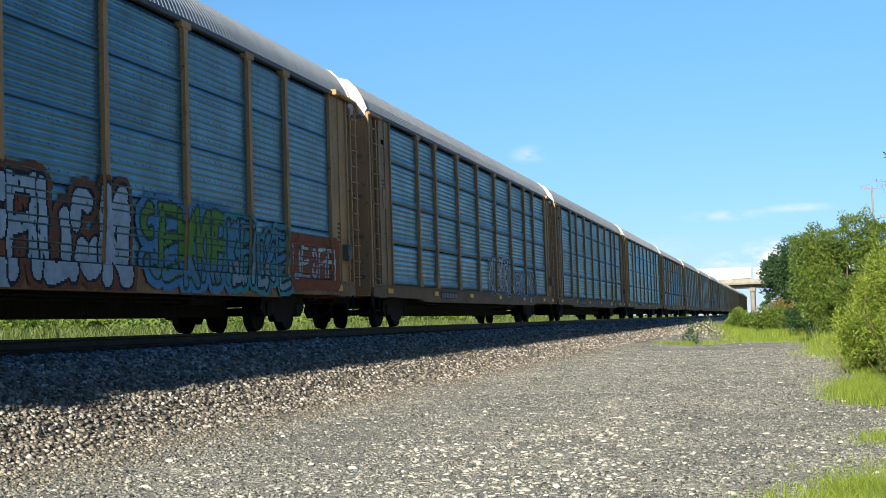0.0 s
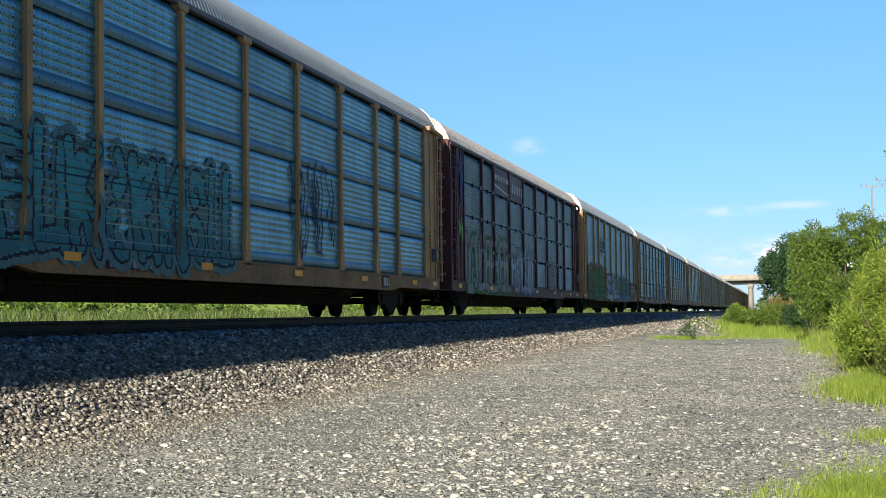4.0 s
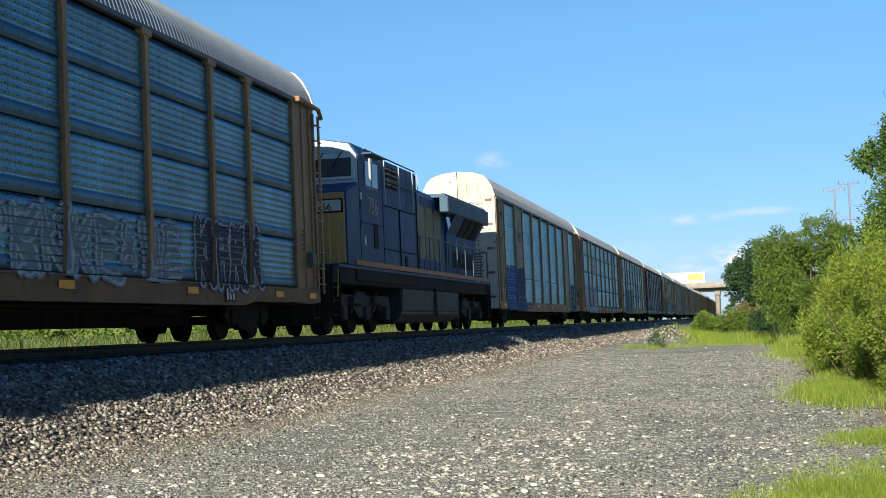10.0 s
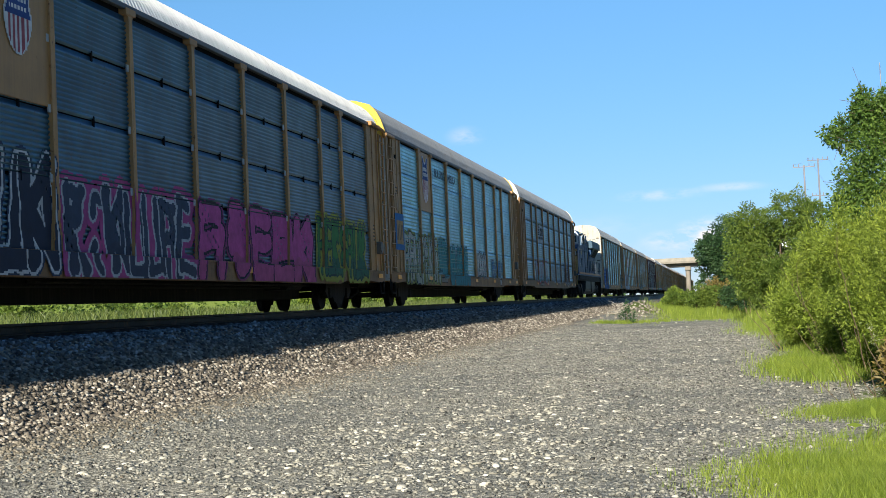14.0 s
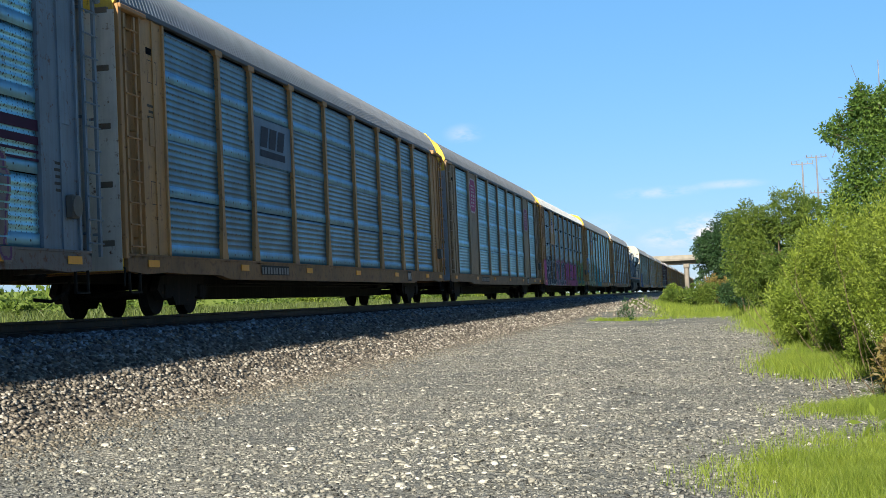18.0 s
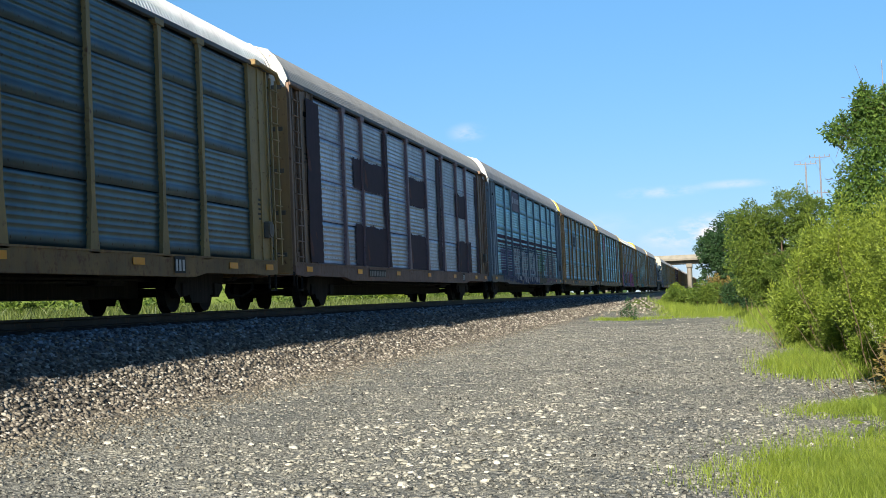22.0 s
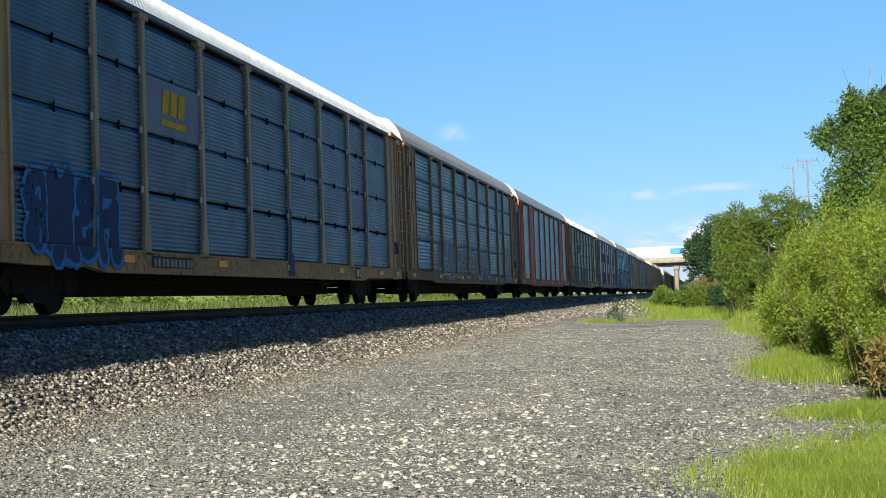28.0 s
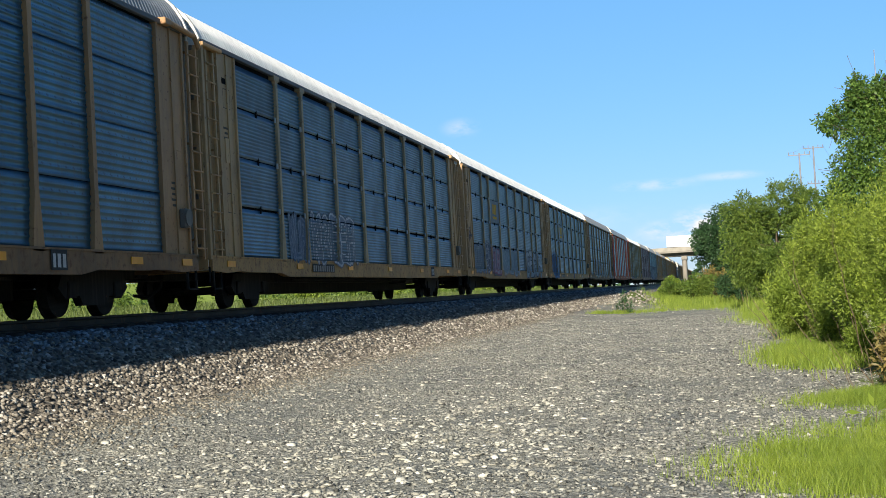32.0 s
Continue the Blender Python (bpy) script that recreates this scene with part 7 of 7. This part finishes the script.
    autorack("dark ribbed car-carrier wagon with pink and green graffiti", dict(style="fine", panel=(0.095, 0.150, 0.215), post=TAN, end=YELLOW, end_low=(0.40, 0.24, 0.07), roof=(0.82, 0.81, 0.77), marks=(
        tag("pink blot with pale scrawl", -12.4, -11.45, 0.75, 2.0, 1, (PINK, (0.36, 0.07, 0.22), PINK, (0.50, 0.12, 0.28), PALE), 85, thick=0.4),
        tag("black graffiti letters edged in white", -11.4, -6.8, 0.68, 2.4, 4, ((0.03, 0.04, 0.07), PALE, (0.03, 0.05, 0.10), (0.03, 0.04, 0.07), PALE), 81, thick=0.20),
        tag("white striped graffiti letters on pink", -6.5, -1.5, 0.66, 2.15, 5, ((0.05, 0.07, 0.12), (0.46, 0.50, 0.56), (0.42, 0.08, 0.26), (0.05, 0.06, 0.1), PALE), 82, thick=0.16, halo=0.12),
        tag("pink and magenta graffiti letters", -1.3, 6.1, 0.66, 2.1, 4, (PINK, INK, (0.25, 0.05, 0.18), (0.48, 0.10, 0.26), (0.6, 0.3, 0.45)), 83, thick=0.25),
        tag("yellow-green graffiti letters", 6.6, 11.2, 0.75, 2.3, 5, (GREEN, (0.02, 0.05, 0.06), (0.30, 0.34, 0.06), (0.04, 0.14, 0.10), LIME), 84, halo=0.12),
        plate(1, 2, 4, TAN, emblem_shield, shield, "emblem", "red white and blue striped shield", box=(0.2, 0.8, 0.3, 0.86)))), U0 + 2 * STEP)
    autorack("silver car-carrier wagon with a pink octagon emblem", dict(base, style="sheet", flat=True, post=(0.30, 0.205, 0.12), sill=(0.28, 0.16, 0.07), panel=(0.38, 0.44, 0.49), band=1.5, column=(0.30, 0.195, 0.11), end=YELLOW, end_low=(0.26, 0.33, 0.42), end_split=4.75, du=0.14, marks=(
        plate(1, 2, 4, None, emblem_octagon, ((0.42, 0.10, 0.22), (0.58, 0.48, 0.50)), "emblem", "faded pink octagon emblem", box=(0.1, 0.9, 0.2, 0.9)),
        plate(7, 2, 4, None, emblem_octagon, ((0.36, 0.12, 0.20), (0.45, 0.36, 0.36)), "emblem", "faded pink octagon emblem", box=(0.1, 0.9, 0.15, 0.75)))), U0 + STEP)
    autorack("dark grey car-carrier wagon with pale bands", dict(style="sheet", tall=True, panel=(0.15, 0.19, 0.238), band=2.1, post=TAN, end=YELLOW, end_low=(0.56, 0.53, 0.46), marks=(
        plate(2, 2, 3, (0.10, 0.17, 0.24), emblem_underlined, ((0.05, 0.06, 0.08),), "emblem", "dark emblem blocks"),)), U0)
    autorack("silver-blue car-carrier wagon with maroon stripes and graffiti", dict(base, tall=True, panel=(0.66, 0.66, 0.70), band=0.72, post=(0.20, 0.27, 0.33), sill=(0.22, 0.19, 0.17), column=(0.20, 0.26, 0.32), end=WHITE, end_low=(0.22, 0.28, 0.33), plate=(0.03, 0.03, 0.03), marks=(
        stripes("maroon stripe", (0.060, 0.022, 0.050), ((2.70, 2.88), (2.50, 2.62), (2.38, 2.44), (2.26, 2.31))),
        tag("purple and dark graffiti figures", -10.2, -6.4, 0.95, 2.2, 3, ((0.14, 0.12, 0.24), (0.03, 0.03, 0.06), (0.10, 0.12, 0.20), (0.08, 0.08, 0.16), (0.4, 0.3, 0.5)), 111, thick=0.22, halo=0.1),
        tag("white jagged graffiti letters", -6.2, -3.7, 0.72, 2.4, 3, ((0.52, 0.53, 0.60), (0.02, 0.022, 0.05), (0.025, 0.04, 0.12), (0.42, 0.44, 0.50), (0.10, 0.35, 0.42)), 115, thick=0.16, halo=0.1),
        tag("white chain-like graffiti letters", -3.5, 2.4, 0.68, 2.35, 6, ((0.52, 0.53, 0.60), (0.02, 0.022, 0.05), (0.025, 0.04, 0.12), (0.46, 0.47, 0.53), (0.10, 0.35, 0.42)), 112, thick=0.17, halo=0.16),
        tag("green and brown graffiti figure", 2.7, 5.4, 0.75, 2.3, 2, ((0.12, 0.24, 0.12), (0.04, 0.05, 0.04), (0.22, 0.17, 0.10), (0.20, 0.15, 0.10), LIME), 113, thick=0.17),
        tag("thin brown and pink graffiti", 5.6, 10.8, 0.8, 2.3, 4, ((0.26, 0.22, 0.22), (0.18, 0.08, 0.18), (0.3, 0.25, 0.22), (0.25, 0.2, 0.18), (0.4, 0.1, 0.1)), 114, thick=0.09),
        plate(2, 3, 4, (0.060, 0.018, 0.055), lambda Y, Z, a, b, c, d: np.where(((np.abs((Z - c) / (d - c) - 0.55) < 0.14) & (Y > a + 0.7) & (((Y - a) * 4) % 1 < 0.66)) | (np.hypot(Y - a - 0.38, (Z - c) / (d - c) * 0.9 - 0.5) < 0.2), 1, 0), ((0.55, 0.5, 0.54),), "emblem", "pale emblem bars on purple"))), U0 - STEP)
    autorack("lilac car-carrier wagon with dark purple paint patches", dict(style="sheet", panel=(0.92, 0.42, 0.45), post=(0.27, 0.18, 0.19), sill=(0.24, 0.14, 0.11), column=(0.24, 0.15, 0.10), roof=(0.33, 0.34, 0.34), end_low=(0.40, 0.24, 0.10), marks=(
        lambda car, e, f, ys: lay_paint(car, "paint_patch", "dark maroon paint patches shaped like blocks", -12.0, 11.7, 1.05, 5.0, faded_blocks(ys), [spray((0.060, 0.040, 0.055)), spray((0.12, 0.055, 0.05))], e, f, 0.035),)), U0 - 2 * STEP)
    autorack("dark olive car-carrier wagon with red and white graffiti", dict(style="sheet", low=True, panel=(0.125, 0.115, 0.118), band=0.85, post=(0.30, 0.21, 0.085), sill=(0.26, 0.16, 0.06), column=(0.36, 0.24, 0.09), roof=(0.82, 0.81, 0.77), marks=(
        plate(2, 2, 3, (0.34, 0.25, 0.12), emblem_underlined, ((0.06, 0.07, 0.10),), "emblem", "dark emblem blocks on a tan plate"),
        word_tag("CHILE", "dark navy graffiti word outlined in white and red", -11.0, -6.9, 1.0, 2.2, ((0.012, 0.02, 0.045), (0.46, 0.47, 0.52), (0.16, 0.02, 0.02)), 131, 0.15),
        line_tag("white scrawl", -6.5, -4.7, 1.15, 1.8, (0.40, 0.42, 0.46), 134, 4, 0.03),
        tag("green paint graffiti", -3.7, 0.8, 1.0, 2.0, 4, ((0.07, 0.17, 0.15), (0.06, 0.13, 0.12), (0.06, 0.13, 0.12), (0.07, 0.16, 0.13), (0.05, 0.1, 0.1)), 132, thick=0.24, halo=0.1),
        line_tag("dark drawing on the corner column", -12.35, -11.75, 2.3, 3.6, (0.04, 0.03, 0.03), 133, 4))), U0 - 3 * STEP)
    autorack("silver car-carrier wagon with orange-red posts and panels", dict(base, flat=True, style="sheet", panel=(0.36, 0.42, 0.45), post=RED, end=(0.60, 0.57, 0.50), end_low=(0.06, 0.14, 0.24), end_split=4.5, roof=(0.17, 0.21, 0.25), du=0.18, marks=(
        plate(1, 0, 4, None, lambda Y, Z, a, b, c, d: np.where(np.abs((Y - a) - 0.35 - 0.8 * np.abs(np.sin((Z - c) * 1.1))) < 0.12, 1, 0), ((0.46, 0.16, 0.11),), "faded_stripe", "faded pale wavy stripe"),
        plate(7, 0, 4, None, lambda Y, Z, a, b, c, d: np.where(np.abs((Y - a) - 0.35 - 0.8 * np.abs(np.sin((Z - c) * 1.1))) < 0.12, 1, 0), ((0.46, 0.16, 0.11),), "faded_stripe", "faded pale wavy stripe"),
        line_bars("faded red lettering", 4.7, 6.8, 3.62, 3.84, 6, (0.40, 0.10, 0.07)))), U0 - 4 * STEP)
    autorack("dark blue-grey car-carrier wagon with white scrawled graffiti", dict(style="perf", band=0.8, panel=(0.155, 0.185, 0.22), post=TAN_DARK, du=-0.12, marks=(
        tag("white scrawled graffiti letters", -7.6, -1.2, 0.85, 2.3, 5, ((0.14, 0.17, 0.20), (0.46, 0.50, 0.55), (0.18, 0.2, 0.23), (0.14, 0.17, 0.2), PALE), 151, thick=0.09),
        tag("pale graffiti letters", -0.6, 4.6, 0.85, 2.0, 4, ((0.36, 0.40, 0.44), (0.10, 0.12, 0.15), (0.25, 0.28, 0.3), (0.3, 0.34, 0.38), PALE), 152), tag("pale flame-like graffiti", 8.9, 11.0, 0.75, 2.4, 3, ((0.34, 0.37, 0.41), (0.12, 0.14, 0.17), (0.22, 0.25, 0.28), (0.30, 0.33, 0.37), PALE), 153, thick=0.2))), U0 - 5 * STEP)
    gold_e = ((0.62, 0.36, 0.03),)
    navy = dict(style="fine", panel=STEEL_NAVY, post=(0.38, 0.275, 0.15), sill=(0.42, 0.235, 0.075), column=(0.46, 0.28, 0.125), end_low=(0.46, 0.275, 0.12), roof=(0.84, 0.83, 0.79))
    autorack("navy ribbed car-carrier wagon with tan posts and blue graffiti", dict(navy, du=0.3, marks=(
        plate(2, 2, 3, (0.12, 0.15, 0.20), emblem_underlined, gold_e, "emblem", "gold emblem blocks over a stripe", box=(0.2, 0.8, 0.02, 0.98)),
        tag("sky blue outlined graffiti letters", -11.0, -7.9, 0.76, 2.15, 3, ((0.03, 0.06, 0.14), (0.05, 0.26, 0.62), (0.05, 0.20, 0.48), (0.03, 0.06, 0.14), SKY), 161, thick=0.22),
        lambda car, e, f, ys: lay_paint(car, "paint_patch", "blue paint run", 0.9, 2.0, 0.7, 2.2, lambda Y, Z: np.where(np.abs(Y - 1.5) < 0.10 + 0.12 * (Z < 1.2), 1, 0), [spray((0.03, 0.08, 0.22))], e, f))), U0 - 6 * STEP)
    autorack("navy ribbed car-carrier wagon with several white graffiti", dict(navy, du=0.59, marks=(
        plate(2, 2, 3, (0.10, 0.13, 0.17), emblem_underlined, gold_e, "emblem", "gold emblem blocks over a stripe", box=(0.2, 0.8, 0.02, 0.98)),
        tag("grey-blue faded graffiti letters", -11.3, -8.8, 0.9, 2.0, 3, ((0.13, 0.19, 0.28), (0.30, 0.36, 0.44), (0.1, 0.14, 0.2), (0.14, 0.2, 0.28), PALE), 175, thick=0.16),
        tag("white outlined graffiti figure", -8.4, -7.1, 0.85, 2.2, 1, ((0.10, 0.13, 0.20), (0.46, 0.48, 0.55), (0.1, 0.1, 0.16), (0.12, 0.14, 0.2), PALE), 171, thick=0.16),
        tag("pink and white graffiti letters", -7.0, -4.5, 0.8, 2.0, 3, ((0.40, 0.36, 0.44), (0.34, 0.08, 0.16), (0.12, 0.14, 0.2), (0.36, 0.34, 0.42), PALE), 174, thick=0.12),
        tag("white faded graffiti letters", -3.7, 1.3, 0.85, 2.0, 5, ((0.20, 0.30, 0.36), (0.40, 0.46, 0.52), (0.14, 0.2, 0.26), (0.22, 0.28, 0.34), PALE), 172, thick=0.12), tag("white graffiti letters", 4.1, 10.6, 0.7, 2.1, 5, ((0.45, 0.50, 0.56), INK, (0.2, 0.24, 0.3), (0.30, 0.38, 0.44), PALE), 173, thick=0.12),
        line_tag("dark blue tag on the corner column", -12.4, -11.8, 2.1, 2.7, (0.03, 0.04, 0.08), 176, 3, 0.035))), U0 - 7 * STEP)
    autorack("navy ribbed car-carrier wagon with one white graffiti", dict(navy, du=0.54, marks=(
        tag("faint grey graffiti letters", -8.1, -6.8, 1.0, 2.1, 2, ((0.12, 0.17, 0.25), (0.22, 0.28, 0.36), (0.1, 0.14, 0.2), (0.12, 0.17, 0.25), PALE), 182, thick=0.1),
        tag("white outlined graffiti letters", -6.3, -2.3, 0.95, 2.2, 4, ((0.20, 0.25, 0.32), (0.56, 0.59, 0.64), (0.16, 0.19, 0.24), (0.2, 0.24, 0.3), PALE), 181, thick=0.10))), U0 - 8 * STEP)
    autorack("tan and dark grey car-carrier wagon", dict(style="sheet", panel=(0.125, 0.155, 0.205), post=(0.42, 0.23, 0.10), du=1.15, marks=(line_tag("pale scrawl", -3, 2, 1.2, 2.2, (0.3, 0.33, 0.36), 191, 4),)), U0 - 9 * STEP)
    autorack("grimy grey car-carrier wagon", plain[4], U0 - 10 * STEP)


yard()


# ---- traffic on the bridge ----
ROAD = 9.76
TRAFFIC = []
LORRIES = (
    ("long white box truck crossing the bridge", (0.64, 0.65, 0.65), (0.70, 0.70, 0.70), None, 4.1, 0.0, -6.8, 30),
    ("white trailer drawn by a bright blue tractor", (0.64, 0.65, 0.65), (0.03, 0.22, 0.62), None, 4.1, 2.0, -12.0, -28),
    ("plain white box truck on the bridge", (0.64, 0.65, 0.65), (0.65, 0.65, 0.66), None, 4.1, 5.6, -32.1, -28),
    ("blue tractor with a low dark flatbed load", (0.05, 0.07, 0.11), (0.04, 0.16, 0.40), None, 2.0, 8.0, -14.3, -28),
    ("white truck with a yellow rear emblem", (0.64, 0.65, 0.65), (0.75, 0.75, 0.74), (0.80, 0.62, 0.10), 4.1, 9.4, -9.1, -28),
    ("white trailer drawn by a red tractor", (0.64, 0.65, 0.65), (0.62, 0.03, 0.05), None, 4.1, 12.2, -23.2, 28),
    ("white truck with a white sleeper tractor", (0.64, 0.65, 0.65), (0.76, 0.76, 0.75), None, 4.1, 22.5, -10.8, -25),
    ("tall white box truck on the bridge", (0.64, 0.65, 0.65), (0.70, 0.70, 0.70), None, 4.1, 27.5, -2.0, 28),
    ("white trailer with a blue emblem and maroon tractor", (0.64, 0.65, 0.65), (0.20, 0.03, 0.10), (0.05, 0.25, 0.60), 4.1, 28.0, -19.8, -22),
    ("pale slatted livestock trailer drawn by a red tractor", (0.62, 0.62, 0.60), (0.55, 0.04, 0.03), None, 3.9, 30.6, -8.8, -33),
    ("white articulated truck with a white cab", (0.64, 0.65, 0.65), (0.78, 0.78, 0.77), None, 4.1, 31.4, -8.0, 22),
)
for label, box, cab_c, stripe, high, t0, x0, v in LORRIES:
    TRAFFIC.append((truck(label, box, cab_c, 16.2, stripe, high), t0, x0, v, 3.5 if v > 0 else 9.3))
TRAFFIC.append((camper("white travel trailer with dark windows and a band"), 29.8, -9.9, 34, 3.5))
TRAFFIC.append((pickup("white pickup truck drawing a travel trailer"), 29.8, 0.8, 34, 3.5))
TRAFFIC.append((van("small dark red van on the bridge", (0.22, 0.05, 0.05)), 1.2, -6.2, 29, 3.5))


# ---- what moves ----
SPEED = 16.08


def motions():
    for car, u in WAGONS:
        walk(car, [(t, pose(TRACK, u + SPEED * (t - 16), RAIL)) for t in (0, 8, 16, 24, 32)])
    # wheels roll without slipping; alike wheels share one set of keys
    rolled = {}
    for car, u in WAGONS:
        for bog in car.children:
            for ob in bog.children:
                if ob.name.startswith("wheelset"):
                    at, big = ob.location.copy(), ob.scale.z
                    key = (round(at.y, 2), round(big, 2))
                    if key not in rolled:
                        rate = math.degrees(SPEED / (0.40 * big)) / FPS
                        walk(ob, [(k / FPS, pose(at.x, at.y, at.z, -rate * k)) for k in range(32 * FPS + 1)])
                        rolled[key] = ob.animation_data
                    else:
                        ob.rotation_mode = "QUATERNION"
                        own = ob.animation_data_create()
                        own.action, own.action_slot = rolled[key].action, rolled[key].action_slot
    for thing, t0, x0, v, y in TRAFFIC:
        turn = 0 if v > 0 else 180
        walk(thing, [(t, pose(x0 + v * (t - t0), BRIDGE_Y + y, ROAD, 0, 0, turn)) for t in (0, 16, 32)])


motions()
